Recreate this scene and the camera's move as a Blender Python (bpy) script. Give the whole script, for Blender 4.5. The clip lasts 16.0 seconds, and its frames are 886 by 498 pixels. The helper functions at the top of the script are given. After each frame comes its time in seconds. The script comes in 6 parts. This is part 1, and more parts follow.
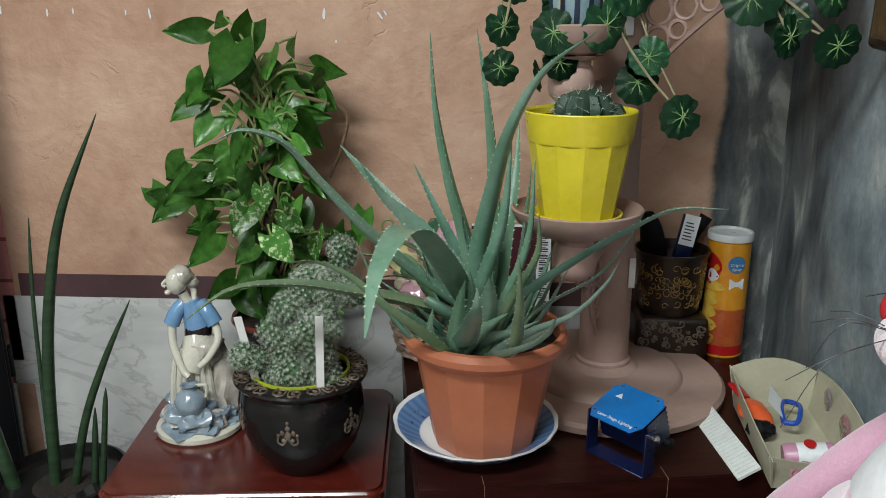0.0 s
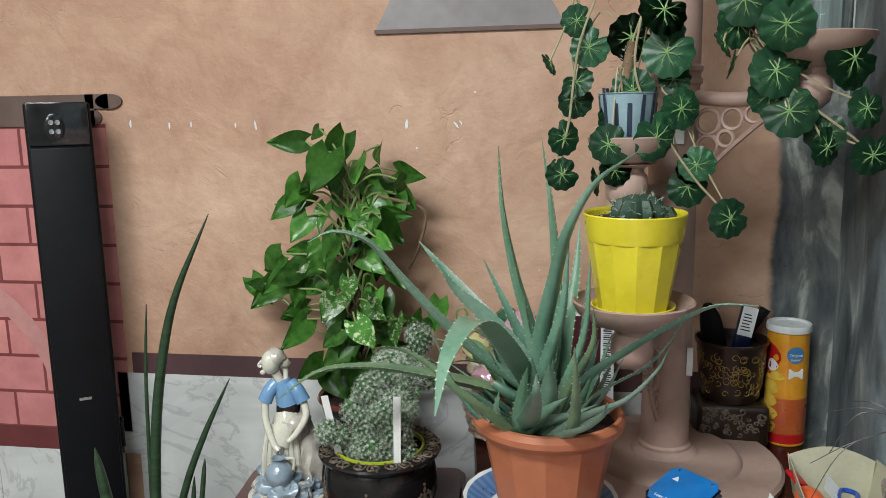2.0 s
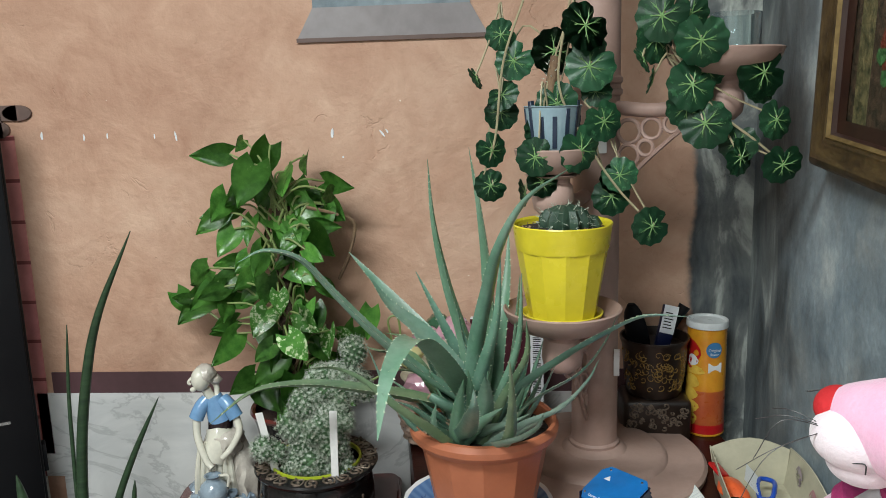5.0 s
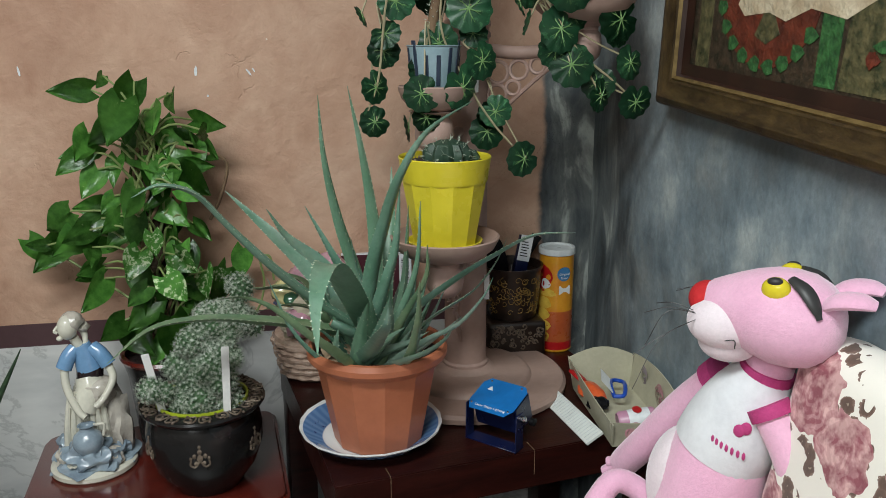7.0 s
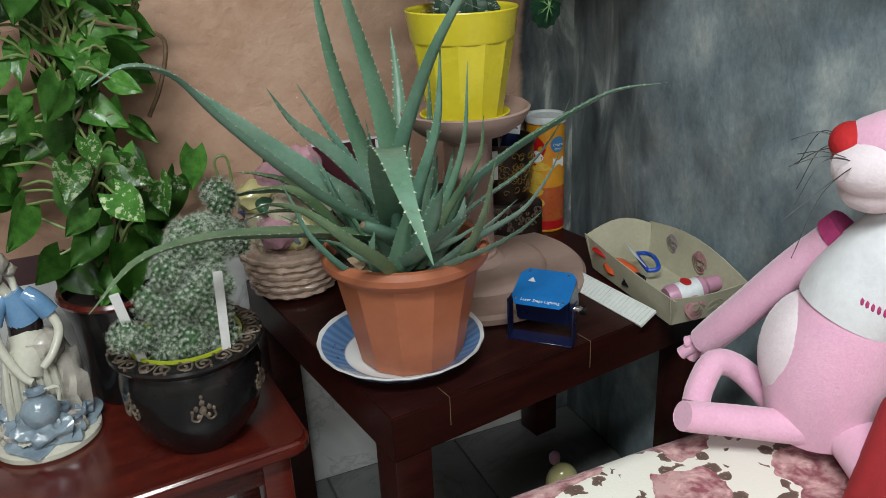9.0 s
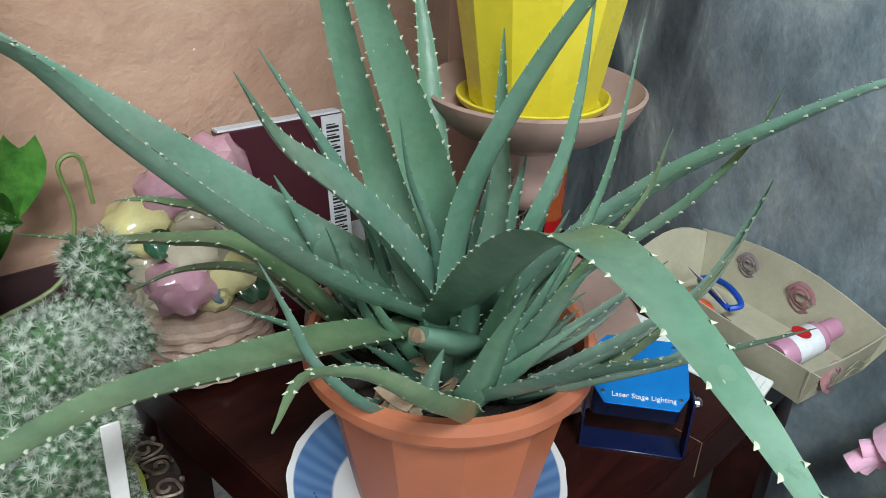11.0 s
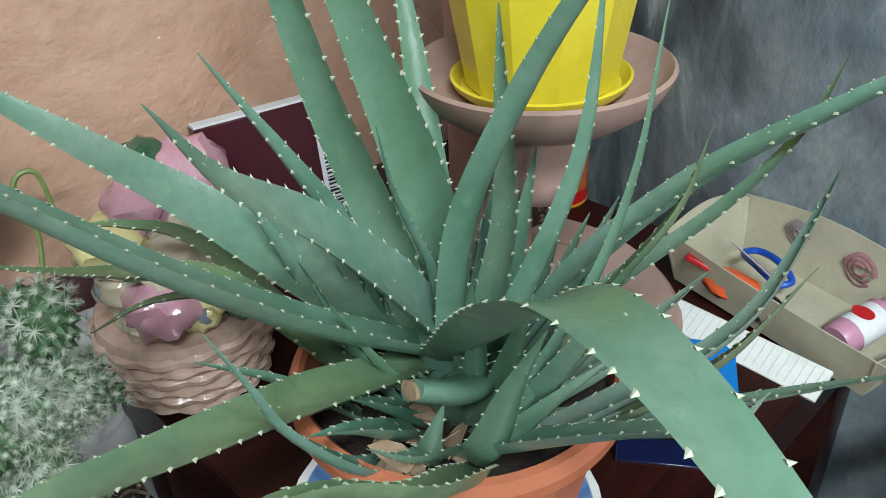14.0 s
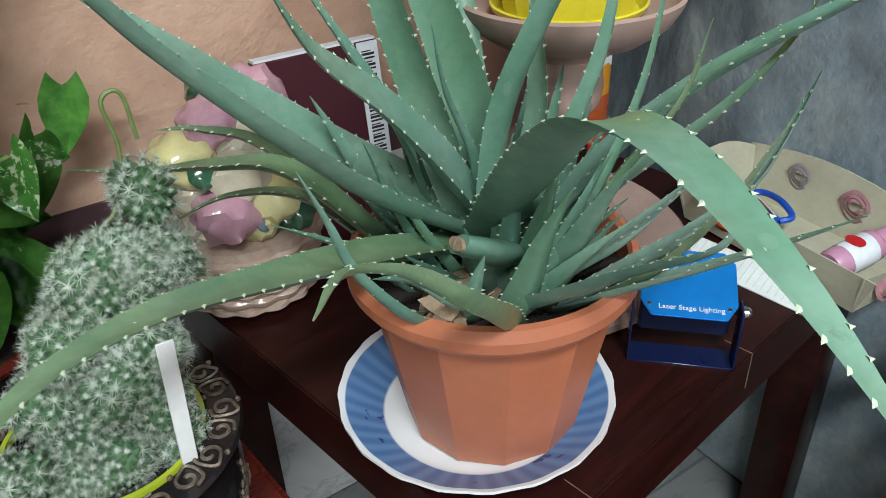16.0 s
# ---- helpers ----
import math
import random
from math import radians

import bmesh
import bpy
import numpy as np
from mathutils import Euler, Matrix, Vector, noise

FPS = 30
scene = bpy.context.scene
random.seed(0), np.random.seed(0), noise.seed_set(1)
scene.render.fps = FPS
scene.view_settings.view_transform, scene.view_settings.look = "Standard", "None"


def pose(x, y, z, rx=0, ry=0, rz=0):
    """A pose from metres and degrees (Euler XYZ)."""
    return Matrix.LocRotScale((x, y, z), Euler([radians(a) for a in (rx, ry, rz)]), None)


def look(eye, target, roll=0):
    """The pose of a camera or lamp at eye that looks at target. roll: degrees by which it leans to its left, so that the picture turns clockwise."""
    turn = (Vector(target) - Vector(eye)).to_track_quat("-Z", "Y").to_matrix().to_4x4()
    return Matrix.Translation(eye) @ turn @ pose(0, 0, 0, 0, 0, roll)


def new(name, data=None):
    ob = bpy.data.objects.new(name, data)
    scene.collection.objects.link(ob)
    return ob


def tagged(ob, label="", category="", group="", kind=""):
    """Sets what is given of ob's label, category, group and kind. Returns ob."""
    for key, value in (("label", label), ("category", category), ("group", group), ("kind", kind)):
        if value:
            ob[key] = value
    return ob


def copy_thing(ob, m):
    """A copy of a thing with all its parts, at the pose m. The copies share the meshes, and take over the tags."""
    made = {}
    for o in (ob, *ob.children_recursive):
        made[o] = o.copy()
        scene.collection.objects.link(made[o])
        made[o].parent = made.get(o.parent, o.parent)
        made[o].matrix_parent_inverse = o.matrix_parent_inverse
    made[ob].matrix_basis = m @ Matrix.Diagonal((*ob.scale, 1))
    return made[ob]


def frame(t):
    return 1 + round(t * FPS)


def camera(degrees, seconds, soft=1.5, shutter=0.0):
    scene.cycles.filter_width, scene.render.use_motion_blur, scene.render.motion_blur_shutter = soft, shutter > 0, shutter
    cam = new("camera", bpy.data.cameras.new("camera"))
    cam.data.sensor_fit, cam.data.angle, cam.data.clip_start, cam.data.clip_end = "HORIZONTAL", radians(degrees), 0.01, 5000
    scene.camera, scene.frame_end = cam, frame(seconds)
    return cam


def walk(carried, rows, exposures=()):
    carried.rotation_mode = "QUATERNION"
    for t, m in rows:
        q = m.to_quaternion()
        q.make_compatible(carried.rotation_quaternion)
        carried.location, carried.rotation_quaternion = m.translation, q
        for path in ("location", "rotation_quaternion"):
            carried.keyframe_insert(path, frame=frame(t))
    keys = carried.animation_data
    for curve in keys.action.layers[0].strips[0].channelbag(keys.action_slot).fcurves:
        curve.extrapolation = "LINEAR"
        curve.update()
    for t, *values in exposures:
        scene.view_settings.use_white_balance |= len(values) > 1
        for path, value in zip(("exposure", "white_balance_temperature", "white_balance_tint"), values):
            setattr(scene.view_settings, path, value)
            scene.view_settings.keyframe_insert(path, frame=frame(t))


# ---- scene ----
cam = camera(57.9, 16.0, 0.9)
PATH = [
    (0, (0.086, 0.151, 1.11), (-0.043, 2.068, 0.557), -0.2),
    (0.5, (0.084, 0.114, 1.126), (-0.079, 2.044, 0.628), -0.3),
    (1, (0.1, 0.052, 1.144), (-0.182, 1.989, 0.731), -0.8),
    (1.5, (0.106, 0.046, 1.157), (-0.228, 1.983, 0.791), -0.9),
    (2, (0.117, 0.032, 1.154), (-0.215, 1.973, 0.802), -1.1),
    (2.5, (0.118, 0.022, 1.159), (-0.211, 1.962, 0.803), -0.9),
    (3, (0.123, 0.03, 1.157), (-0.206, 1.969, 0.796), -0.9),
    (3.5, (0.127, 0.044, 1.16), (-0.187, 1.982, 0.778), -1.1),
    (5.8, (0.032, -0.012, 1.209), (0.13, 1.945, 0.811), -1.5),
    (6, (0.006, -0.029, 1.203), (0.181, 1.916, 0.773), -1.3),
    (6.5, (-0.042, -0.027, 1.176), (0.289, 1.883, 0.685), -0.6),
    (7, (-0.059, -0.04, 1.175), (0.31, 1.86, 0.673), -0.1),
    (7.5, (-0.061, -0.022, 1.162), (0.206, 1.885, 0.621), -0.8),
    (8, (-0.075, 0.081, 1.118), (0.205, 1.962, 0.496), -2.2),
    (8.5, (-0.236, 0.162, 1.122), (0.252, 1.965, 0.407), -3.0),
    (8.7, (-0.279, 0.188, 1.116), (0.303, 1.953, 0.377), -3.0),
    (10.8, (-0.265, 0.774, 1.059), (0.835, 2.17, 0.141), 1.6),
    (11, (-0.255, 0.811, 1.046), (0.807, 2.212, 0.092), 1.9),
    (11.5, (-0.224, 0.86, 1.033), (0.773, 2.262, 0.014), 2.3),
    (12, (-0.204, 0.881, 1.028), (0.786, 2.244, -0.05), 0.3),
    (12.5, (-0.188, 0.887, 1.021), (0.816, 2.213, -0.091), -1.7),
    (13, (-0.175, 0.889, 1.029), (0.828, 2.211, -0.087), -2.6),
    (13.5, (-0.17, 0.883, 1.033), (0.798, 2.247, -0.063), -2.9),
    (14, (-0.173, 0.883, 1.045), (0.781, 2.275, -0.029), -2.9),
    (14.5, (-0.189, 0.883, 1.055), (0.744, 2.308, 0.007), -3.2),
    (15, (-0.202, 0.89, 1.047), (0.721, 2.319, -0.005), -2.7),
    (15.5, (-0.214, 0.86, 1.025), (0.695, 2.295, -0.031), -2.8),
    (16, (-0.257, 0.799, 1.025), (0.668, 2.211, -0.048), -2.4),
]
# the phone brightens when it tilts up to the wall, and again, a little cooler, close to the dark pot
LIGHTS = [(0, -0.07, 6500, 10), (0.5, -0.02, 6500, 10), (1, 0.12, 6500, 10), (1.5, 0.21, 6500, 10), (3.5, 0.23, 6500, 10), (6, 0.02, 6500, 10), (7, -0.18, 6500, 10), (8, -0.19, 6500, 10), (8.7, -0.19, 6500, 10), (10.8, 0.36, 6150, 10), (11.5, 0.42, 6150, 10), (14, 0.42, 6150, 10), (16, 0.42, 6150, 10)]
walk(cam, [(t, look(eye, target, roll)) for t, eye, target, roll in PATH], LIGHTS)

# ---- light ----
world = bpy.data.worlds.new("world")
scene.world = world
world.use_nodes = True
world.node_tree.nodes["Background"].inputs[0].default_value = (0.9, 0.95, 1, 1)
world.node_tree.nodes["Background"].inputs[1].default_value = 0.005


def lamp(name, place, target, size, size_y, watts, colour):
    data = bpy.data.lights.new(name, "AREA")
    data.shape, data.size, data.size_y, data.energy, data.color = "RECTANGLE", size, size_y, watts, colour
    ob = new(name, data)
    ob.matrix_world = look(place, target)
    return ob


# the room's ceiling tube, and a fill lamp added further back
lamp("tube_glow", (-0.6, -0.1, 2.42), (-0.6, -0.1, 0), 1.2, 0.3, 68, (0.94, 1.0, 1.0))
lamp("back_fill", (-1.3, -1.9, 2.44), (-1.3, -1.9, 0), 1.2, 0.5, 66, (0.96, 1.0, 1.0))


# ---- materials ----
def ramp(nt, fac, stops):
    n = nt.nodes.new("ShaderNodeValToRGB")
    el = n.color_ramp.elements
    while len(el) < len(stops):
        el.new(0.5)
    for e, (p, c) in zip(el, stops):
        e.position, e.color = p, (*c, 1)
    nt.links.new(fac, n.inputs[0])
    return n.outputs[0]


def noise_tex(nt, vec, scale, detail=6, rough=0.6, distort=0.0):
    n = nt.nodes.new("ShaderNodeTexNoise")
    n.inputs["Scale"].default_value, n.inputs["Detail"].default_value = scale, detail
    n.inputs["Roughness"].default_value, n.inputs["Distortion"].default_value = rough, distort
    nt.links.new(vec, n.inputs["Vector"])
    return n.outputs["Fac"]


def mixc(nt, fac, a, b, mode="MIX"):
    n = nt.nodes.new("ShaderNodeMix")
    n.data_type, n.blend_type = "RGBA", mode
    for k, v in ((0, fac), (6, a), (7, b)):
        if hasattr(v, "is_output"):
            nt.links.new(v, n.inputs[k])
        else:
            n.inputs[k].default_value = v if k == 0 else (*v, 1)
    return n.outputs[2]


def calc(nt, op, a, b=0.0, c=None):
    n = nt.nodes.new("ShaderNodeMath")
    n.operation = op
    n.use_clamp = op in ("SMOOTHSTEP",)
    for k, v in ((0, a), (1, b), (2, c)):
        if v is None:
            continue
        if hasattr(v, "is_output"):
            nt.links.new(v, n.inputs[k])
        else:
            n.inputs[k].default_value = v
    return n.outputs[0]


def step(nt, v, lo, hi):
    n = nt.nodes.new("ShaderNodeMapRange")
    n.interpolation_type = "SMOOTHSTEP"
    n.inputs[1].default_value, n.inputs[2].default_value = lo, hi
    nt.links.new(v, n.inputs[0])
    return n.outputs[0]


def begin(name, stretch=(1, 1, 1), coords="Object"):
    m = bpy.data.materials.new(name)
    m.use_nodes = True
    nt = m.node_tree
    tc = nt.nodes.new("ShaderNodeTexCoord")
    mp = nt.nodes.new("ShaderNodeMapping")
    mp.inputs["Scale"].default_value = stretch
    nt.links.new(tc.outputs[coords], mp.inputs[0])
    return m, nt, nt.nodes["Principled BSDF"], mp.outputs[0]


def bump(nt, bsdf, height, strength, dist=0.01):
    n = nt.nodes.new("ShaderNodeBump")
    n.inputs["Strength"].default_value, n.inputs["Distance"].default_value = strength, dist
    nt.links.new(height, n.inputs["Height"])
    nt.links.new(n.outputs[0], bsdf.inputs["Normal"])


def mat(name, a, b=None, scale=15, rough=0.5, relief=0.0, relief_scale=None, metal=0.0, coat=0.0, fine=0.12,
        stretch=(1, 1, 1), sheen=0.0, sub=0.0, vary=0.0):
    """Two-tone mottled surface with fine grain, uneven gloss and light relief."""
    m, nt, bsdf, vec = begin(name, stretch)
    b = b or tuple(v * 0.8 for v in a)
    col = ramp(nt, noise_tex(nt, vec, scale, 5), [(0.32, b), (0.66, a)])
    grain = noise_tex(nt, vec, scale * 9, 3)
    col = mixc(nt, fine, col, ramp(nt, grain, [(0.3, (0.25, 0.25, 0.25)), (0.7, (1, 1, 1))]), "MULTIPLY")
    if vary:
        oi = nt.nodes.new("ShaderNodeObjectInfo")
        hs = nt.nodes.new("ShaderNodeHueSaturation")
        nt.links.new(calc(nt, "MULTIPLY_ADD", oi.outputs["Random"], vary, 1 - vary / 2), hs.inputs["Value"])
        nt.links.new(col, hs.inputs["Color"])
        col = hs.outputs[0]
    nt.links.new(col, bsdf.inputs["Base Color"])
    nt.links.new(calc(nt, "MULTIPLY_ADD", noise_tex(nt, vec, scale * 2.3, 4), 0.25, max(rough - 0.12, 0.02)), bsdf.inputs["Roughness"])
    bsdf.inputs["Metallic"].default_value = metal
    bsdf.inputs["Coat Weight"].default_value = coat
    bsdf.inputs["Coat Roughness"].default_value = 0.08
    bsdf.inputs["Sheen Weight"].default_value = sheen
    bsdf.inputs["Subsurface Weight"].default_value = sub
    bsdf.inputs["Subsurface Radius"].default_value = (0.004, 0.004, 0.003)
    if relief:
        bump(nt, bsdf, noise_tex(nt, vec, relief_scale or scale * 4, 6), relief)
    return m


def wall_paint():
    """Trowelled terracotta stucco that turns to smoky blue-grey near the corner."""
    m, nt, bsdf, vec = begin("trowelled_wall_paint")
    sep = nt.nodes.new("ShaderNodeSeparateXYZ")
    nt.links.new(vec, sep.inputs[0])
    big = noise_tex(nt, vec, 2.6, 8, 0.62, 0.6)
    mid = noise_tex(nt, vec, 9, 6, 0.65, 1.2)
    orange = ramp(nt, big, [(0.28, (0.322, 0.175, 0.116)), (0.5, (0.456, 0.283, 0.196)), (0.74, (0.605, 0.425, 0.315))])
    orange = mixc(nt, 0.35, orange, ramp(nt, mid, [(0.3, (0.315, 0.147, 0.084)), (0.7, (0.59, 0.385, 0.268))]))
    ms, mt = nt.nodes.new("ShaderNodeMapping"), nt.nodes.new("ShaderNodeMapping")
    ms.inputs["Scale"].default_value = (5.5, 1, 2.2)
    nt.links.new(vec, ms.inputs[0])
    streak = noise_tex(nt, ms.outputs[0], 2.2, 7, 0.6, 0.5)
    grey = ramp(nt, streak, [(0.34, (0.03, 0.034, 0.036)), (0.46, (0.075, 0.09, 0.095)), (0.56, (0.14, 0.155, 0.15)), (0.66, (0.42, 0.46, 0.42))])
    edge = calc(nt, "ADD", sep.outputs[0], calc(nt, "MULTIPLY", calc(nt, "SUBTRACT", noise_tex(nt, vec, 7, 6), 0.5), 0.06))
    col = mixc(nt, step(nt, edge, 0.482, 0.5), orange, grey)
    # bare plaster specks
    vo = nt.nodes.new("ShaderNodeTexVoronoi")
    vo.inputs["Scale"].default_value = 26
    nt.links.new(vec, vo.inputs["Vector"])
    spk = calc(nt, "MULTIPLY", calc(nt, "LESS_THAN", vo.outputs["Distance"], 0.055), calc(nt, "GREATER_THAN", noise_tex(nt, vec, 5), 0.6))
    col = mixc(nt, calc(nt, "MULTIPLY", spk, 0.7), col, (0.78, 0.72, 0.62))
    nt.links.new(col, bsdf.inputs["Base Color"])
    bsdf.inputs["Roughness"].default_value = 0.72
    mt.inputs["Scale"].default_value = (1, 1, 1.15)
    nt.links.new(vec, mt.inputs[0])
    trowel = noise_tex(nt, mt.outputs[0], 7, 5, 0.55, 0.5)
    ridge = calc(nt, "ABSOLUTE", calc(nt, "SUBTRACT", trowel, 0.5))
    ridge = calc(nt, "MULTIPLY", step(nt, ridge, 0.0, 0.012), calc(nt, "GREATER_THAN", noise_tex(nt, vec, 4.5), 0.56))
    h = calc(nt, "ADD", calc(nt, "MULTIPLY", ridge, 0.12), calc(nt, "ADD", trowel, calc(nt, "MULTIPLY", noise_tex(nt, vec, 60, 4), 0.25)))
    bump(nt, bsdf, h, 0.55, 0.018)
    return m


def grey_mural():
    """Sponged blue-grey mural paint with pale cloudy patches."""
    m, nt, bsdf, vec = begin("sponged_grey_paint", (1, 1.25, 1.0))
    big = noise_tex(nt, vec, 3.6, 8, 0.6, 0.2)
    col = ramp(nt, big, [(0.32, (0.06, 0.075, 0.085)), (0.43, (0.14, 0.2, 0.235)), (0.53, (0.27, 0.355, 0.4)), (0.66, (0.62, 0.7, 0.69))])
    warm = ramp(nt, noise_tex(nt, vec, 6.5, 5, 0.6, 0.3), [(0.32, (0.12, 0.155, 0.18)), (0.56, (0.31, 0.345, 0.345)), (0.7, (0.58, 0.58, 0.52))])
    col = mixc(nt, 0.38, col, warm)
    col = mixc(nt, 0.35, col, ramp(nt, noise_tex(nt, vec, 75, 4, 0.7), [(0.3, (0.3, 0.3, 0.3)), (0.72, (1, 1, 1))]), "MULTIPLY")
    sep = nt.nodes.new("ShaderNodeSeparateXYZ")
    nt.links.new(vec, sep.inputs[0])
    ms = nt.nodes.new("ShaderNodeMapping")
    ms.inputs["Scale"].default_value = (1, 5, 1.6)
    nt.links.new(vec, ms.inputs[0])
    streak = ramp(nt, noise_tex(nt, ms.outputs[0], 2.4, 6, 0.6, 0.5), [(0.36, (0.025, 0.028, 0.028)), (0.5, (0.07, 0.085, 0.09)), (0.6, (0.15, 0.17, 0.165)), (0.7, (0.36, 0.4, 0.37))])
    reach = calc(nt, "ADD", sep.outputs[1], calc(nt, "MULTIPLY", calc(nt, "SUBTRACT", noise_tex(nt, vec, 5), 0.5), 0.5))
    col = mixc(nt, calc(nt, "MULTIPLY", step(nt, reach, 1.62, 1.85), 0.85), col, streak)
    nt.links.new(col, bsdf.inputs["Base Color"])
    bsdf.inputs["Roughness"].default_value = 0.6
    bump(nt, bsdf, calc(nt, "ADD", noise_tex(nt, vec, 16, 6), calc(nt, "MULTIPLY", noise_tex(nt, vec, 80, 3), 0.4)), 0.35, 0.008)
    return m


def marble(name, a, b, vein, rough=0.22):
    m, nt, bsdf, vec = begin(name, (1, 1, 1.3))
    base = ramp(nt, noise_tex(nt, vec, 3.2, 7, 0.6, 1.0), [(0.3, b), (0.65, a)])
    wob = noise_tex(nt, vec, 2.4, 8, 0.62, 2.4)
    line = calc(nt, "SUBTRACT", 1.0, step(nt, calc(nt, "ABSOLUTE", calc(nt, "SUBTRACT", wob, 0.52)), 0.0, 0.03))
    nt.links.new(mixc(nt, calc(nt, "MULTIPLY", line, 0.35), base, vein), bsdf.inputs["Base Color"])
    bsdf.inputs["Roughness"].default_value = rough
    return m


def wood(name, a, b, rough=0.3, coat=0.3, axis=(2, 14, 14)):
    m, nt, bsdf, vec = begin(name, axis)
    col = ramp(nt, noise_tex(nt, vec, 3.5, 7, 0.6, 0.8), [(0.3, b), (0.7, a)])
    col = mixc(nt, 0.35, col, ramp(nt, noise_tex(nt, vec, 22, 4), [(0.35, (0.35, 0.3, 0.3)), (0.65, (1, 1, 1))]), "MULTIPLY")
    nt.links.new(col, bsdf.inputs["Base Color"])
    nt.links.new(calc(nt, "MULTIPLY_ADD", noise_tex(nt, vec, 2, 5), 0.2, rough - 0.1), bsdf.inputs["Roughness"])
    bsdf.inputs["Coat Weight"].default_value, bsdf.inputs["Coat Roughness"].default_value = coat, 0.15
    bump(nt, bsdf, noise_tex(nt, vec, 20, 4), 0.08, 0.004)
    return m


def floral():
    """Cream cloth printed with large dusky roses, brown leaves and stems."""
    m, nt, bsdf, vec = begin("rose_print_cloth")
    def spots(scale, shift):
        mp = nt.nodes.new("ShaderNodeMapping")
        mp.inputs["Location"].default_value = shift
        nt.links.new(vec, mp.inputs[0])
        vo = nt.nodes.new("ShaderNodeTexVoronoi")
        vo.voronoi_dimensions = "2D"
        vo.inputs["Scale"].default_value, vo.inputs["Randomness"].default_value = scale, 0.75
        wob = nt.nodes.new("ShaderNodeVectorMath")
        wob.operation = "ADD"
        nn = nt.nodes.new("ShaderNodeTexNoise")
        nn.inputs["Scale"].default_value = scale * 3
        sc = nt.nodes.new("ShaderNodeVectorMath")
        sc.operation = "SCALE"
        sc.inputs[3].default_value = 0.5 / scale
        nt.links.new(mp.outputs[0], nn.inputs["Vector"])
        nt.links.new(nn.outputs["Color"], sc.inputs[0])
        nt.links.new(mp.outputs[0], wob.inputs[0])
        nt.links.new(sc.outputs[0], wob.inputs[1])
        nt.links.new(wob.outputs[0], vo.inputs["Vector"])
        return vo
    cream = (0.8, 0.78, 0.7)
    rose = spots(9.0, (0.0, 0.1, 0.35))
    leaf = spots(38, (0.3, 0.7, 0.2))
    col = mixc(nt, calc(nt, "MULTIPLY", calc(nt, "LESS_THAN", leaf.outputs["Distance"], 0.4), calc(nt, "MULTIPLY", calc(nt, "LESS_THAN", rose.outputs["Distance"], 0.62), calc(nt, "GREATER_THAN", noise_tex(nt, vec, 16, 2), 0.46))), cream,
               ramp(nt, leaf.outputs["Distance"], [(0.03, (0.3, 0.24, 0.18)), (0.06, (0.09, 0.055, 0.04)), (0.3, (0.12, 0.07, 0.05)), (0.36, (0.2, 0.13, 0.1))]))
    rings = calc(nt, "SINE", calc(nt, "MULTIPLY", rose.outputs["Distance"], 60.0))
    petal = mixc(nt, step(nt, rings, -0.2, 0.5), (0.36, 0.1, 0.13), (0.68, 0.4, 0.4))
    petal = mixc(nt, step(nt, noise_tex(nt, vec, 30), 0.4, 0.6), petal, (0.2, 0.045, 0.06))
    petal = mixc(nt, 0.6, petal, ramp(nt, noise_tex(nt, vec, 45, 3), [(0.4, (0.25, 0.07, 0.09)), (0.6, (0.75, 0.5, 0.47))]))
    col = mixc(nt, calc(nt, "LESS_THAN", rose.outputs["Distance"], 0.42), col, petal)
    nt.links.new(col, bsdf.inputs["Base Color"])
    bsdf.inputs["Roughness"].default_value = 0.8
    bsdf.inputs["Sheen Weight"].default_value = 0.2
    bump(nt, bsdf, noise_tex(nt, vec, 240, 2), 0.2, 0.002)
    return m


def bricks_paint():
    """Painted pink brickwork with dark red joints and a curved pale arch."""
    m, nt, bsdf, vec = begin("painted_pink_bricks")
    rot = nt.nodes.new("ShaderNodeMapping")
    rot.inputs["Rotation"].default_value = (radians(-90), 0, 0)
    nt.links.new(vec, rot.inputs[0])
    br = nt.nodes.new("ShaderNodeTexBrick")
    for k, c in (("Color1", (0.52, 0.2, 0.2)), ("Color2", (0.6, 0.25, 0.23)), ("Mortar", (0.2, 0.045, 0.045))):
        br.inputs[k].default_value = (*c, 1)
    br.inputs["Scale"].default_value = 1.0
    br.inputs["Mortar Size"].default_value = 0.004
    br.inputs["Brick Width"].default_value, br.inputs["Row Height"].default_value = 0.17, 0.088
    nt.links.new(rot.outputs[0], br.inputs["Vector"])
    col = mixc(nt, 0.6, br.outputs["Color"], ramp(nt, noise_tex(nt, vec, 14, 6), [(0.3, (0.55, 0.4, 0.4)), (0.7, (1, 0.95, 0.95))]), "MULTIPLY")
    nt.links.new(col, bsdf.inputs["Base Color"])
    bsdf.inputs["Roughness"].default_value = 0.6
    bump(nt, bsdf, noise_tex(nt, vec, 20, 5), 0.2)
    return m


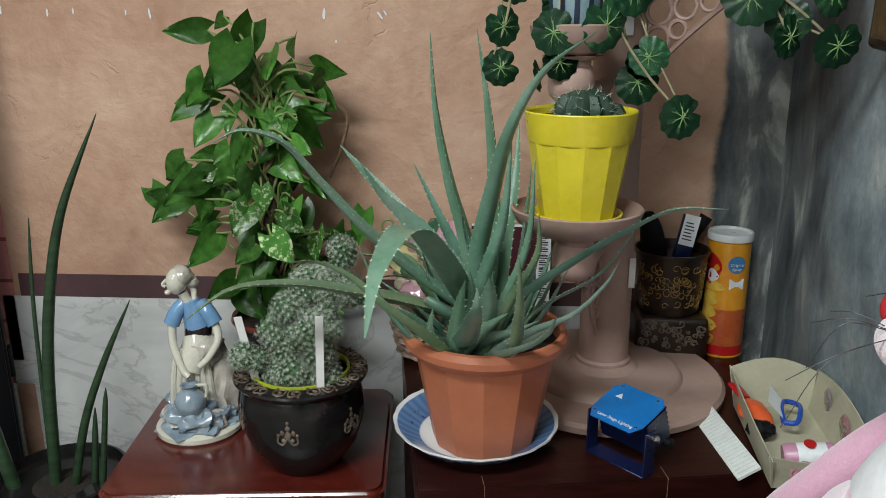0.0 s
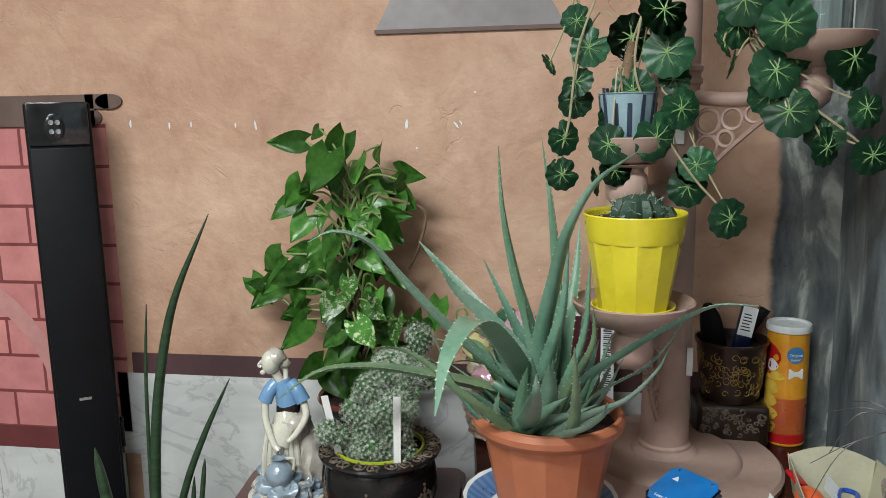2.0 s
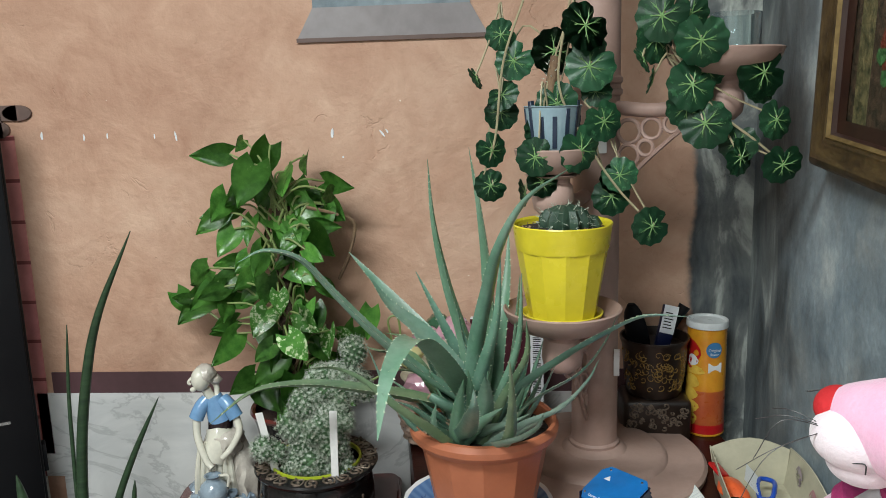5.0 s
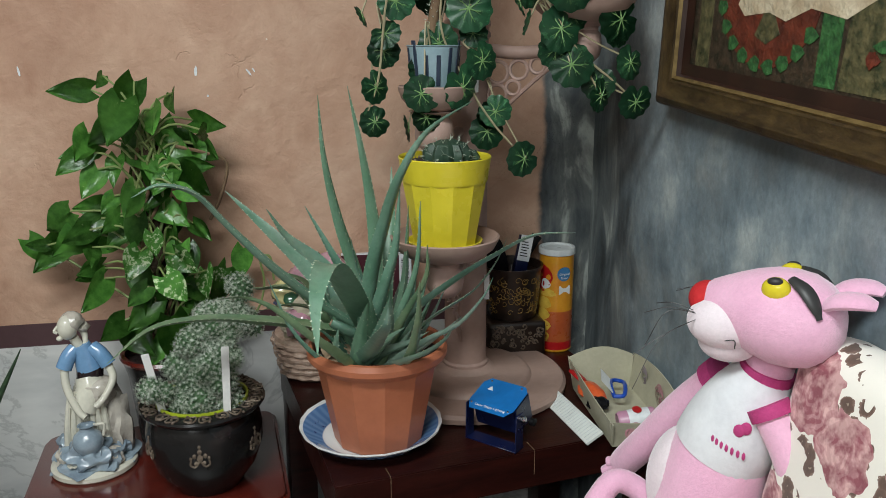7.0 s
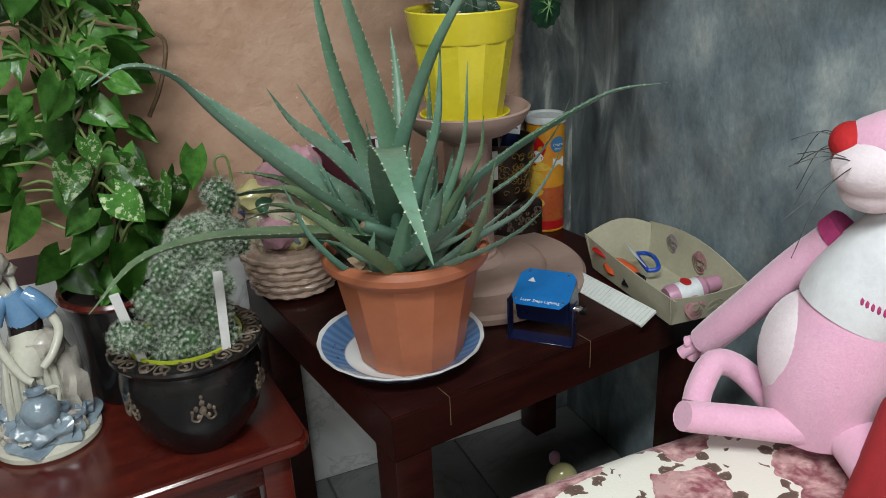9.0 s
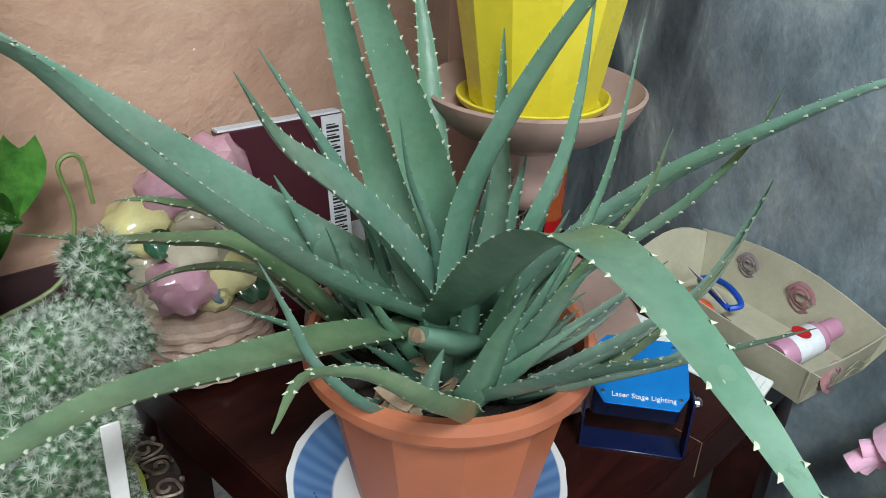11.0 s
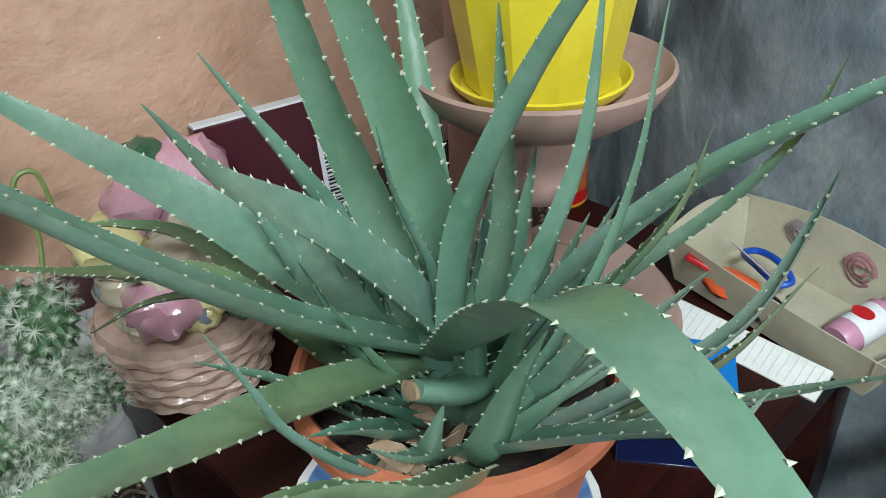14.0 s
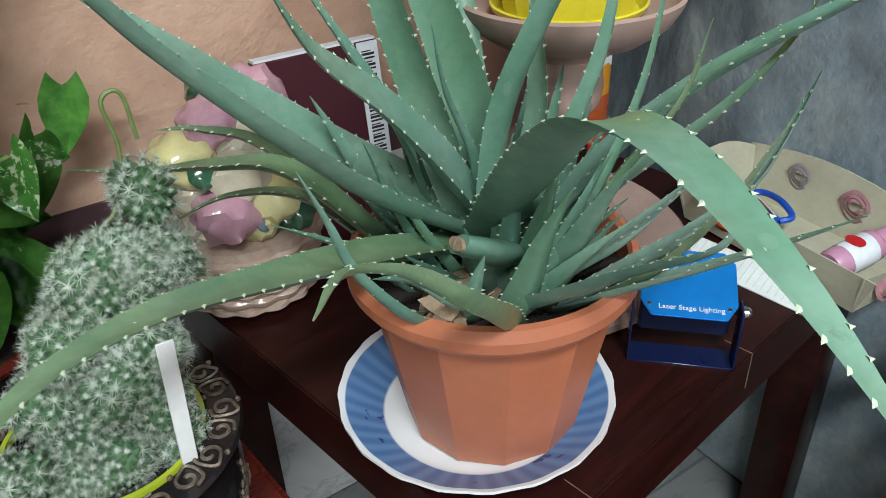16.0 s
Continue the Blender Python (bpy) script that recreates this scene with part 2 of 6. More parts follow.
def aloe_skin(name, dim_olive=0.0):
    """Blue-green succulent skin with pale flecks; some leaves olive, darkened too for weaker light."""
    m, nt, bsdf, vec = begin(name)
    col = ramp(nt, noise_tex(nt, vec, 9, 6), [(0.3, (0.068, 0.16, 0.112)), (0.5, (0.118, 0.232, 0.175)), (0.7, (0.2, 0.305, 0.25))])
    mp = nt.nodes.new("ShaderNodeMapping")
    mp.inputs["Scale"].default_value = (1, 1, 0.45)
    nt.links.new(vec, mp.inputs[0])
    vo = nt.nodes.new("ShaderNodeTexVoronoi")
    vo.inputs["Scale"].default_value = 48
    nt.links.new(mp.outputs[0], vo.inputs["Vector"])
    fleck = calc(nt, "MULTIPLY", calc(nt, "LESS_THAN", vo.outputs["Distance"], 0.18), calc(nt, "GREATER_THAN", noise_tex(nt, vec, 14), 0.5))
    stain = step(nt, noise_tex(nt, vec, 34, 5, 0.7), 0.66, 0.74)
    col = mixc(nt, calc(nt, "MULTIPLY", stain, 0.5), col, (0.05, 0.1, 0.065))
    bloom = step(nt, noise_tex(nt, vec, 7, 4), 0.45, 0.75)
    col = mixc(nt, calc(nt, "MULTIPLY", bloom, 0.55), col, (0.25, 0.285, 0.245))
    col = mixc(nt, calc(nt, "MULTIPLY", fleck, 0.1), col, (0.4, 0.5, 0.36))
    # the leaf's own olive, plus darkening that stands in for weaker light
    if dim_olive:
        col = mixc(nt, dim_olive, col, ramp(nt, noise_tex(nt, vec, 17, 5), [(0.35, (0.06, 0.1, 0.03)), (0.65, (0.15, 0.2, 0.07))]))
    oi = nt.nodes.new("ShaderNodeObjectInfo")
    col = mixc(nt, calc(nt, "MULTIPLY", oi.outputs["Random"], 0.34), col, (0.115, 0.22, 0.085))
    col = mixc(nt, 0.25, col, ramp(nt, noise_tex(nt, vec, 120, 2), [(0.3, (0.5, 0.5, 0.5)), (0.6, (1, 1, 1))]), "MULTIPLY")
    nt.links.new(col, bsdf.inputs["Base Color"])
    nt.links.new(calc(nt, "MULTIPLY_ADD", noise_tex(nt, vec, 25), 0.35, 0.2), bsdf.inputs["Roughness"])
    bsdf.inputs["Subsurface Weight"].default_value = 0.12
    bsdf.inputs["Subsurface Radius"].default_value = (0.003, 0.006, 0.003)
    bump(nt, bsdf, noise_tex(nt, vec, 38, 5), 0.3, 0.004)
    return m


def leaf_skin(name, dark, mid, pale, pale_at, scale=22, rough=0.35):
    """Leaf with paler blotches, different from leaf to leaf."""
    m, nt, bsdf, vec = begin(name)
    oi = nt.nodes.new("ShaderNodeObjectInfo")
    ad = nt.nodes.new("ShaderNodeVectorMath")
    ad.operation = "ADD"
    sc = nt.nodes.new("ShaderNodeVectorMath")
    sc.operation = "SCALE"
    sc.inputs[0].default_value = (7, 5, 3)
    nt.links.new(oi.outputs["Random"], sc.inputs[3])
    nt.links.new(vec, ad.inputs[0])
    nt.links.new(sc.outputs[0], ad.inputs[1])
    v = ad.outputs[0]
    col = ramp(nt, noise_tex(nt, v, scale, 5), [(0.35, dark), (0.65, mid)])
    col = mixc(nt, step(nt, noise_tex(nt, v, scale * 1.6, 6, 0.7), pale_at, pale_at + 0.05), col, pale)
    hs = nt.nodes.new("ShaderNodeHueSaturation")
    nt.links.new(calc(nt, "MULTIPLY_ADD", oi.outputs["Random"], 0.5, 0.75), hs.inputs["Value"])
    nt.links.new(col, hs.inputs["Color"])
    nt.links.new(hs.outputs[0], bsdf.inputs["Base Color"])
    bsdf.inputs["Roughness"].default_value = rough
    bump(nt, bsdf, noise_tex(nt, v, scale * 3, 4), 0.15, 0.003)
    return m


def plate_glaze():
    """White glaze with a fluted cobalt band and darker blue motifs."""
    m, nt, bsdf, vec = begin("blue_white_glaze")
    sep = nt.nodes.new("ShaderNodeSeparateXYZ")
    nt.links.new(vec, sep.inputs[0])
    r = calc(nt, "SQRT", calc(nt, "ADD", calc(nt, "POWER", sep.outputs[0], 2.0), calc(nt, "POWER", sep.outputs[1], 2.0)))
    ang = calc(nt, "ARCTAN2", sep.outputs[1], sep.outputs[0])
    flute = calc(nt, "SINE", calc(nt, "MULTIPLY", ang, 40.0))
    blue = mixc(nt, step(nt, flute, -1.2, 1.2), (0.075, 0.16, 0.34), (0.12, 0.23, 0.42))
    blue = mixc(nt, step(nt, noise_tex(nt, vec, 38), 0.63, 0.66), blue, (0.03, 0.05, 0.16))
    band = calc(nt, "MULTIPLY", step(nt, r, 0.083, 0.086), calc(nt, "SUBTRACT", 1.0, step(nt, r, 0.117, 0.1185)))
    nt.links.new(mixc(nt, band, (0.72, 0.74, 0.74), blue), bsdf.inputs["Base Color"])
    bsdf.inputs["Roughness"].default_value = 0.12
    return m


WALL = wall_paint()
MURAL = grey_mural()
MARBLE = marble("white_marble_tile", (0.62, 0.62, 0.6), (0.42, 0.43, 0.43), (0.2, 0.2, 0.2))
FLOORT = marble("grey_floor_tile", (0.2, 0.205, 0.2), (0.13, 0.135, 0.13), (0.07, 0.07, 0.07), 0.3)
GROUT = mat("dark_grout", (0.12, 0.12, 0.115), rough=0.9)
STRIPE = mat("plum_brown_paint", (0.085, 0.04, 0.045), (0.06, 0.028, 0.03), 8, 0.5)
MAROON = mat("maroon_paint", (0.14, 0.03, 0.03), (0.1, 0.02, 0.02), 8, 0.5)
ARCHP = mat("pale_pink_paint", (0.5, 0.24, 0.22), (0.42, 0.18, 0.17), 9, 0.6)
GREYP = mat("shaded_grey_paint", (0.3, 0.28, 0.28), (0.2, 0.18, 0.18), 5, 0.6)
TAUPE = mat("taupe_brown_paint", (0.13, 0.085, 0.07), (0.1, 0.06, 0.05), 8, 0.6)
# for surfaces out of view only; kept dull so little light bounces back
PLASTER = mat("low_bounce_plaster", (0.36, 0.34, 0.3), (0.3, 0.28, 0.25), 3, 0.85, 0.1, 40)
BRICKP = bricks_paint()
EBONY = wood("espresso_wood", (0.034, 0.007, 0.005), (0.013, 0.0035, 0.0028), 0.34, 0.08)
MAHOG = wood("mahogany_gloss", (0.12, 0.016, 0.009), (0.06, 0.008, 0.006), 0.22, 0.7)
TERRA = mat("terracotta_plastic", (0.46, 0.155, 0.075), (0.40, 0.13, 0.062), 7, 0.42, 0.05, 90)
SOIL = mat("potting_soil", (0.03, 0.02, 0.014), (0.012, 0.008, 0.006), 60, 0.95, 0.9, 160)
PERLITE = mat("dry_litter", (0.42, 0.3, 0.18), (0.25, 0.16, 0.09), 60, 0.9, 0.4)
YELLOW = mat("yellow_plastic", (0.7, 0.6, 0.035), (0.65, 0.55, 0.03), 6, 0.28, 0.02, 60)
CLAY = mat("pinkish_clay_paint", (0.38, 0.265, 0.22), (0.31, 0.205, 0.165), 8, 0.6, 0.08, 70)
CLAYW = mat("pale_clay_paint", (0.42, 0.29, 0.245), (0.36, 0.235, 0.19), 10, 0.55, 0.05, 70)
ALOE = aloe_skin("aloe_skin")
ALOEDIM = aloe_skin("dim_olive_aloe_skin", 0.62)
TOOTH = mat("pale_leaf_tooth", (0.47, 0.53, 0.39), rough=0.5)
FLECK = mat("pale_leaf_fleck", (0.34, 0.42, 0.28), (0.22, 0.32, 0.2), 60, 0.5)
DRY = mat("dried_leaf", (0.36, 0.27, 0.17), (0.22, 0.15, 0.09), 40, 0.8, 0.3)
POTHOS = leaf_skin("golden_pothos_leaf", (0.045, 0.155, 0.024), (0.1, 0.275, 0.045), (0.26, 0.42, 0.13), 0.66, 2.6, rough=0.26)
POTHOSL = leaf_skin("variegated_pothos_leaf", (0.055, 0.19, 0.03), (0.1, 0.29, 0.05), (0.55, 0.66, 0.4), 0.53, 3.4, rough=0.26)
STEMG = mat("pothos_stem", (0.22, 0.3, 0.1), (0.15, 0.19, 0.06), 30, 0.5)
VINE = mat("dry_vine", (0.2, 0.13, 0.07), (0.12, 0.07, 0.04), 40, 0.8, 0.3)
MOSS = mat("coir_pole", (0.07, 0.042, 0.022), (0.03, 0.018, 0.01), 70, 0.95, 0.9, 150)
IVY = leaf_skin("dark_fabric_leaf", (0.01, 0.056, 0.024), (0.02, 0.092, 0.038), (0.045, 0.16, 0.065), 0.58, 3, 0.4)
VEIN = mat("pale_green_vein", (0.22, 0.38, 0.14), (0.08, 0.22, 0.07), 3, 0.5)
STEMP = mat("pale_plastic_stem", (0.36, 0.33, 0.2), (0.26, 0.22, 0.13), 40, 0.5)
SANS = mat("snake_plant_skin", (0.03, 0.065, 0.027), (0.01, 0.026, 0.012), 9, 0.4, 0.05, 40, stretch=(1, 1, 9))
CACTUS = mat("cactus_green", (0.085, 0.17, 0.075), (0.035, 0.08, 0.035), 50, 0.6, 0.3, 120)
SPINE = mat("white_spines", (0.5, 0.55, 0.47), (0.32, 0.38, 0.28), 25, 0.6)
BARREL = mat("dark_cactus_green", (0.035, 0.075, 0.045), (0.02, 0.045, 0.03), 40, 0.5, 0.2)
BLACKG = mat("black_glaze", (0.014, 0.013, 0.013), (0.007, 0.006, 0.006), 12, 0.22, 0.05, 50, coat=0.3)
ORNAM = mat("tarnished_silver_relief", (0.24, 0.19, 0.14), (0.07, 0.045, 0.034), 45, 0.42, 0.4, 90, metal=0.35)
BLACKP = mat("black_plastic", (0.006, 0.006, 0.007), (0.004, 0.004, 0.005), 10, 0.5, 0.03, 120)
PIANO = mat("gloss_black_plastic", (0.01, 0.01, 0.011), rough=0.08)
WHITEP = mat("white_plastic", (0.72, 0.72, 0.7), (0.62, 0.62, 0.6), 12, 0.45)
LIMEP = mat("lime_plastic_rim", (0.42, 0.5, 0.03), rough=0.4)
PORC = mat("ivory_porcelain", (0.62, 0.6, 0.5), (0.5, 0.49, 0.42), 14, 0.14, coat=0.4)
PORCB = mat("grey_blue_porcelain", (0.28, 0.35, 0.4), (0.14, 0.19, 0.24), 24, 0.14, 0.1, 60, coat=0.4)
PORCS = mat("sky_blue_porcelain", (0.17, 0.32, 0.52), (0.12, 0.25, 0.42), 20, 0.15, coat=0.4)
PORCK = mat("dark_brown_porcelain", (0.022, 0.014, 0.016), rough=0.2)
PORCW = mat("warm_white_stoneware", (0.56, 0.52, 0.45), (0.36, 0.33, 0.29), 30, 0.2, 0.2, 60, coat=0.3)
PORCF = mat("flesh_porcelain", (0.62, 0.47, 0.37), rough=0.18, coat=0.4)
GLAZE = plate_glaze()
BLUE = mat("blue_anodised_metal", (0.012, 0.23, 0.66), (0.01, 0.19, 0.58), 10, 0.36, metal=0.35, coat=0.3)
NAVY = mat("navy_painted_steel", (0.006, 0.011, 0.055), (0.004, 0.008, 0.04), 10, 0.3)
CHROME = mat("chrome", (0.7, 0.7, 0.7), rough=0.2, metal=1.0)
PRINT = mat("white_print", (0.75, 0.78, 0.8), rough=0.5)
INK = mat("black_ink", (0.02, 0.02, 0.02), rough=0.6)
CARDB = mat("cream_gift_card", (0.47, 0.45, 0.33), (0.39, 0.37, 0.27), 16, 0.6, 0.03, 90)
ROSE = mat("dusty_rose_print", (0.33, 0.14, 0.16), (0.45, 0.26, 0.26), 60, 0.6)
MAUVE = mat("grey_mauve_print", (0.24, 0.2, 0.22), (0.33, 0.28, 0.28), 60, 0.6)
OLIVE = mat("olive_print", (0.2, 0.2, 0.11), (0.3, 0.29, 0.18), 50, 0.6)
RULE = mat("pale_ruled_ink", (0.5, 0.53, 0.58), rough=0.7)
PAPER = mat("ruled_paper", (0.68, 0.72, 0.68), (0.6, 0.63, 0.6), 30, 0.7)
CANY = mat("golden_can_print", (0.66, 0.34, 0.02), (0.6, 0.2, 0.015), 16, 0.3, coat=0.3)
CANO = mat("orange_can_print", (0.5, 0.13, 0.03), (0.4, 0.07, 0.025), 22, 0.3, coat=0.3)
CRISP = mat("crisp_yellow_print", (0.75, 0.52, 0.08), (0.62, 0.38, 0.05), 50, 0.4)
RED = mat("red_print", (0.5, 0.012, 0.014), (0.42, 0.01, 0.012), 15, 0.35)
LIDP = mat("frosted_plastic_lid", (0.62, 0.66, 0.66), rough=0.3)
SKYB = mat("light_blue_print", (0.05, 0.2, 0.42), rough=0.4)
GOLD = mat("antique_gold_print", (0.3, 0.19, 0.05), (0.19, 0.11, 0.03), 30, 0.4, metal=0.3)
CHOC = mat("chocolate_lacquer", (0.022, 0.012, 0.008), (0.012, 0.007, 0.005), 20, 0.35, coat=0.2)
BURG = mat("burgundy_cover", (0.055, 0.008, 0.016), (0.045, 0.006, 0.012), 10, 0.35)
PINK = mat("pink_plush", (0.8, 0.45, 0.61), (0.75, 0.4, 0.56), 25, 0.9, 0.25, 260, sheen=0.6)
PALEP = mat("pale_pink_plush", (0.8, 0.71, 0.75), (0.74, 0.64, 0.69), 25, 0.9, 0.25, 260, sheen=0.6)
WHITEC = mat("white_jersey", (0.72, 0.74, 0.76), (0.64, 0.66, 0.69), 10, 0.85, 0.2, 40, sheen=0.2)
MAGENTA = mat("magenta_ribbing", (0.5, 0.05, 0.2), (0.4, 0.035, 0.16), 60, 0.8, 0.3, 200)
REDF = mat("red_felt", (0.55, 0.015, 0.02), (0.45, 0.012, 0.015), 30, 0.85, 0.2, 200)
EYEY = mat("yellow_eye_plastic", (0.72, 0.6, 0.03), rough=0.2)
HAIR = mat("dark_nylon", (0.03, 0.03, 0.03), rough=0.5)
FLORAL = floral()
REDCLOTH = mat("red_printed_cloth", (0.33, 0.016, 0.02), (0.26, 0.012, 0.016), 14, 0.8, 0.15, 150)
BEIGEC = mat("beige_print", (0.55, 0.43, 0.26), (0.42, 0.3, 0.16), 40, 0.8)
GREENC = mat("green_print", (0.12, 0.34, 0.06), rough=0.8)
GILT = mat("aged_gilt_wood", (0.09, 0.058, 0.022), (0.03, 0.018, 0.009), 30, 0.38, 0.25, 60, metal=0.2, stretch=(1, 5, 1))
GILTL = mat("worn_gold_edge", (0.26, 0.18, 0.07), (0.13, 0.085, 0.03), 50, 0.35, metal=0.4)
DARKF = mat("dark_red_brown_wood", (0.035, 0.014, 0.009), (0.018, 0.008, 0.006), 14, 0.35)
CANVAS = mat("dark_oil_paint", (0.07, 0.045, 0.028), (0.012, 0.014, 0.009), 60, 0.4, 0.5, 50)
OILRED = mat("brick_red_oil", (0.17, 0.035, 0.018), (0.07, 0.016, 0.01), 40, 0.4, 0.5, 50)
OILGREEN = mat("green_oil", (0.05, 0.17, 0.05), (0.012, 0.05, 0.018), 60, 0.4, 0.5, 60)
OILCREAM = mat("cream_oil", (0.66, 0.58, 0.42), (0.42, 0.32, 0.2), 26, 0.4, 0.6, 40)
OILOLIVE = mat("olive_oil_paint", (0.15, 0.13, 0.06), (0.02, 0.03, 0.014), 60, 0.4, 0.5, 50)
BLUEST = mat("pale_blue_enamel", (0.28, 0.39, 0.43), (0.23, 0.33, 0.37), 14, 0.35)
NAVYST = mat("navy_stripe_enamel", (0.025, 0.04, 0.07), rough=0.35)
LILAC = mat("lilac_plastic", (0.5, 0.25, 0.36), (0.44, 0.21, 0.3), 12, 0.35)
ORANGEP = mat("orange_plastic", (0.72, 0.12, 0.03), (0.62, 0.09, 0.025), 20, 0.3)
BLUEP = mat("bright_blue_plastic", (0.01, 0.07, 0.42), rough=0.3)
FRUITY = mat("pale_yellow_glaze", (0.62, 0.57, 0.3), (0.58, 0.52, 0.22), 30, 0.12, coat=0.5)
FRUITP = mat("pink_glaze", (0.55, 0.33, 0.38), (0.46, 0.22, 0.29), 24, 0.12, coat=0.5)
FRUITB = mat("blue_glaze", (0.1, 0.13, 0.34), (0.3, 0.34, 0.45), 30, 0.12, coat=0.5)
FRUITG = mat("dark_green_glaze", (0.02, 0.07, 0.035), (0.05, 0.13, 0.07), 40, 0.12, coat=0.5)
FRUITC = mat("cream_glaze", (0.6, 0.55, 0.42), (0.48, 0.42, 0.3), 30, 0.12, coat=0.5)
BASKET = mat("basket_glaze", (0.6, 0.45, 0.36), (0.42, 0.29, 0.22), 35, 0.16, 0.3, 60, coat=0.5)
for m_, v_ in ((BLACKP, 0.15), (EBONY, 0.22), (BLACKG, 0.18)):
    m_.node_tree.nodes["Principled BSDF"].inputs["Specular IOR Level"].default_value = v_
TUBE = bpy.data.materials.new("lit_tube")
TUBE.use_nodes = True
TUBE.node_tree.nodes["Principled BSDF"].inputs["Emission Color"].default_value = (1, 0.97, 0.92, 1)
TUBE.node_tree.nodes["Principled BSDF"].inputs["Emission Strength"].default_value = 6
GLASS = bpy.data.materials.new("clear_glass")
GLASS.use_nodes = True
GLASS.node_tree.nodes["Principled BSDF"].inputs["Transmission Weight"].default_value = 1
GLASS.node_tree.nodes["Principled BSDF"].inputs["Roughness"].default_value = 0.03
GLASS.node_tree.nodes["Principled BSDF"].inputs["Base Color"].default_value = (0.8, 0.88, 0.9, 1)


# ---- shape helpers ----
def mesh_of(name, bm, mats, smooth=True, crisp=38):
    bmesh.ops.recalc_face_normals(bm, faces=bm.faces)
    me = bpy.data.meshes.new(name)
    bm.to_mesh(me)
    bm.free()
    for m in (mats if isinstance(mats, (list, tuple)) else [mats]):
        me.materials.append(m)
    if smooth:
        for p in me.polygons:
            p.use_smooth = True
        me.set_sharp_from_angle(angle=radians(crisp))
    return me


def part(name, bm, material, parent, label="", smooth=True, m=None, crisp=38):
    ob = new(name, mesh_of(name, bm, material, smooth, crisp))
    ob.parent = parent
    if m is not None:
        ob.matrix_local = m
    return tagged(ob, label)


def thing(name, place, label, category, group="", kind=""):
    ob = new(name)
    ob.empty_display_size = 0.05
    ob.matrix_world = place if isinstance(place, Matrix) else pose(*place)
    return tagged(ob, label, category, group, kind)


def solid(name, bm, material, place, label, category, group="", kind="", smooth=True):
    ob = new(name, mesh_of(name, bm, material, smooth))
    ob.matrix_world = place if isinstance(place, Matrix) else pose(*place)
    return tagged(ob, label, category, group, kind)


def structure(name, bm, material, label, category, place=(0, 0, 0)):
    return solid(name, bm, material, place, label, category, "", "structure")


def box(x0, y0, z0, x1, y1, z1, bevel=0.0, seg=2, bm=None, index=0):
    b = bmesh.new()
    vs = bmesh.ops.create_cube(b, size=1)["verts"]
    bmesh.ops.transform(b, verts=vs, matrix=Matrix.Translation(((x0 + x1) / 2, (y0 + y1) / 2, (z0 + z1) / 2)) @ Matrix.Diagonal((x1 - x0, y1 - y0, z1 - z0, 1)))
    if bevel:
        bmesh.ops.bevel(b, geom=list(b.edges), offset=bevel, segments=seg, affect="EDGES", profile=0.5)
    return add(bm, b, index)


def add(bm, other, index=0, m=None):
    """Join another bmesh into bm with a material slot."""
    if m is not None:
        bmesh.ops.transform(other, verts=other.verts, matrix=m)
    for f in other.faces:
        f.material_index = index if index is not None else f.material_index
    if bm is None:
        return other
    me = bpy.data.meshes.new("tmp")
    other.to_mesh(me)
    other.free()
    bm.from_mesh(me)
    bpy.data.meshes.remove(me)
    return bm


def lathe(profile, seg=40, bm=None, index=0, wave=None):
    """Turn (radius, height) pairs round z; wave(angle, radius, height) may shift the radius."""
    b = bmesh.new()
    rings = []
    for r, z in profile:
        if r < 1e-5:
            rings.append([b.verts.new((0, 0, z))])
        else:
            ring = []
            for i in range(seg):
                a = 2 * math.pi * i / seg
                q = wave(a, r, z) if wave else r
                ring.append(b.verts.new((q * math.cos(a), q * math.sin(a), z)))
            rings.append(ring)
    for p, q in zip(rings, rings[1:]):
        for i in range(seg):
            j = (i + 1) % seg
            if len(p) == 1 and len(q) == 1:
                continue
            if len(p) == 1:
                b.faces.new((p[0], q[i], q[j]))
            elif len(q) == 1:
                b.faces.new((p[i], p[j], q[0]))
            else:
                b.faces.new((p[i], p[j], q[j], q[i]))
    return add(bm, b, index)


def glide(points, n):
    """n+1 points on a smooth curve through the given points."""
    pts = [Vector(p) for p in points]
    pts = [pts[0] * 2 - pts[1]] + pts + [pts[-1] * 2 - pts[-2]]
    out, spans = [], len(pts) - 3
    for k in range(n + 1):
        s = k / n * spans
        i = min(int(s), spans - 1)
        u = s - i
        a, b, c, d = pts[i:i + 4]
        out.append(0.5 * ((2 * b) + (c - a) * u + (2 * a - 5 * b + 4 * c - d) * u * u + (3 * b - a - 3 * c + d) * u ** 3))
    return out


def tube(points, radius, seg=8, n=None, bm=None, index=0, flat=1.0):
    """A round rod along a smooth curve; radius is a number or a function of 0..1."""
    pts = glide(points, n or max(4, 5 * (len(points) - 1)))
    b, rings, side = bmesh.new(), [], None
    for k, p in enumerate(pts):
        t = (pts[min(k + 1, len(pts) - 1)] - pts[max(k - 1, 0)]).normalized()
        if side is None:
            side = t.cross(Vector((0.13, 0.21, 0.97))).normalized()
        side = (side - t * side.dot(t)).normalized()
        up = t.cross(side)
        r = radius(k / (len(pts) - 1)) if callable(radius) else radius
        rings.append([b.verts.new(p + (side * math.cos(a) + up * math.sin(a) * flat) * r) for a in (2 * math.pi * i / seg for i in range(seg))])
    for p, q in zip(rings, rings[1:]):
        for i in range(seg):
            b.faces.new((p[i], p[(i + 1) % seg], q[(i + 1) % seg], q[i]))
    b.faces.new(rings[0])
    b.faces.new(rings[-1])
    return add(bm, b, index)


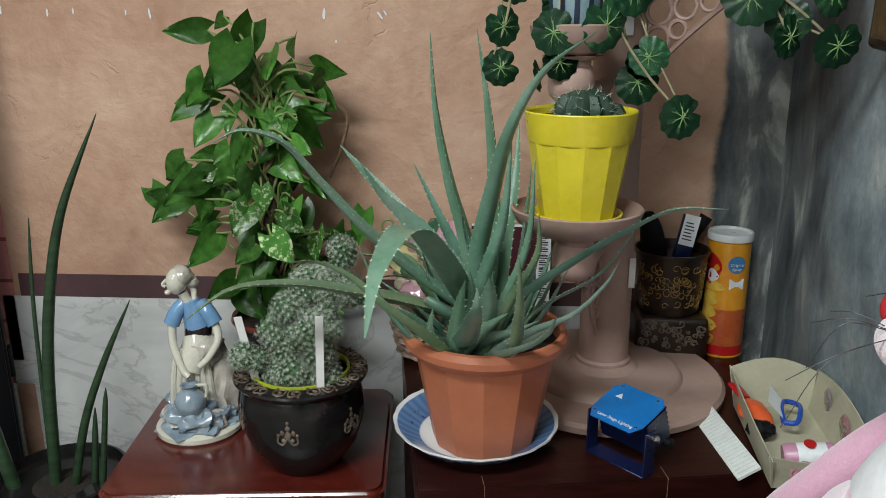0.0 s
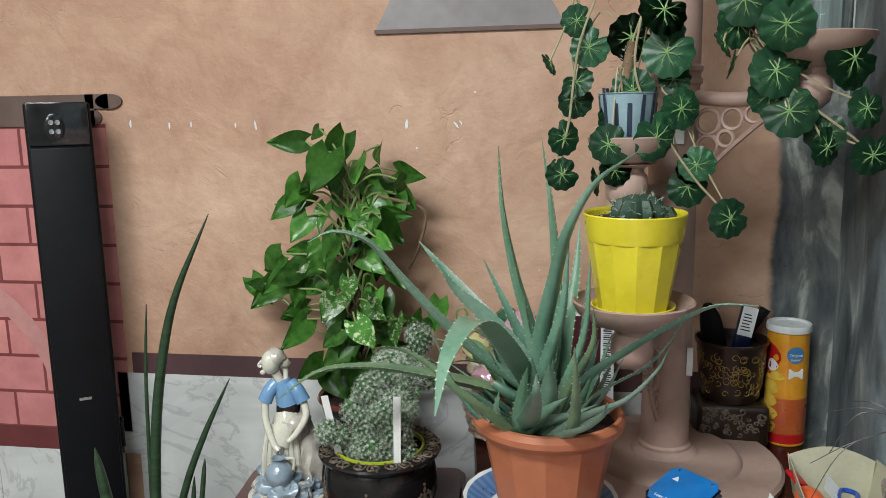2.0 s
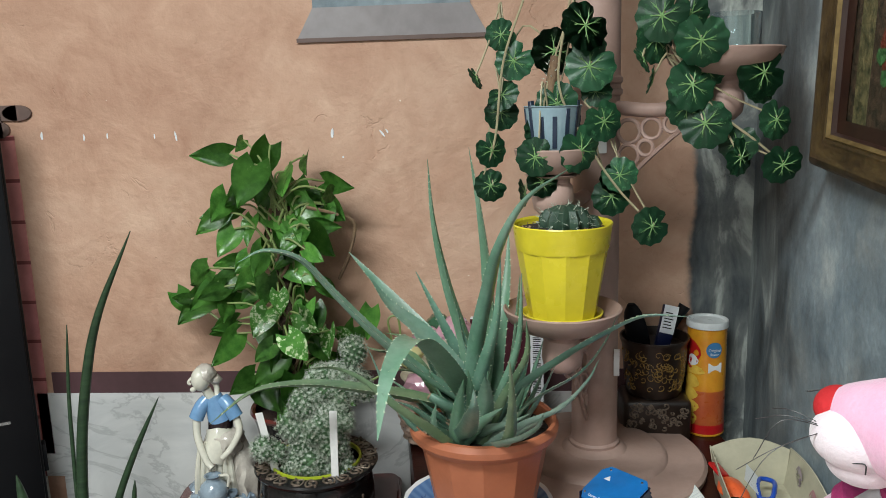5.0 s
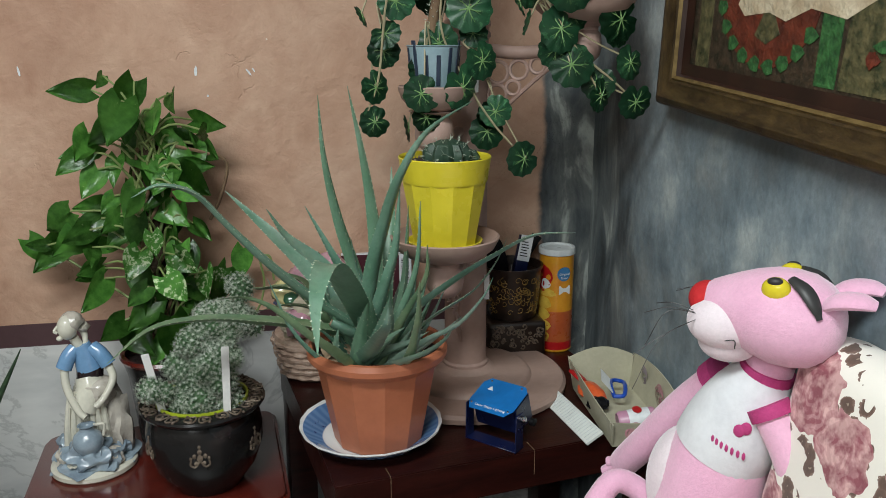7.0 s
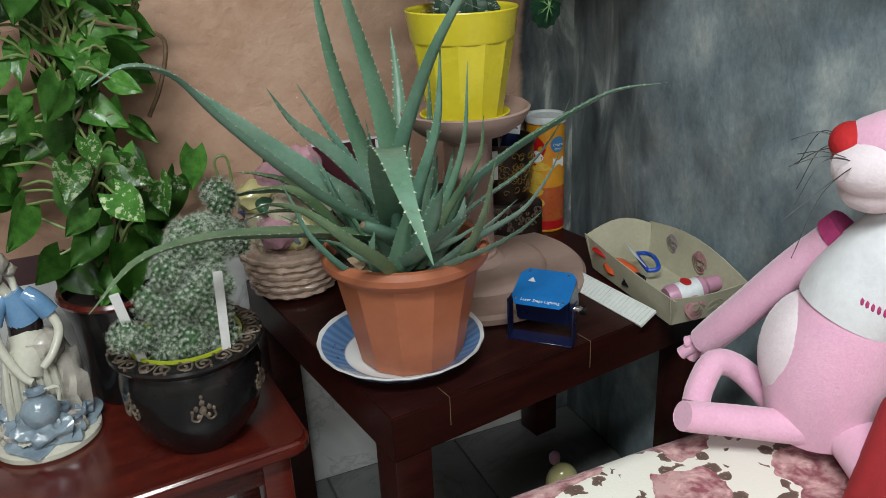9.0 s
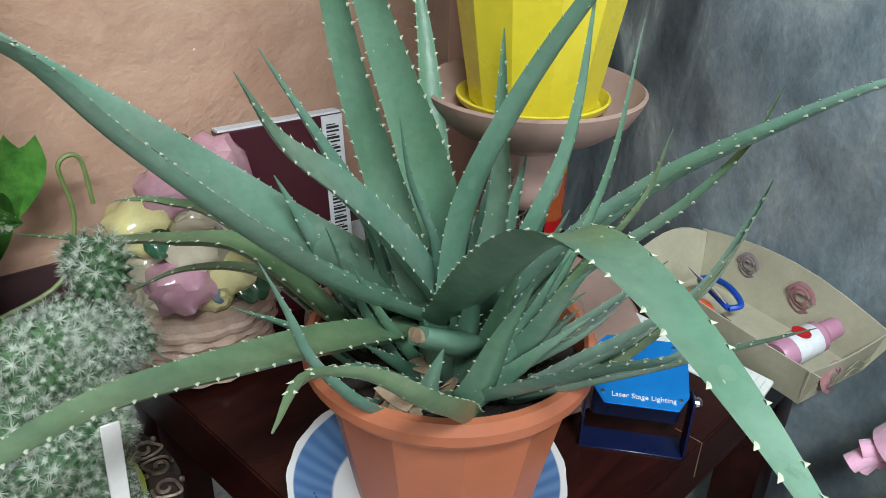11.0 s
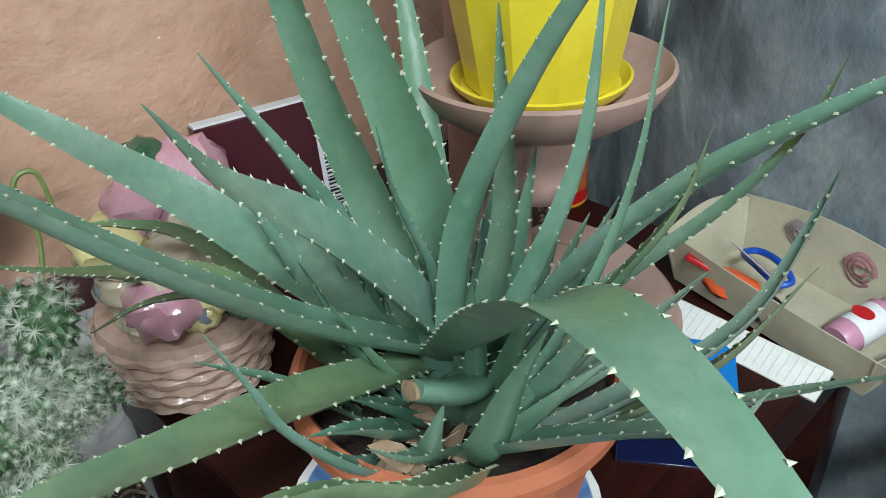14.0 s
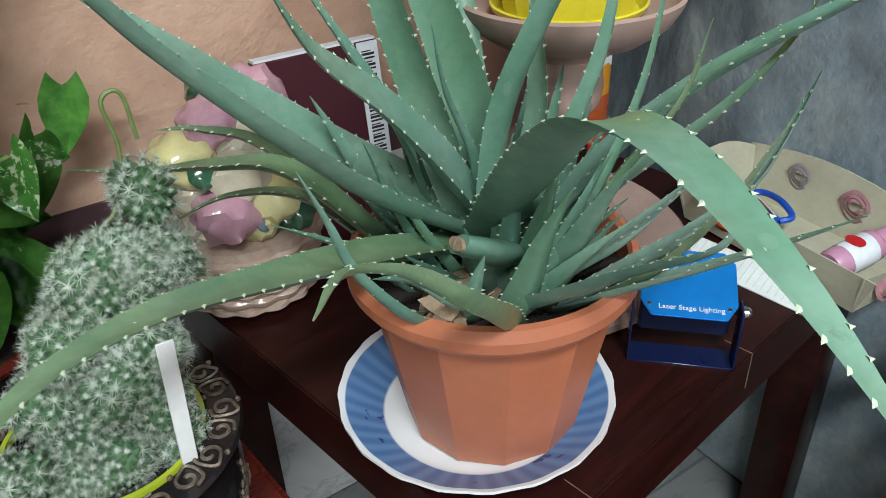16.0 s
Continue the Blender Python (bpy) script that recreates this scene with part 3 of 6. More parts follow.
def ball(center, size, bm=None, index=0, sub=3, m=None, rough=0.0):
    b = bmesh.new()
    bmesh.ops.create_icosphere(b, subdivisions=sub, radius=1)
    if rough:
        for v in b.verts:
            v.co *= 1 + rough * noise.noise(v.co * 2.3 + Vector(center) * 9)
    s = size if isinstance(size, (tuple, list)) else (size,) * 3
    mm = Matrix.Translation(center) @ (m or Matrix()) @ Matrix.Diagonal((*s, 1))
    bmesh.ops.transform(b, verts=b.verts, matrix=mm)
    return add(bm, b, index)


def slab(outline, thick, bm=None, index=0, m=None, bevel=0.0):
    """A flat plate: outline in x, y, from z = 0 up to thick."""
    b = bmesh.new()
    f = b.faces.new([b.verts.new((x, y, 0)) for x, y in outline])
    top = bmesh.ops.extrude_face_region(b, geom=[f])
    bmesh.ops.translate(b, verts=[v for v in top["geom"] if isinstance(v, bmesh.types.BMVert)], vec=(0, 0, thick))
    if bevel:
        bmesh.ops.bevel(b, geom=list(b.edges), offset=bevel, segments=2, affect="EDGES")
    return add(bm, b, index, m)


def disc_outline(rx, ry, n=24, wob=0.0, seed=0):
    return [((1 + wob * math.sin(5 * a + seed)) * rx * math.cos(a), (1 + wob * math.sin(3 * a + seed)) * ry * math.sin(a)) for a in (2 * math.pi * i / n for i in range(n))]


UPRIGHT = pose(0, 0, 0, 90, 0, 0)      # turns a plate lying flat so that it faces -y


def words(name, text, size, m, material, parent, depth=0.0006):
    cu = bpy.data.curves.new(name, "FONT")
    cu.body, cu.size, cu.extrude, cu.align_x, cu.align_y = text, size, depth, "CENTER", "CENTER"
    tmp = bpy.data.objects.new(name, cu)
    scene.collection.objects.link(tmp)
    bpy.context.view_layer.update()
    me = bpy.data.meshes.new_from_object(tmp.evaluated_get(bpy.context.evaluated_depsgraph_get()))
    bpy.data.objects.remove(tmp)
    me.materials.clear()
    me.materials.append(material)
    ob = new(name, me)
    ob.parent = parent
    ob.matrix_local = m
    return ob


# ---- the room ----
NY, EX = 1.65, 0.612     # the terracotta wall, the grey wall
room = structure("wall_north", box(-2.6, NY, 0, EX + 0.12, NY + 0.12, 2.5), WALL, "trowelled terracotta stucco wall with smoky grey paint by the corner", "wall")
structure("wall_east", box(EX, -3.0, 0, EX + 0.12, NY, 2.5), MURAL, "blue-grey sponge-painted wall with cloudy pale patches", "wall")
# two walls and ceiling out of view, added to close the room
structure("wall_west", box(-2.72, -3.0, 0, -2.6, NY + 0.12, 2.5), PLASTER, "unseen wall behind the seating, dulled beige to limit bounce light", "wall")
structure("wall_south", box(-2.72, -3.12, 0, EX + 0.12, -3.0, 2.5), PLASTER, "unseen wall across the room, dulled beige to limit bounce light", "wall")
structure("ceiling", box(-2.72, -3.12, 2.5, EX + 0.12, NY + 0.12, 2.6), PLASTER, "unseen ceiling, dulled beige to limit bounce light", "ceiling")
floor = structure("floor", box(-2.72, -3.12, -0.1, EX + 0.12, NY + 0.12, -0.004), GROUT, "grey marbled floor tiles with dark grout lines", "floor")
SEAM = 0.003
# dark painted band and marble dado: the band steps down beside the brick mural
STEPX = -0.885
structure("trim_band", box(STEPX, NY - 0.003, 0.565, 0.488, NY, 0.613), STRIPE, "plum-brown painted band above the marble", "painted band")
structure("trim_low_band", box(-2.6, NY - 0.003, 0.367, STEPX - 0.04, NY, 0.421), MAROON, "maroon painted band under the brick mural", "painted band")
dado = thing("dado", (0, NY, 0), "white grey-veined marble tiles along the lower wall", "wall tiles", "", "structure")
for k in range(4):
    part("tile", box(STEPX + 0.4 * k, -0.003, 0.0, min(STEPX + 0.4 * k + 0.4 - 0.0015, 0.488), 0, 0.565), MARBLE, dado)
for k in range(5):
    part("tile", box(-2.6 + 0.335 * k, -0.003, 0.0, -2.6 + 0.335 * (k + 1) - 0.0015, 0, 0.367), MARBLE, dado)
part("tile", box(-0.925, -0.003, 0.367, STEPX, 0, 0.565), MARBLE, dado)
TW = 0.3
tiles = {}
for i in range(11):
    for j in range(16):
        x, y = EX - TW * (i + 1), NY - TW * (j + 1)
        if x < -2.6 or y < -3.0:
            continue
        if "m" not in tiles:
            tiles["m"] = mesh_of("tile", box(0, 0, -0.01, TW - 0.004, TW - 0.004, 0, 0.0012, 1), FLOORT)
        t = new("tile", tiles["m"])
        t.parent = floor
        t.location = (x, y, 0)

# brick mural with its scroll-ended brown lintel and pale arch
mural = thing("brick_mural", (-1.62, NY, 0.421), "painted pink brick niche with a pale arch", "mural", "", "structure")
part("brick_panel", box(-0.98, -0.003, 0, 0.72, 0, 0.71), BRICKP, mural)
lint = box(-0.98, -0.006, 0.705, 0.70, 0, 0.772)
add(lint, slab(disc_outline(0.031, 0.016, 20), 0.006), 0, Matrix.Translation((0.735, 0, 0.756)) @ UPRIGHT)
box(0.68, -0.006, 0.741, 0.735, 0, 0.772, 0, bm=lint)
add(lint, slab(disc_outline(0.02, 0.016, 20), 0.006), 0, Matrix.Translation((0.695, 0, 0.722)) @ UPRIGHT)
part("lintel", lint, TAUPE, mural)
arch = bmesh.new()
ring = []
for k in range(25):
    a = radians(180 * k / 24)
    ring.append([arch.verts.new((r * math.cos(a) * 0.8 + 0.26, -0.005, r * math.sin(a) - 0.02)) for r in (0.36, 0.41)])
for p, q in zip(ring, ring[1:]):
    arch.faces.new((p[0], p[1], q[1], q[0]))
part("arch", arch, ARCHP, mural)
# painted window opening high on the wall: only its shaded sill is low enough to be seen
sill = thing("painted_window", (-0.10, NY, 1.302), "painted trompe-l'oeil window with a shaded grey sill", "mural", "", "structure")
part("sill_shade", slab([(-0.19, 0.0), (0.19, 0.0), (0.155, 0.062), (-0.155, 0.062)], 0.004), GREYP, sill, m=UPRIGHT)
part("sill_edge", box(-0.19, -0.006, -0.004, 0.19, -0.004, 0.004), TAUPE, sill)
part("window_scene", box(-0.155, -0.004, 0.062, 0.155, 0, 0.5), MURAL, sill)


# ---- tables ----
def leg(x, y, w, h, parent, material, taper=0.0):
    part("leg", box(x, y, 0, x + w, y + w, h, 0.003), material, parent)


tab = thing("side_table", (-0.012, 1.088, 0, 0, 0, 9), "dark espresso wood side table with a thick top and square legs", "side table")
part("tabletop", slab([(0, 0), (0.622, 0), (0.622, 0.458), (0, 0.552)], 0.07, bevel=0.002), EBONY, tab, m=pose(0, 0, 0.43))
for x, y in ((0.0, 0.0), (0.562, 0.0), (0.0, 0.48), (0.562, 0.398)):
    leg(x + 0.001, y + 0.001, 0.058, 0.43, tab, EBONY)
for x in (0.09, 0.345):
    part("joint_line", box(x, 0.0, 0.5, x + 0.0009, 0.03, 0.5005), VINE, tab, "pale worn joint in the wood")
    part("joint_line", box(x, -0.0006, 0.455, x + 0.0009, 0.0, 0.5), VINE, tab, "pale worn joint in the wood")

stool = thing("low_table", (-0.33, 1.43, 0, 0, 0, 5), "glossy mahogany low table with rounded corners", "low table")
top = slab([(x * 0.232 + dx, y * 0.19 + dy) for x, y, a0 in ((1, -1, -90), (1, 1, 0), (-1, 1, 90), (-1, -1, 180))
            for dx, dy in [(0.03 * math.cos(radians(a0 + q)) - x * 0.03, 0.03 * math.sin(radians(a0 + q)) - y * 0.03) for q in (0, 22, 45, 67, 90)]], 0.028)
bmesh.ops.bevel(top, geom=[e for e in top.edges if abs(e.verts[0].co.z - e.verts[1].co.z) < 1e-4 and len(e.link_faces) == 2], offset=0.008, segments=3, affect="EDGES")
part("tabletop", top, MAHOG, stool, m=pose(0, 0, 0.357))
part("apron", box(-0.19, -0.15, 0.3, 0.19, 0.15, 0.358, 0.003), MAHOG, stool)
for x in (-0.2, 0.155):
    for y in (-0.16, 0.115):
        leg(x, y, 0.045, 0.358, stool, MAHOG)


# ---- aloe ----
POT = Vector((0.074, 1.232, 0.0))


def faceted(n, amount):
    """Radius factor of a flat-sided pot."""
    def f(a, r, z):
        w = 2 * math.pi / n
        d = (a % w) - w / 2
        return r * (1 - amount + amount * math.cos(w / 2) / math.cos(d))
    return f


plate = thing("plate", (0.061, 1.24, 0.5), "white dinner plate with a fluted blue band under the pot", "plate")
pl = lathe([(0, 0.006), (0.055, 0.006), (0.078, 0.008), (0.085, 0.011), (0.105, 0.023), (0.121, 0.034), (0.1235, 0.035), (0.1235, 0.032),
            (0.108, 0.018), (0.088, 0.006), (0.07, 0.003), (0.066, 0.0), (0.0, 0.0)], 72, wave=lambda a, r, z: r * (1 + (0.006 * math.sin(a * 20) if r > 0.1 else 0)))
part("dish", pl, GLAZE, plate)

pot = thing("flower_pot", (POT.x, POT.y, 0.508), "terracotta-coloured plastic pot with flat facets and rolled rim", "flower pot")
shell = lathe([(0, 0), (0.074, 0), (0.077, 0.004), (0.104, 0.145)], 60, wave=faceted(12, 1.0))
lathe([(0.104, 0.144), (0.107, 0.149), (0.110, 0.152), (0.115, 0.153), (0.1182, 0.158), (0.1188, 0.167), (0.115, 0.1755), (0.110, 0.177), (0.107, 0.173), (0.104, 0.15)], 60, bm=shell)
part("shell", shell, TERRA, pot, crisp=12)
part("soil", lathe([(0, 0.162), (0.05, 0.16), (0.104, 0.154)], 40), SOIL, pot, "dark potting soil")

aloe = thing("aloe_plant", (POT.x, POT.y, 0.665), "large spiky blue-green aloe vera filling the pot", "potted plant")
aloe_o = Vector((POT.x, POT.y, 0.665))


def aloe_leaf(points, width, thick=0.28, twist=0.0, seed=0, teeth=True, taper=1.25, face=None, skin=ALOE):
    """One fleshy leaf: curve through points (base first), crescent section, pale teeth on both edges."""
    rnd = random.Random(seed)
    pts = [Vector(p) - aloe_o for p in points]
    length = sum((b - a).length for a, b in zip(pts, pts[1:]))
    n = max(14, int(length / 0.012))
    sp = glide(pts, n)
    b, rows, edges = bmesh.new(), [], []
    side = None
    for k, p in enumerate(sp):
        s = k / n
        t = (sp[min(k + 1, n)] - sp[max(k - 1, 0)]).normalized()
        if side is None:
            far = sp[n // 2]
            inward = Vector((-far.x, -far.y, 0.0)).normalized() * 0.8 + Vector((0, 0, 0.6))
            if face:
                inward = Vector(face) - aloe_o - far
            side = t.cross(inward).normalized()
        side = (side - t * side.dot(t)).normalized()
        sd = Matrix.Rotation(radians(twist) * s, 3, t) @ side
        up = sd.cross(t).normalized()
        w = width / 2 * (min(1, 0.72 + s * 1.4) if s < 0.2 else 1) * max(0.0, (1 - s ** taper)) ** 0.95 + 0.0006
        w *= 1 + 0.03 * noise.noise(Vector((s * 9, seed, 0)))
        th = w * 2 * thick * (1 - 0.25 * s)
        ring = []
        for u in (-1, -0.72, -0.36, 0, 0.36, 0.72, 1):
            ring.append(b.verts.new(p + sd * u * w + up * (th * 0.55 * u * u)))
        for u in (0.72, 0.36, 0, -0.36, -0.72):
            ring.append(b.verts.new(p + sd * u * w + up * (th * 0.55 * u * u - th * (1 - u * u))))
        rows.append(ring)
        edges.append((p + sd * w + up * th * 0.55, p - sd * w + up * th * 0.55, sd, t, w))
    m = len(rows[0])
    for p, q in zip(rows, rows[1:]):
        for i in range(m):
            b.faces.new((p[i], p[(i + 1) % m], q[(i + 1) % m], q[i]))
    b.faces.new(rows[0])
    b.faces.new(rows[-1])
    for k in range(2, n - 1):
        if edges[k][4] < 0.004:
            continue
        for j, u in ((9, 0.0), (3, 0.0), (1, 0.0), (5, 0.0), (8, 0.0)):
            if rnd.random() > (0.2 if j == 9 else 0.05) * (2.2 if width < 0.03 else 1):
                continue
            c = rows[k][j].co.lerp(rows[k][(j + 1) % 12].co, rnd.random() * 0.7)
            t = edges[k][3]
            sd = edges[k][2]
            nn = sd.cross(t) * (-1 if j > 6 else 1)
            ring = [b.verts.new(c + (t * math.cos(g) * 0.002 + sd * math.sin(g) * 0.0008) * rnd.uniform(0.6, 1.1) - nn * 0.0003) for g in (0, 1.05, 2.1, 3.14, 4.2, 5.25)]
            top = b.verts.new(c + nn * 0.0006)
            for i in range(6):
                b.faces.new((ring[i], ring[(i + 1) % 6], top)).material_index = 2
    if teeth:
        step_len = 0.0105
        for e in (0, 1):
            run = rnd.uniform(0, step_len)
            for k in range(1, n - 1):
                run += (edges[k][e] - edges[k - 1][e]).length
                if run < step_len or edges[k][4] < 0.0018:
                    continue
                run = rnd.uniform(-0.003, 0.002)
                c, sd, t, w = edges[k][e], edges[k][2] * (1 if e == 0 else -1), edges[k][3], edges[k][4]
                h = 0.0023 * min(1, w / 0.011 + 0.35) * rnd.uniform(0.75, 1.1)
                up = edges[k][2].cross(t)
                base = [b.verts.new(c - sd * 0.0012 + d) for d in (t * 0.0017, up * 0.0009, t * -0.0017, up * -0.0009)]
                tip = b.verts.new(c + sd * h + t * 0.0014)
                for i in range(4):
                    b.faces.new((base[i], base[(i + 1) % 4], tip)).material_index = 1
    return part("leaf", b, [skin, TOOTH, FLECK], aloe)


AX, AY = POT.x, POT.y
part("stem", tube([(-0.005, -0.01, -0.02), (-0.01, -0.01, 0.02), (-0.013, -0.008, 0.05)], lambda s: 0.026 - 0.006 * s, 14), ALOE, aloe)
# tall upright leaves
aloe_leaf([(0.055, 1.229, 0.698), (0.048, 1.273, 0.785), (0.020, 1.283, 0.886), (0.000, 1.285, 0.990), (-0.007, 1.286, 1.092)], 0.042, seed=1, face=(-0.7, 0.9, 0.95))
aloe_leaf([(0.070, 1.236, 0.699), (0.083, 1.271, 0.787), (0.084, 1.337, 0.880), (0.072, 1.392, 0.987), (0.053, 1.444, 1.098)], 0.056, seed=2, thick=0.2, face=(-0.7, 0.95, 0.95))
aloe_leaf([(0.055, 1.215, 0.702), (0.065, 1.208, 0.805), (0.083, 1.176, 0.895), (0.102, 1.129, 0.978), (0.138, 1.090, 1.050), (0.190, 1.037, 1.096)], 0.03, seed=3, taper=1.3)
aloe_leaf([(0.084, 1.215, 0.662), (0.129, 1.185, 0.750), (0.194, 1.148, 0.814), (0.241, 1.097, 0.862), (0.286, 1.048, 0.901), (0.336, 1.008, 0.912)], 0.03, seed=4, taper=1.4)
aloe_leaf([(0.09, 1.22, 0.655), (0.15, 1.175, 0.735), (0.215, 1.14, 0.79), (0.247, 1.115, 0.842), (0.264, 1.107, 0.886)], 0.022, seed=5, thick=0.16)
# the leaves that sweep to the wall side
aloe_leaf([(0.045, 1.228, 0.712), (-0.026, 1.231, 0.764), (-0.094, 1.218, 0.831), (-0.154, 1.218, 0.896), (-0.199, 1.205, 0.951), (-0.247, 1.184, 0.970), (-0.286, 1.173, 0.955)], 0.036, seed=6, taper=1.4)
aloe_leaf([(0.051, 1.241, 0.711), (0.011, 1.325, 0.735), (-0.035, 1.396, 0.775), (-0.105, 1.437, 0.841), (-0.177, 1.482, 0.906)], 0.052, seed=7, thick=0.18, taper=1.5, face=(-0.05, 1.0, 1.6))
aloe_leaf([(0.059, 1.221, 0.720), (0.021, 1.221, 0.778), (-0.022, 1.224, 0.831), (-0.067, 1.216, 0.875), (-0.096, 1.208, 0.924)], 0.05, seed=8, thick=0.2, taper=1.3, face=(-0.05, 1.0, 1.5))
aloe_leaf([(0.056, 1.270, 0.671), (0.038, 1.282, 0.754), (0.003, 1.296, 0.830), (-0.035, 1.314, 0.905)], 0.034, seed=9)
# the curled leaf in front
aloe_leaf([(0.053, 1.212, 0.712), (0.03, 1.145, 0.784), (0.008, 1.088, 0.842), (-0.008, 1.04, 0.876), (-0.022, 0.983, 0.882), (-0.034, 0.914, 0.86), (-0.036, 0.852, 0.818)], 0.05, seed=10, thick=0.16, taper=1.9)
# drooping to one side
aloe_leaf([(0.045, 1.229, 0.697), (-0.037, 1.218, 0.724), (-0.116, 1.206, 0.743), (-0.198, 1.197, 0.755), (-0.275, 1.168, 0.754), (-0.337, 1.136, 0.714)], 0.04, seed=11, thick=0.22, taper=1.6, skin=ALOEDIM)
aloe_leaf([(0.02, 1.27, 0.665), (-0.045, 1.33, 0.745), (-0.09, 1.39, 0.742), (-0.125, 1.47, 0.716), (-0.18, 1.58, 0.69)], 0.029, seed=12, skin=ALOEDIM)
aloe_leaf([(0.02, 1.28, 0.655), (-0.018, 1.37, 0.695), (-0.073, 1.41, 0.7), (-0.127, 1.417, 0.688)], 0.021, seed=13, skin=ALOEDIM)
aloe_leaf([(0.02, 1.29, 0.66), (-0.03, 1.41, 0.73), (-0.075, 1.45, 0.748), (-0.112, 1.45, 0.758)], 0.022, seed=14, skin=ALOEDIM)
aloe_leaf([(0.009, 1.202, 0.653), (-0.033, 1.185, 0.688), (-0.070, 1.188, 0.738), (-0.086, 1.186, 0.782), (-0.101, 1.186, 0.821)], 0.022, seed=15)
aloe_leaf([(0.005, 1.24, 0.66), (-0.045, 1.25, 0.715), (-0.09, 1.27, 0.742)], 0.017, seed=16)
aloe_leaf([(0.036, 1.157, 0.663), (-0.005, 1.123, 0.715), (-0.049, 1.095, 0.761), (-0.092, 1.084, 0.804), (-0.130, 1.073, 0.825), (-0.163, 1.037, 0.835)], 0.026, seed=17, thick=0.35, skin=ALOEDIM)
# low and middle leaves on the room side
aloe_leaf([(0.07, 1.165, 0.655), (0.105, 1.125, 0.70), (0.14, 1.095, 0.735), (0.185, 1.085, 0.76), (0.222, 1.085, 0.8), (0.236, 1.083, 0.83)], 0.026, seed=18)
aloe_leaf([(0.09, 1.17, 0.66), (0.112, 1.115, 0.697), (0.117, 1.06, 0.772), (0.114, 1.022, 0.85)], 0.026, seed=19, skin=ALOEDIM)
aloe_leaf([(0.071, 1.175, 0.657), (0.106, 1.151, 0.746), (0.139, 1.118, 0.823), (0.139, 1.101, 0.881)], 0.024, seed=20, skin=ALOEDIM)
aloe_leaf([(0.073, 1.189, 0.661), (0.101, 1.154, 0.749), (0.129, 1.140, 0.838), (0.134, 1.131, 0.942)], 0.024, seed=21)
aloe_leaf([(0.072, 1.209, 0.670), (0.071, 1.168, 0.764), (0.096, 1.146, 0.864), (0.105, 1.145, 0.963)], 0.029, seed=22)
aloe_leaf([(0.09, 1.235, 0.66), (0.12, 1.235, 0.77), (0.13, 1.25, 0.85), (0.135, 1.26, 0.91)], 0.029, seed=23)
aloe_leaf([(0.085, 1.25, 0.66), (0.1, 1.29, 0.78), (0.115, 1.33, 0.88), (0.12, 1.36, 0.96)], 0.032, seed=24)
aloe_leaf([(0.063, 1.231, 0.701), (0.060, 1.234, 0.761), (0.044, 1.246, 0.815), (0.036, 1.249, 0.863)], 0.022, seed=25)
aloe_leaf([(0.07, 1.16, 0.66), (0.1, 1.12, 0.69), (0.13, 1.075, 0.72), (0.15, 1.03, 0.755), (0.155, 0.99, 0.79)], 0.022, seed=26)
aloe_leaf([(0.06, 1.185, 0.66), (0.075, 1.145, 0.72), (0.08, 1.12, 0.77), (0.08, 1.1, 0.8)], 0.041, seed=27)
aloe_leaf([(0.1, 1.19, 0.655), (0.16, 1.15, 0.715), (0.2, 1.13, 0.755)], 0.022, seed=28)
aloe_leaf([(0.03, 1.28, 0.655), (0.005, 1.33, 0.74), (-0.01, 1.36, 0.79)], 0.027, seed=29)
aloe_leaf([(0.02, 1.19, 0.655), (0.0, 1.16, 0.70), (0.005, 1.15, 0.74)], 0.024, seed=30)
# an offshoot at the front of the pot
aloe_leaf([(0.03, 1.175, 0.668), (0.05, 1.125, 0.706), (0.06, 1.07, 0.75), (0.066, 1.022, 0.786), (0.067, 1.006, 0.818)], 0.036, seed=32, thick=0.2)
aloe_leaf([(0.038, 1.16, 0.672), (0.036, 1.145, 0.70), (0.04, 1.132, 0.745), (0.049, 1.117, 0.79)], 0.036, seed=33)
aloe_leaf([(0.045, 1.162, 0.672), (0.062, 1.145, 0.70), (0.082, 1.13, 0.725), (0.105, 1.115, 0.748)], 0.034, seed=34)
aloe_leaf([(0.045, 1.168, 0.672), (0.065, 1.15, 0.715), (0.075, 1.14, 0.75), (0.085, 1.13, 0.79)], 0.034, seed=35)
aloe_leaf([(0.05, 1.175, 0.672), (0.085, 1.15, 0.70), (0.115, 1.135, 0.715), (0.145, 1.125, 0.735)], 0.03, seed=36)
aloe_leaf([(0.03, 1.178, 0.672), (0.008, 1.165, 0.692), (-0.015, 1.16, 0.705), (-0.04, 1.158, 0.73)], 0.03, seed=37)
aloe_leaf([(0.02, 1.2, 0.672), (-0.01, 1.19, 0.7), (-0.035, 1.185, 0.72), (-0.06, 1.185, 0.73)], 0.03, seed=38)
# short young leaves that crowd the middle
rnd = random.Random(31)
for k in range(24):
    a = radians(-170 + 14.6 * k + rnd.uniform(-8, 8))
    c, q = math.cos(a), math.sin(a)
    r0, r1 = rnd.uniform(0.02, 0.045), rnd.uniform(0.075, 0.118)
    h = rnd.uniform(0.045, 0.13)
    x0, y0 = AX - 0.004 + r0 * c, AY - 0.012 + r0 * q
    aloe_leaf([(x0, y0, 0.655), (AX + (r0 * 0.4 + r1 * 0.6) * c, AY + (r0 * 0.4 + r1 * 0.6) * q, 0.672 + h * 0.45), (AX + r1 * c, AY + r1 * q, 0.672 + h)], rnd.uniform(0.022, 0.036), seed=40 + k)
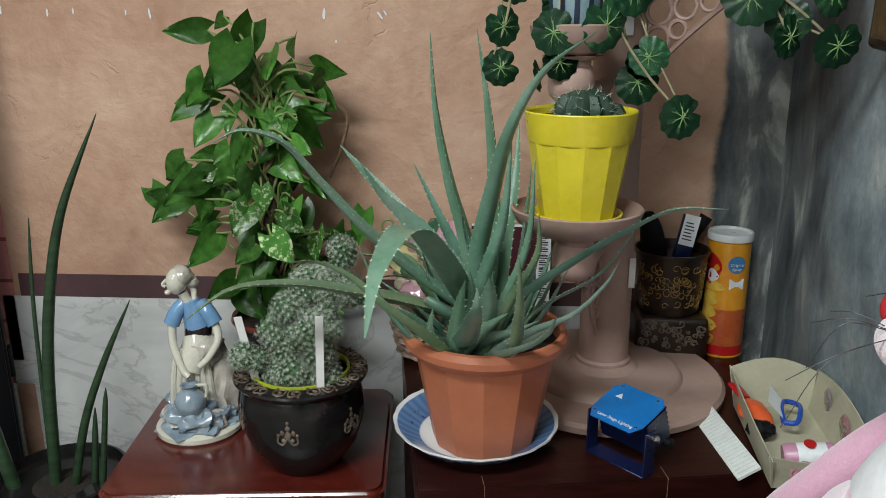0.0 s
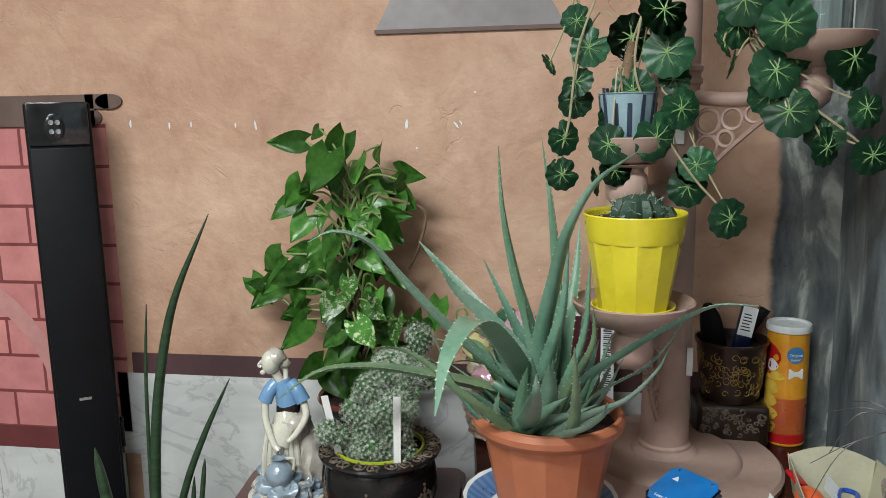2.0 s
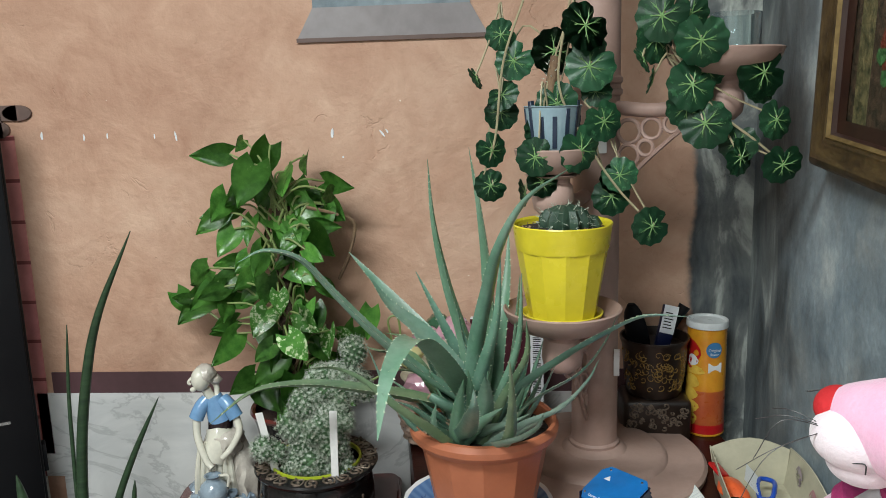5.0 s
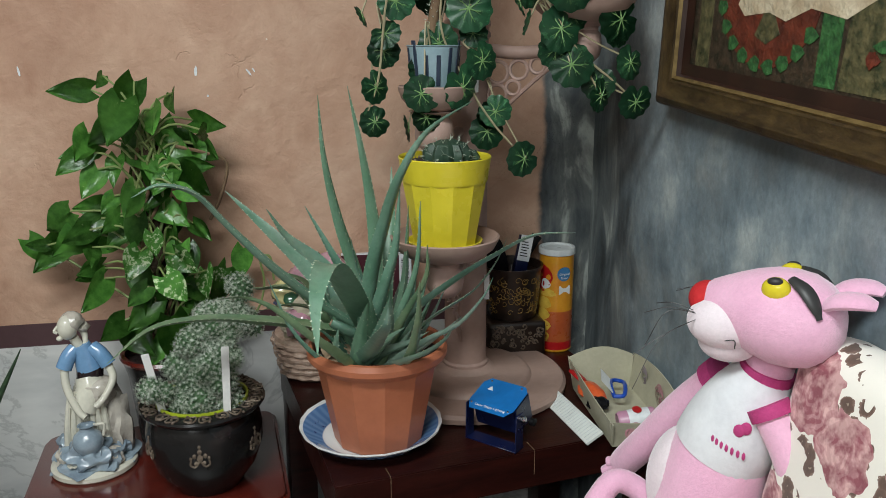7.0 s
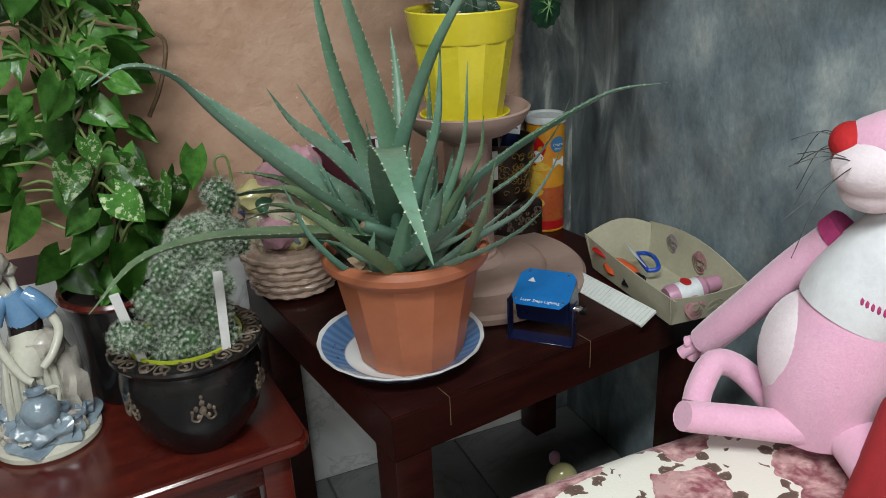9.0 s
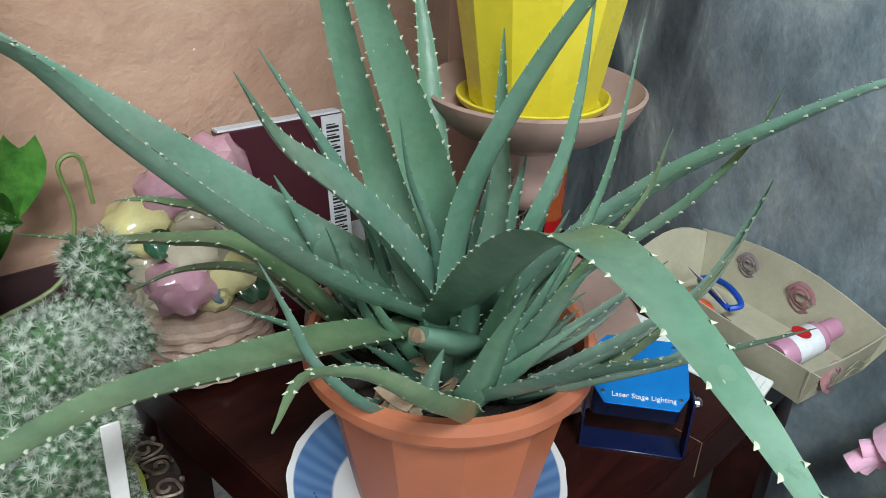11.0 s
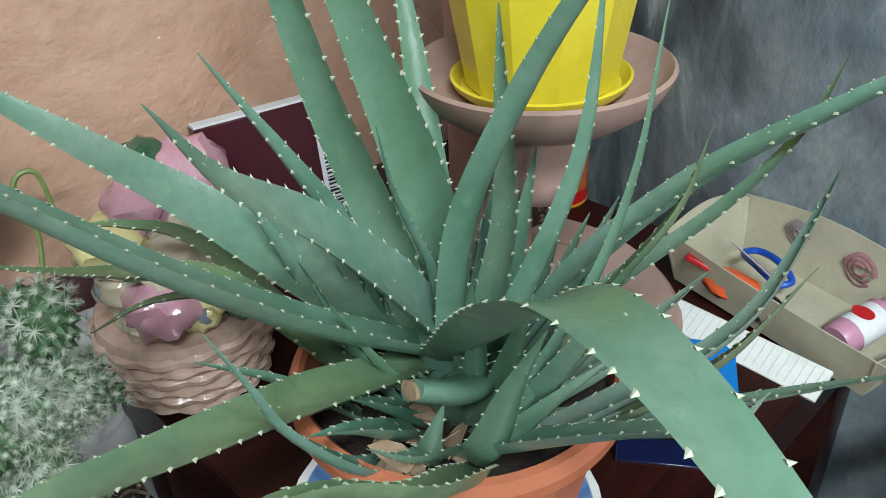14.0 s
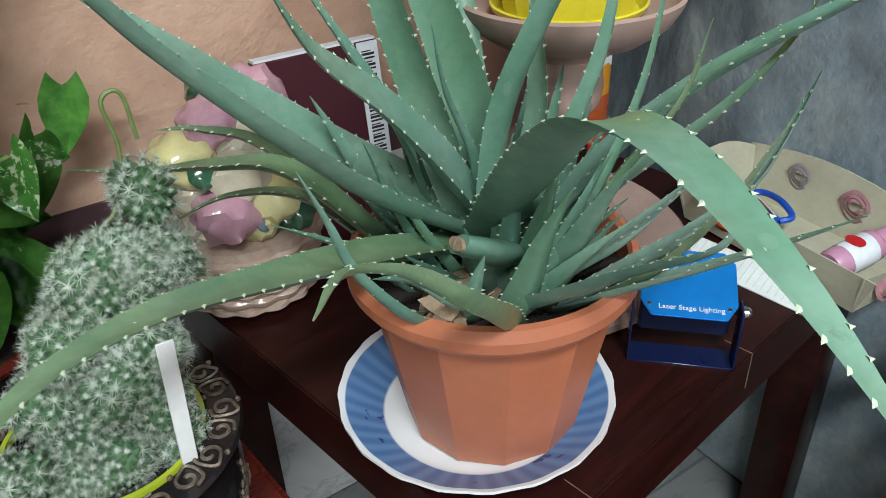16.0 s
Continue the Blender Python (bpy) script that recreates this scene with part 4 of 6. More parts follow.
# a sawn-off leaf base and papery litter at the foot
stub = tube([(0.055 - AX, 1.2 - AY, 0.028), (0.04 - AX, 1.175 - AY, 0.05), (0.018 - AX, 1.163 - AY, 0.068), (-0.004 - AX, 1.166 - AY, 0.08)], lambda s: 0.0175 - 0.0055 * s * s, 20, 16, flat=0.52)
cut_stub = part("cut_leaf", stub, ALOE, aloe, "thick sawn-off grey-green leaf stub")
part("cut_edge", tube([(-0.0038 - AX, 1.166 - AY, 0.0799), (-0.0062 - AX, 1.1666 - AY, 0.081)], 0.0095, 20, 3, flat=0.5), DRY, cut_stub, "dry brown cut end")
lit = bmesh.new()
rnd = random.Random(4)
for k in range(16):
    c = Vector((0.006 - AX + rnd.uniform(-0.02, 0.025), 1.187 - AY + rnd.uniform(-0.02, 0.02), 0.008 + rnd.uniform(0, 0.018)))
    add(lit, slab(disc_outline(rnd.uniform(0.008, 0.018), rnd.uniform(0.005, 0.01), 9, 0.2, k), 0.0008), 0,
        Matrix.Translation(c) @ pose(0, 0, 0, rnd.uniform(-50, 50), rnd.uniform(-50, 50), rnd.uniform(0, 360)))
part("dry_husk", lit, DRY, aloe, "dry brown papery husks")


# ---- plant stand ----
SX, SY = 0.275, 1.445
stand = thing("plant_stand", (SX, SY, 0.5), "pinkish clay plant stand with a round foot, column and dishes", "plant stand")
part("foot", lathe([(0, 0), (0.195, 0), (0.203, 0.004), (0.204, 0.014), (0.198, 0.02), (0.135, 0.022), (0.13, 0.03), (0.122, 0.033), (0.06, 0.035), (0.055, 0.04), (0.046, 0.045), (0.0, 0.045)], 64), CLAY, stand)
part("column", lathe([(0.0, 0.043), (0.046, 0.043), (0.046, 0.05), (0.042, 0.054), (0.041, 0.30), (0.040, 0.68), (0.044, 0.683), (0.044, 0.69), (0.041, 0.693), (0.041, 0.7), (0.044, 0.703), (0.044, 0.71), (0.040, 0.714), (0.039, 1.1), (0.0, 1.1)], 40), CLAYW, stand)
DISH = [(0, 0.0), (0.045, 0.0), (0.07, 0.008), (0.09, 0.022), (0.098, 0.036), (0.1, 0.042), (0.097, 0.044), (0.092, 0.038), (0.085, 0.03), (0.07, 0.024), (0.0, 0.022)]


def stand_arm(x, y, z, scale=1.0):
    """A dish on a turned knob, held by an arm with an openwork bracket of rings."""
    v = Vector((x - SX, y - SY, 0))
    d = v.length
    ang = math.degrees(math.atan2(v.y, v.x))
    dish = part("dish", lathe([(r * scale, h) for r, h in DISH], 48), CLAY, stand, m=pose(v.x, v.y, z - 0.5))
    kn = lathe([(0.0, -0.068), (0.02, -0.066), (0.031, -0.055), (0.034, -0.04), (0.032, -0.018), (0.027, -0.012), (0.027, -0.006), (0.045, 0.001), (0.0, 0.001)], 32)
    part("knob", kn, CLAYW, dish)
    arm = tube([(0.035, 0, -0.045), (d * 0.5, 0, -0.05), (d - 0.025, 0, -0.04)], 0.012, 12)
    part("arm", arm, CLAYW, stand, m=pose(0, 0, z - 0.5, 0, 0, ang))
    lace = bmesh.new()
    for k, (u, h, r) in enumerate(((0.06, -0.085, 0.02), (0.1, -0.08, 0.017), (0.06, -0.125, 0.018), (0.135, -0.072, 0.014), (0.09, -0.112, 0.013), (0.055, -0.16, 0.013))):
        add(lace, tube([(u + r * math.cos(a), 0, h + r * math.sin(a)) for a in (radians(q) for q in range(0, 361, 40))], 0.0035, 6, 18))
    add(lace, tube([(d - 0.03, 0, -0.055), (d * 0.6, 0, -0.1), (0.07, 0, -0.155), (0.04, 0, -0.2)], 0.004, 6))
    part("bracket", lace, CLAYW, stand, m=pose(0, 0, z - 0.5, 0, 0, ang))


YP = (0.204, 1.297)
stand_arm(*YP, 0.804, 0.96)
stand_arm(0.192, 1.33, 1.058, 0.62)
stand_arm(0.455, 1.33, 1.205, 0.9)
part("sticker", box(-0.018, -0.044, 0.585, 0.012, -0.0425, 0.63), WHITEP, stand, "small white paper sticker")
part("sticker", box(0.03, -0.0335, 0.185, 0.04, -0.031, 0.235), WHITEP, stand, "small white paper sticker")

ypot = thing("yellow_pot", (*YP, 0.8265), "bright yellow plastic pot with flat facets", "flower pot")
YS = Matrix.Diagonal((1.09, 1.09, 0.92, 1))
yb = lathe([(0, 0), (0.048, 0), (0.05, 0.003), (0.0672, 0.122)], 60, wave=faceted(12, 1.0))
lathe([(0.0668, 0.1215), (0.0682, 0.126), (0.0722, 0.162), (0.0732, 0.166), (0.0722, 0.168), (0.070, 0.164), (0.0675, 0.14)], 60, bm=yb)
part("shell", yb, YELLOW, ypot, m=YS @ pose(0, 0, 0.006), crisp=12)
part("saucer", lathe([(0, 0), (0.055, 0), (0.064, 0.008), (0.066, 0.013), (0.064, 0.014), (0.058, 0.006), (0, 0.005)], 48), YELLOW, ypot)
part("soil", lathe([(0, 0.158), (0.04, 0.157), (0.0685, 0.152)], 32), SOIL, ypot, "dark soil with pale grit", m=YS @ pose(0, 0, 0.009))
grit = bmesh.new()
for k in range(60):
    a, r = rnd.uniform(0, 6.28), 0.062 * math.sqrt(rnd.random())
    ball((r * math.cos(a), r * math.sin(a), 0.166), rnd.uniform(0.001, 0.0024), grit, 0, 1)
tagged(part("grit", grit, PERLITE, ypot, m=YS), kind="stuff")


def spiny(bm, center, size, n, length, index, rnd, m=None):
    """Thin spines set over a rounded body."""
    for k in range(n):
        z = 1 - 1.7 * (k + 0.5) / n
        a = k * 2.399963
        d = Vector((math.cos(a) * math.sqrt(1 - z * z), math.sin(a) * math.sqrt(1 - z * z), z))
        p = Vector(center) + Vector((d.x * size[0], d.y * size[1], d.z * size[2]))
        for q in range(3):
            e = (d + Vector((rnd.uniform(-1, 1), rnd.uniform(-1, 1), rnd.uniform(-0.6, 1))) * 0.9).normalized()
            s = e.orthogonal().normalized() * 0.0005
            t = e.cross(s)
            b = [bm.verts.new(p + v) for v in (s, t - s * 0.5, -t - s * 0.5)]
            tip = bm.verts.new(p + e * length * rnd.uniform(0.6, 1.2))
            for i in range(3):
                bm.faces.new((b[i], b[(i + 1) % 3], tip)).material_index = index


cac = thing("barrel_cactus", (YP[0] + 0.004, YP[1], 0.967), "small dark green ribbed barrel cactus with pale spines", "cactus")
body = lathe([(0, 0), (0.03, 0.0), (0.038, 0.014), (0.038, 0.026), (0.03, 0.04), (0.012, 0.047), (0, 0.046)], 66, wave=lambda a, r, z: r * (1 + 0.11 * math.cos(11 * a)))
spiny(body, (0, 0, 0.018), (0.04, 0.04, 0.03), 70, 0.014, 1, rnd)
part("body", body, [BARREL, SPINE], cac)
part("body", add(None, lathe([(0, 0), (0.02, 0.0), (0.023, 0.014), (0.016, 0.026), (0, 0.029)], 44, wave=lambda a, r, z: r * (1 + 0.1 * math.cos(9 * a)))), BARREL, cac, m=pose(0.036, 0.012, 0))

# ---- leaves of the climbers ----
def heart_leaf(seed, fold=0.25, curl=0.3, long=1.25, teeth=0):
    """A heart-shaped leaf: 1 wide, stalk at the origin, tip along -z, face towards -y."""
    b = bmesh.new()
    n = 9
    rows = []
    for k in range(n + 1):
        s = k / n
        w = 0.5 * ((s + 0.1) / 0.34) ** 0.45 if s < 0.24 else 0.5 * (1 - ((s - 0.24) / 0.77) ** 1.5) + 0.004
        row = []
        for u in (-1, -0.66, -0.33, 0, 0.33, 0.66, 1):
            back = 0.3 * abs(u) ** 1.3 * max(0, 1 - s * 2.6)
            z = -(s * long) + back
            y = abs(u) * w * -fold + curl * (s * s) * 0.5 + 0.03 * math.sin(seed + 5 * u + 4 * s)
            row.append(b.verts.new((u * w, y, z)))
        rows.append(row)
    for p, q in zip(rows, rows[1:]):
        for i in range(6):
            b.faces.new((p[i], p[i + 1], q[i + 1], q[i]))
    bmesh.ops.solidify(b, geom=list(b.faces), thickness=0.012)
    return b


def round_leaf(seed):
    """A round scalloped leaf with radiating pale veins: 1 across, stalk at the origin, face towards -y."""
    rnd = random.Random(seed)
    b = bmesh.new()
    n, c = 44, b.verts.new((0, 0, -0.08))
    rings = []
    for f in (0.3, 0.62, 0.86, 1.0):
        ring = []
        for i in range(n):
            a = 2 * math.pi * i / n + math.pi / 2
            notch = 1 - 0.45 * math.exp(-((i if i < n / 2 else n - i) / 1.3) ** 2)
            scal = 1 + (0.045 * math.cos(a * 11 + seed) if f > 0.8 else 0)
            r = 0.5 * f * notch * scal
            y = 0.022 * math.sin(a * 11 + seed) * f * f + 0.10 * f * f * math.sin(a + seed) + 0.07 * f * f
            ring.append(b.verts.new((r * math.cos(a), y, r * math.sin(a) - 0.08)))
        rings.append(ring)
    for i in range(n):
        b.faces.new((c, rings[0][i], rings[0][(i + 1) % n]))
        for p, q in zip(rings, rings[1:]):
            b.faces.new((p[i], p[(i + 1) % n], q[(i + 1) % n], q[i]))
    bmesh.ops.solidify(b, geom=list(b.faces), thickness=0.012)
    for i in range(7):
        a = math.pi / 2 + 2 * math.pi * (i + 0.5) / 7
        e = 0.5 * rnd.uniform(0.55, 0.8)
        tube([(0, -0.02, -0.08), (e * 0.5 * math.cos(a), -0.004, e * 0.5 * math.sin(a) - 0.08), (e * math.cos(a + 0.1), 0.02 + 0.1 * 0.6 * math.sin(a + seed) * e, e * math.sin(a + 0.1) - 0.08)],
             lambda s: 0.017 * (1 - s) + 0.002, 4, 4, b, 1)
        for s in (-1, 1):
            a2 = a + s * 0.32
            p = Vector((e * 0.45 * math.cos(a), -0.006, e * 0.45 * math.sin(a) - 0.08))
            tube([p, p + Vector((0.16 * math.cos(a2), 0.012, 0.16 * math.sin(a2)))], lambda q: 0.0065 * (1 - q) + 0.0015, 4, 2, b, 1)
    return b


HEARTS = [mesh_of("leaf", heart_leaf(k, 0.06 + 0.09 * k, 0.12 + 0.12 * k, 1.28 + 0.1 * k), POTHOS) for k in range(4)]
HEARTV = [mesh_of("leaf", heart_leaf(k, 0.12 + 0.1 * k, 0.2 + 0.1 * k, 1.15), POTHOSL) for k in range(2)]
ROUNDS = [mesh_of("leaf", round_leaf(k), [IVY, VEIN]) for k in range(4)]


def hang(parent, origin, meshes, place, size, rnd, yaw=(-45, 45), pitch=(-40, 15), roll=(-70, 70)):
    """One leaf object under parent, centred on a place in the room."""
    ob = new("leaf", meshes[rnd.randrange(len(meshes))])
    ob.parent = parent
    m = pose(0, 0, 0, rnd.uniform(*pitch), rnd.uniform(*roll), rnd.uniform(*yaw))
    c = m @ Vector((0, 0, 0.45 * size))
    ob.matrix_local = Matrix.Translation(Vector(place) - origin + c) @ m @ Matrix.Scale(size, 4)
    return Vector(place) + c


IVY_A = [(0.095, 1.340, 1.274, 0.043), (0.117, 1.340, 1.223, 0.054), (0.077, 1.340, 1.202, 0.034), (0.123, 1.340, 1.174, 0.046), (0.095, 1.340, 1.145, 0.049), (0.170, 1.340, 1.245, 0.063), (0.103, 1.340, 1.081, 0.049), (0.072, 1.340, 1.035, 0.046)]
IVY_B = [(0.219, 1.300, 1.269, 0.078), (0.232, 1.300, 1.203, 0.067), (0.207, 1.300, 1.149, 0.058), (0.164, 1.300, 1.112, 0.047), (0.141, 1.300, 1.083, 0.053), (0.179, 1.300, 1.035, 0.042), (0.142, 1.300, 1.018, 0.039), (0.241, 1.300, 1.075, 0.067), (0.280, 1.300, 1.122, 0.056), (0.311, 1.300, 1.045, 0.048), (0.272, 1.300, 1.005, 0.053), (0.326, 1.300, 0.969, 0.054)]
IVY_C = [(0.327, 1.260, 1.274, 0.098), (0.327, 1.260, 1.219, 0.038), (0.393, 1.260, 1.277, 0.050), (0.398, 1.260, 1.229, 0.069), (0.375, 1.260, 1.176, 0.090), (0.472, 1.260, 1.201, 0.067), (0.430, 1.260, 1.114, 0.083), (0.512, 1.260, 1.120, 0.051), (0.483, 1.260, 1.071, 0.050), (0.526, 1.260, 1.051, 0.054), (0.329, 1.260, 1.189, 0.038)]
POTHOS_A = [(-0.417, 1.500, 1.092, 0.061), (-0.349, 1.460, 1.052, 0.094), (-0.387, 1.550, 1.109, 0.035), (-0.341, 1.540, 1.082, 0.077), (-0.302, 1.520, 1.040, 0.075), (-0.218, 1.560, 1.027, 0.063), (-0.416, 1.490, 1.000, 0.071), (-0.433, 1.500, 0.971, 0.061), (-0.271, 1.580, 1.071, 0.052), (-0.234, 1.550, 0.971, 0.073), (-0.411, 1.500, 0.932, 0.065), (-0.335, 1.440, 0.904, 0.072), (-0.385, 1.500, 0.889, 0.045), (-0.240, 1.500, 0.929, 0.077), (-0.476, 1.520, 0.860, 0.074), (-0.451, 1.500, 0.823, 0.088), (-0.527, 1.550, 0.802, 0.037), (-0.413, 1.470, 0.734, 0.076)]
POTHOS_B = [(-0.281, 1.540, 0.982, 0.081), (-0.302, 1.520, 0.955, 0.071), (-0.248, 1.570, 0.989, 0.062), (-0.344, 1.500, 0.840, 0.061), (-0.273, 1.540, 0.853, 0.062), (-0.306, 1.520, 0.896, 0.061), (-0.372, 1.520, 0.954, 0.051), (-0.287, 1.550, 1.010, 0.082), (-0.333, 1.460, 0.687, 0.071), (-0.392, 1.480, 0.653, 0.067), (-0.437, 1.500, 0.757, 0.055), (-0.337, 1.450, 0.726, 0.054), (-0.238, 1.520, 0.950, 0.050), (-0.328, 1.550, 1.000, 0.072), (-0.230, 1.560, 0.668, 0.043), (-0.377, 1.520, 0.825, 0.062)]
POTHOS_C = [(-0.306, 1.450, 0.821, 0.051), (-0.339, 1.440, 0.788, 0.071), (-0.257, 1.440, 0.785, 0.064), (-0.274, 1.420, 0.744, 0.071), (-0.223, 1.470, 0.737, 0.065), (-0.197, 1.500, 0.740, 0.040)]

# climbing pothos on a coir pole, behind the low table
PO = Vector((-0.315, 1.545, 0.385))
pothos = thing("pothos_plant", (*PO,), "bushy green pothos with some cream-variegated leaves climbing a pole", "potted plant")
part("planter", lathe([(0, 0), (0.06, 0), (0.066, 0.01), (0.078, 0.15), (0.086, 0.18), (0.088, 0.19), (0.084, 0.192), (0.08, 0.18), (0.0, 0.175)], 40), BLACKG, pothos, "black glazed planter")
part("planter_rim", lathe([(0.081, 0.183), (0.089, 0.183), (0.092, 0.189), (0.089, 0.195), (0.081, 0.193), (0.081, 0.183)], 40), MAHOG, pothos, "dark red rim")
part("pole", lathe([(0.0, 0.17), (0.02, 0.17), (0.021, 0.4), (0.019, 0.6), (0.0, 0.605)], 24, wave=lambda a, r, z: r * (1 + 0.12 * math.sin(7 * a + z * 90))), MOSS, pothos, "brown coir-covered pole")
rnd = random.Random(11)
for group_of, kinds in ((POTHOS_A, HEARTS), (POTHOS_B, HEARTS), (POTHOS_C, HEARTV)):
    for x, y, z, w in group_of:
        side_x = (x - PO.x) * 260
        top = hang(pothos, PO, kinds, (x, min(y, 1.6), z), w * 0.75, rnd, (-38, 38), (-52, 5), (side_x * -2.3 - 40, side_x * -2.3 + 40))
        pole = Vector((PO.x + rnd.uniform(-0.02, 0.02), PO.y - 0.015, min(z - rnd.uniform(0.02, 0.09), 0.98)))
        mid = (top + pole) / 2 + Vector((0, -0.01, 0.03))
        part("leaf_stalk", tube([pole - PO, mid - PO, top - PO], lambda s: 0.0026 - 0.0008 * s, 6, 8), STEMG, pothos)
for k in range(44):
    z = 0.6 + 0.44 * (k + 0.5) / 44
    half = 0.11 + 0.03 * math.sin(k * 1.7)
    x = PO.x + rnd.uniform(-half, half)
    y = PO.y - rnd.uniform(-0.03, 0.07)
    side_x = (x - PO.x) * 260
    top = hang(pothos, PO, HEARTS, (x, min(y, 1.6), z), rnd.uniform(0.036, 0.053), rnd, (-50, 50), (-60, 0), (side_x * -2.3 - 45, side_x * -2.3 + 45))
    pole = Vector((PO.x + rnd.uniform(-0.02, 0.02), PO.y - 0.012, min(z - rnd.uniform(0.0, 0.08), 0.98)))
    part("leaf_stalk", tube([pole - PO, (top + pole) / 2 + Vector((0, -0.015, 0.03)) - PO, top - PO], lambda s: 0.0026 - 0.0008 * s, 6, 8), STEMG, pothos)
for k in range(7):
    a = k * 0.9
    pts = [(0.03 * math.cos(a + h * 7) - 0.004, 0.03 * math.sin(a + h * 7), 0.18 + h * 0.42) for h in (0, 0.2, 0.4, 0.6, 0.8, 1.0)]
    part("vine", tube(pts, 0.0032, 6), STEMG if k % 2 else VINE, pothos)
part("vine", tube([(0.05, -0.01, 0.60), (0.1, 0.0, 0.585), (0.14, 0.0, 0.565), (0.125, 0.01, 0.5), (0.1, 0.02, 0.45)], 0.0035, 6), VINE, pothos, "brown arching vine")
part("vine", tube([(-0.04, -0.03, 0.30), (-0.13, 0.02, 0.35), (-0.2, 0.03, 0.4), (-0.235, 0.03, 0.41)], 0.0025, 6), STEMG, pothos)
part("vine", tube([(0.1, 0.03, 0.22), (0.17, 0.04, 0.24), (0.195, 0.05, 0.3), (0.19, 0.05, 0.355), (0.21, 0.05, 0.36), (0.215, 0.05, 0.31)], 0.0025, 6), STEMG, pothos)
for x, y, z, w in ((-0.545, 1.585, 0.79, 0.045), (-0.505, 1.57, 0.79, 0.06), (-0.2, 1.56, 0.71, 0.06), (-0.16, 1.58, 0.75, 0.045), (-0.24, 1.52, 0.63, 0.07), (-0.29, 1.47, 0.64, 0.07), (-0.36, 1.5, 0.62, 0.06)):
    hang(pothos, PO, HEARTS, (x, y, z), w, rnd)

# artificial trailing leaves over the stand
ivy = thing("trailing_foliage", (SX, SY - 0.1, 1.32), "artificial dark green trailing leaves with pale veins", "artificial plant")
IV = Vector((SX, SY - 0.1, 1.32))
rnd = random.Random(5)
for strand, lead in ((IVY_A, (0.13, 1.34, 1.33)), (IVY_B, (0.23, 1.31, 1.33)), (IVY_C, (0.35, 1.29, 1.34))):
    prev = Vector(lead)
    for k, (x, y, z, w) in enumerate(strand):
        thin = w < 0.04
        if w > 0.066:
            hang(ivy, IV, ROUNDS, (x + 0.032, y + 0.02, z - 0.03), w * 0.72, rnd, (-35, 35), (-25, 12), (-75, 75))
        w = min(w, 0.066)
        y = y + rnd.uniform(-0.02, 0.02)
        top = hang(ivy, IV, ROUNDS, (x, y, z), w * 1.16, rnd, (-25, 25) if not thin else (60, 75), (-25, 12), (-75, 75))
        stem = Vector((x * 0.6 + prev.x * 0.4, y + 0.025, max(z + 0.05, prev.z * 0.5 + z * 0.5)))
        if k % 4 == 0:
            prev = Vector((x * 0.5 + lead[0] * 0.5, y + 0.03, z + 0.06))
        part("stem", tube([prev - IV, stem - IV, top - IV], 0.0016, 5, 8), STEMP, ivy)
for pts in ([(0.15, 1.36, 1.34), (0.115, 1.345, 1.24), (0.1, 1.345, 1.12), (0.08, 1.345, 1.06)], [(0.22, 1.32, 1.34), (0.2, 1.31, 1.2), (0.25, 1.31, 1.1), (0.29, 1.31, 1.04), (0.325, 1.305, 1.0)],
            [(0.34, 1.3, 1.34), (0.38, 1.28, 1.23), (0.43, 1.28, 1.16), (0.49, 1.27, 1.11), (0.525, 1.27, 1.08)]):
    part("stem", tube([Vector(p) - IV for p in pts], 0.002, 6, 24), STEMP, ivy)

# small striped pot with a thin cactus on the upper dish
sp = thing("striped_pot", (0.192, 1.33, 1.068), "small tapered pale blue pot with navy stripes", "flower pot")
part("shell", lathe([(0, 0), (0.032, 0), (0.033, 0.006), (0.035, 0.012), (0.045, 0.098), (0.047, 0.1), (0.045, 0.101), (0.042, 0.09), (0.0, 0.088)], 40), BLUEST, sp)
for k in range(13):
    a = 360 * k / 13
    part("stripe", box(-0.0035, -0.0008, 0, 0.0035, 0.0006, 0.05 + 0.012 * (k % 3), 0.0004, 1), NAVYST, sp, m=pose(0, 0, 0, 0, 0, a) @ pose(0, -0.0385, 0.035, 6.3))
tc = tube([(0, 0, 0.08), (0.004, 0, 0.12), (0.012, 0, 0.17)], lambda s: 0.012 - 0.004 * s, 10)
spiny(tc, (0.006, 0, 0.125), (0.012, 0.012, 0.04), 40, 0.006, 1, rnd)
solid("thin_cactus", tc, [VINE, SPINE], (0.185, 1.33, 1.075), "thin brownish spiny cactus stem", "cactus")
jar = thing("glass_jar", (0.462, 1.325, 1.22), "clear ribbed glass jar on the stand's dish", "jar")
part("glass", lathe([(0, 0.002), (0.042, 0.002), (0.046, 0.008), (0.046, 0.02), (0.044, 0.024), (0.046, 0.03), (0.046, 0.08), (0.043, 0.08), (0.043, 0.01), (0, 0.008)], 40), GLASS, jar)

# snake plant on the floor
SP = Vector((-0.72, 1.43, 0.0))
snake = thing("snake_plant", (*SP,), "cylindrical snake plant spears in a black floor pot", "potted plant")
part("planter", lathe([(0, 0), (0.085, 0), (0.09, 0.01), (0.11, 0.27), (0.118, 0.28), (0.118, 0.29), (0.112, 0.292), (0.106, 0.275), (0, 0.265)], 48), BLACKG, snake, "black plastic pot")
part("soil", lathe([(0, 0.272), (0.105, 0.268)], 32), SOIL, snake)


def spear(pts, r):
    return part("spear", tube([Vector(p) - SP for p in pts], lambda s: r * (1 - 0.25 * s) * (1 - s ** 5) + 0.0008, 12, 30), SANS, snake)


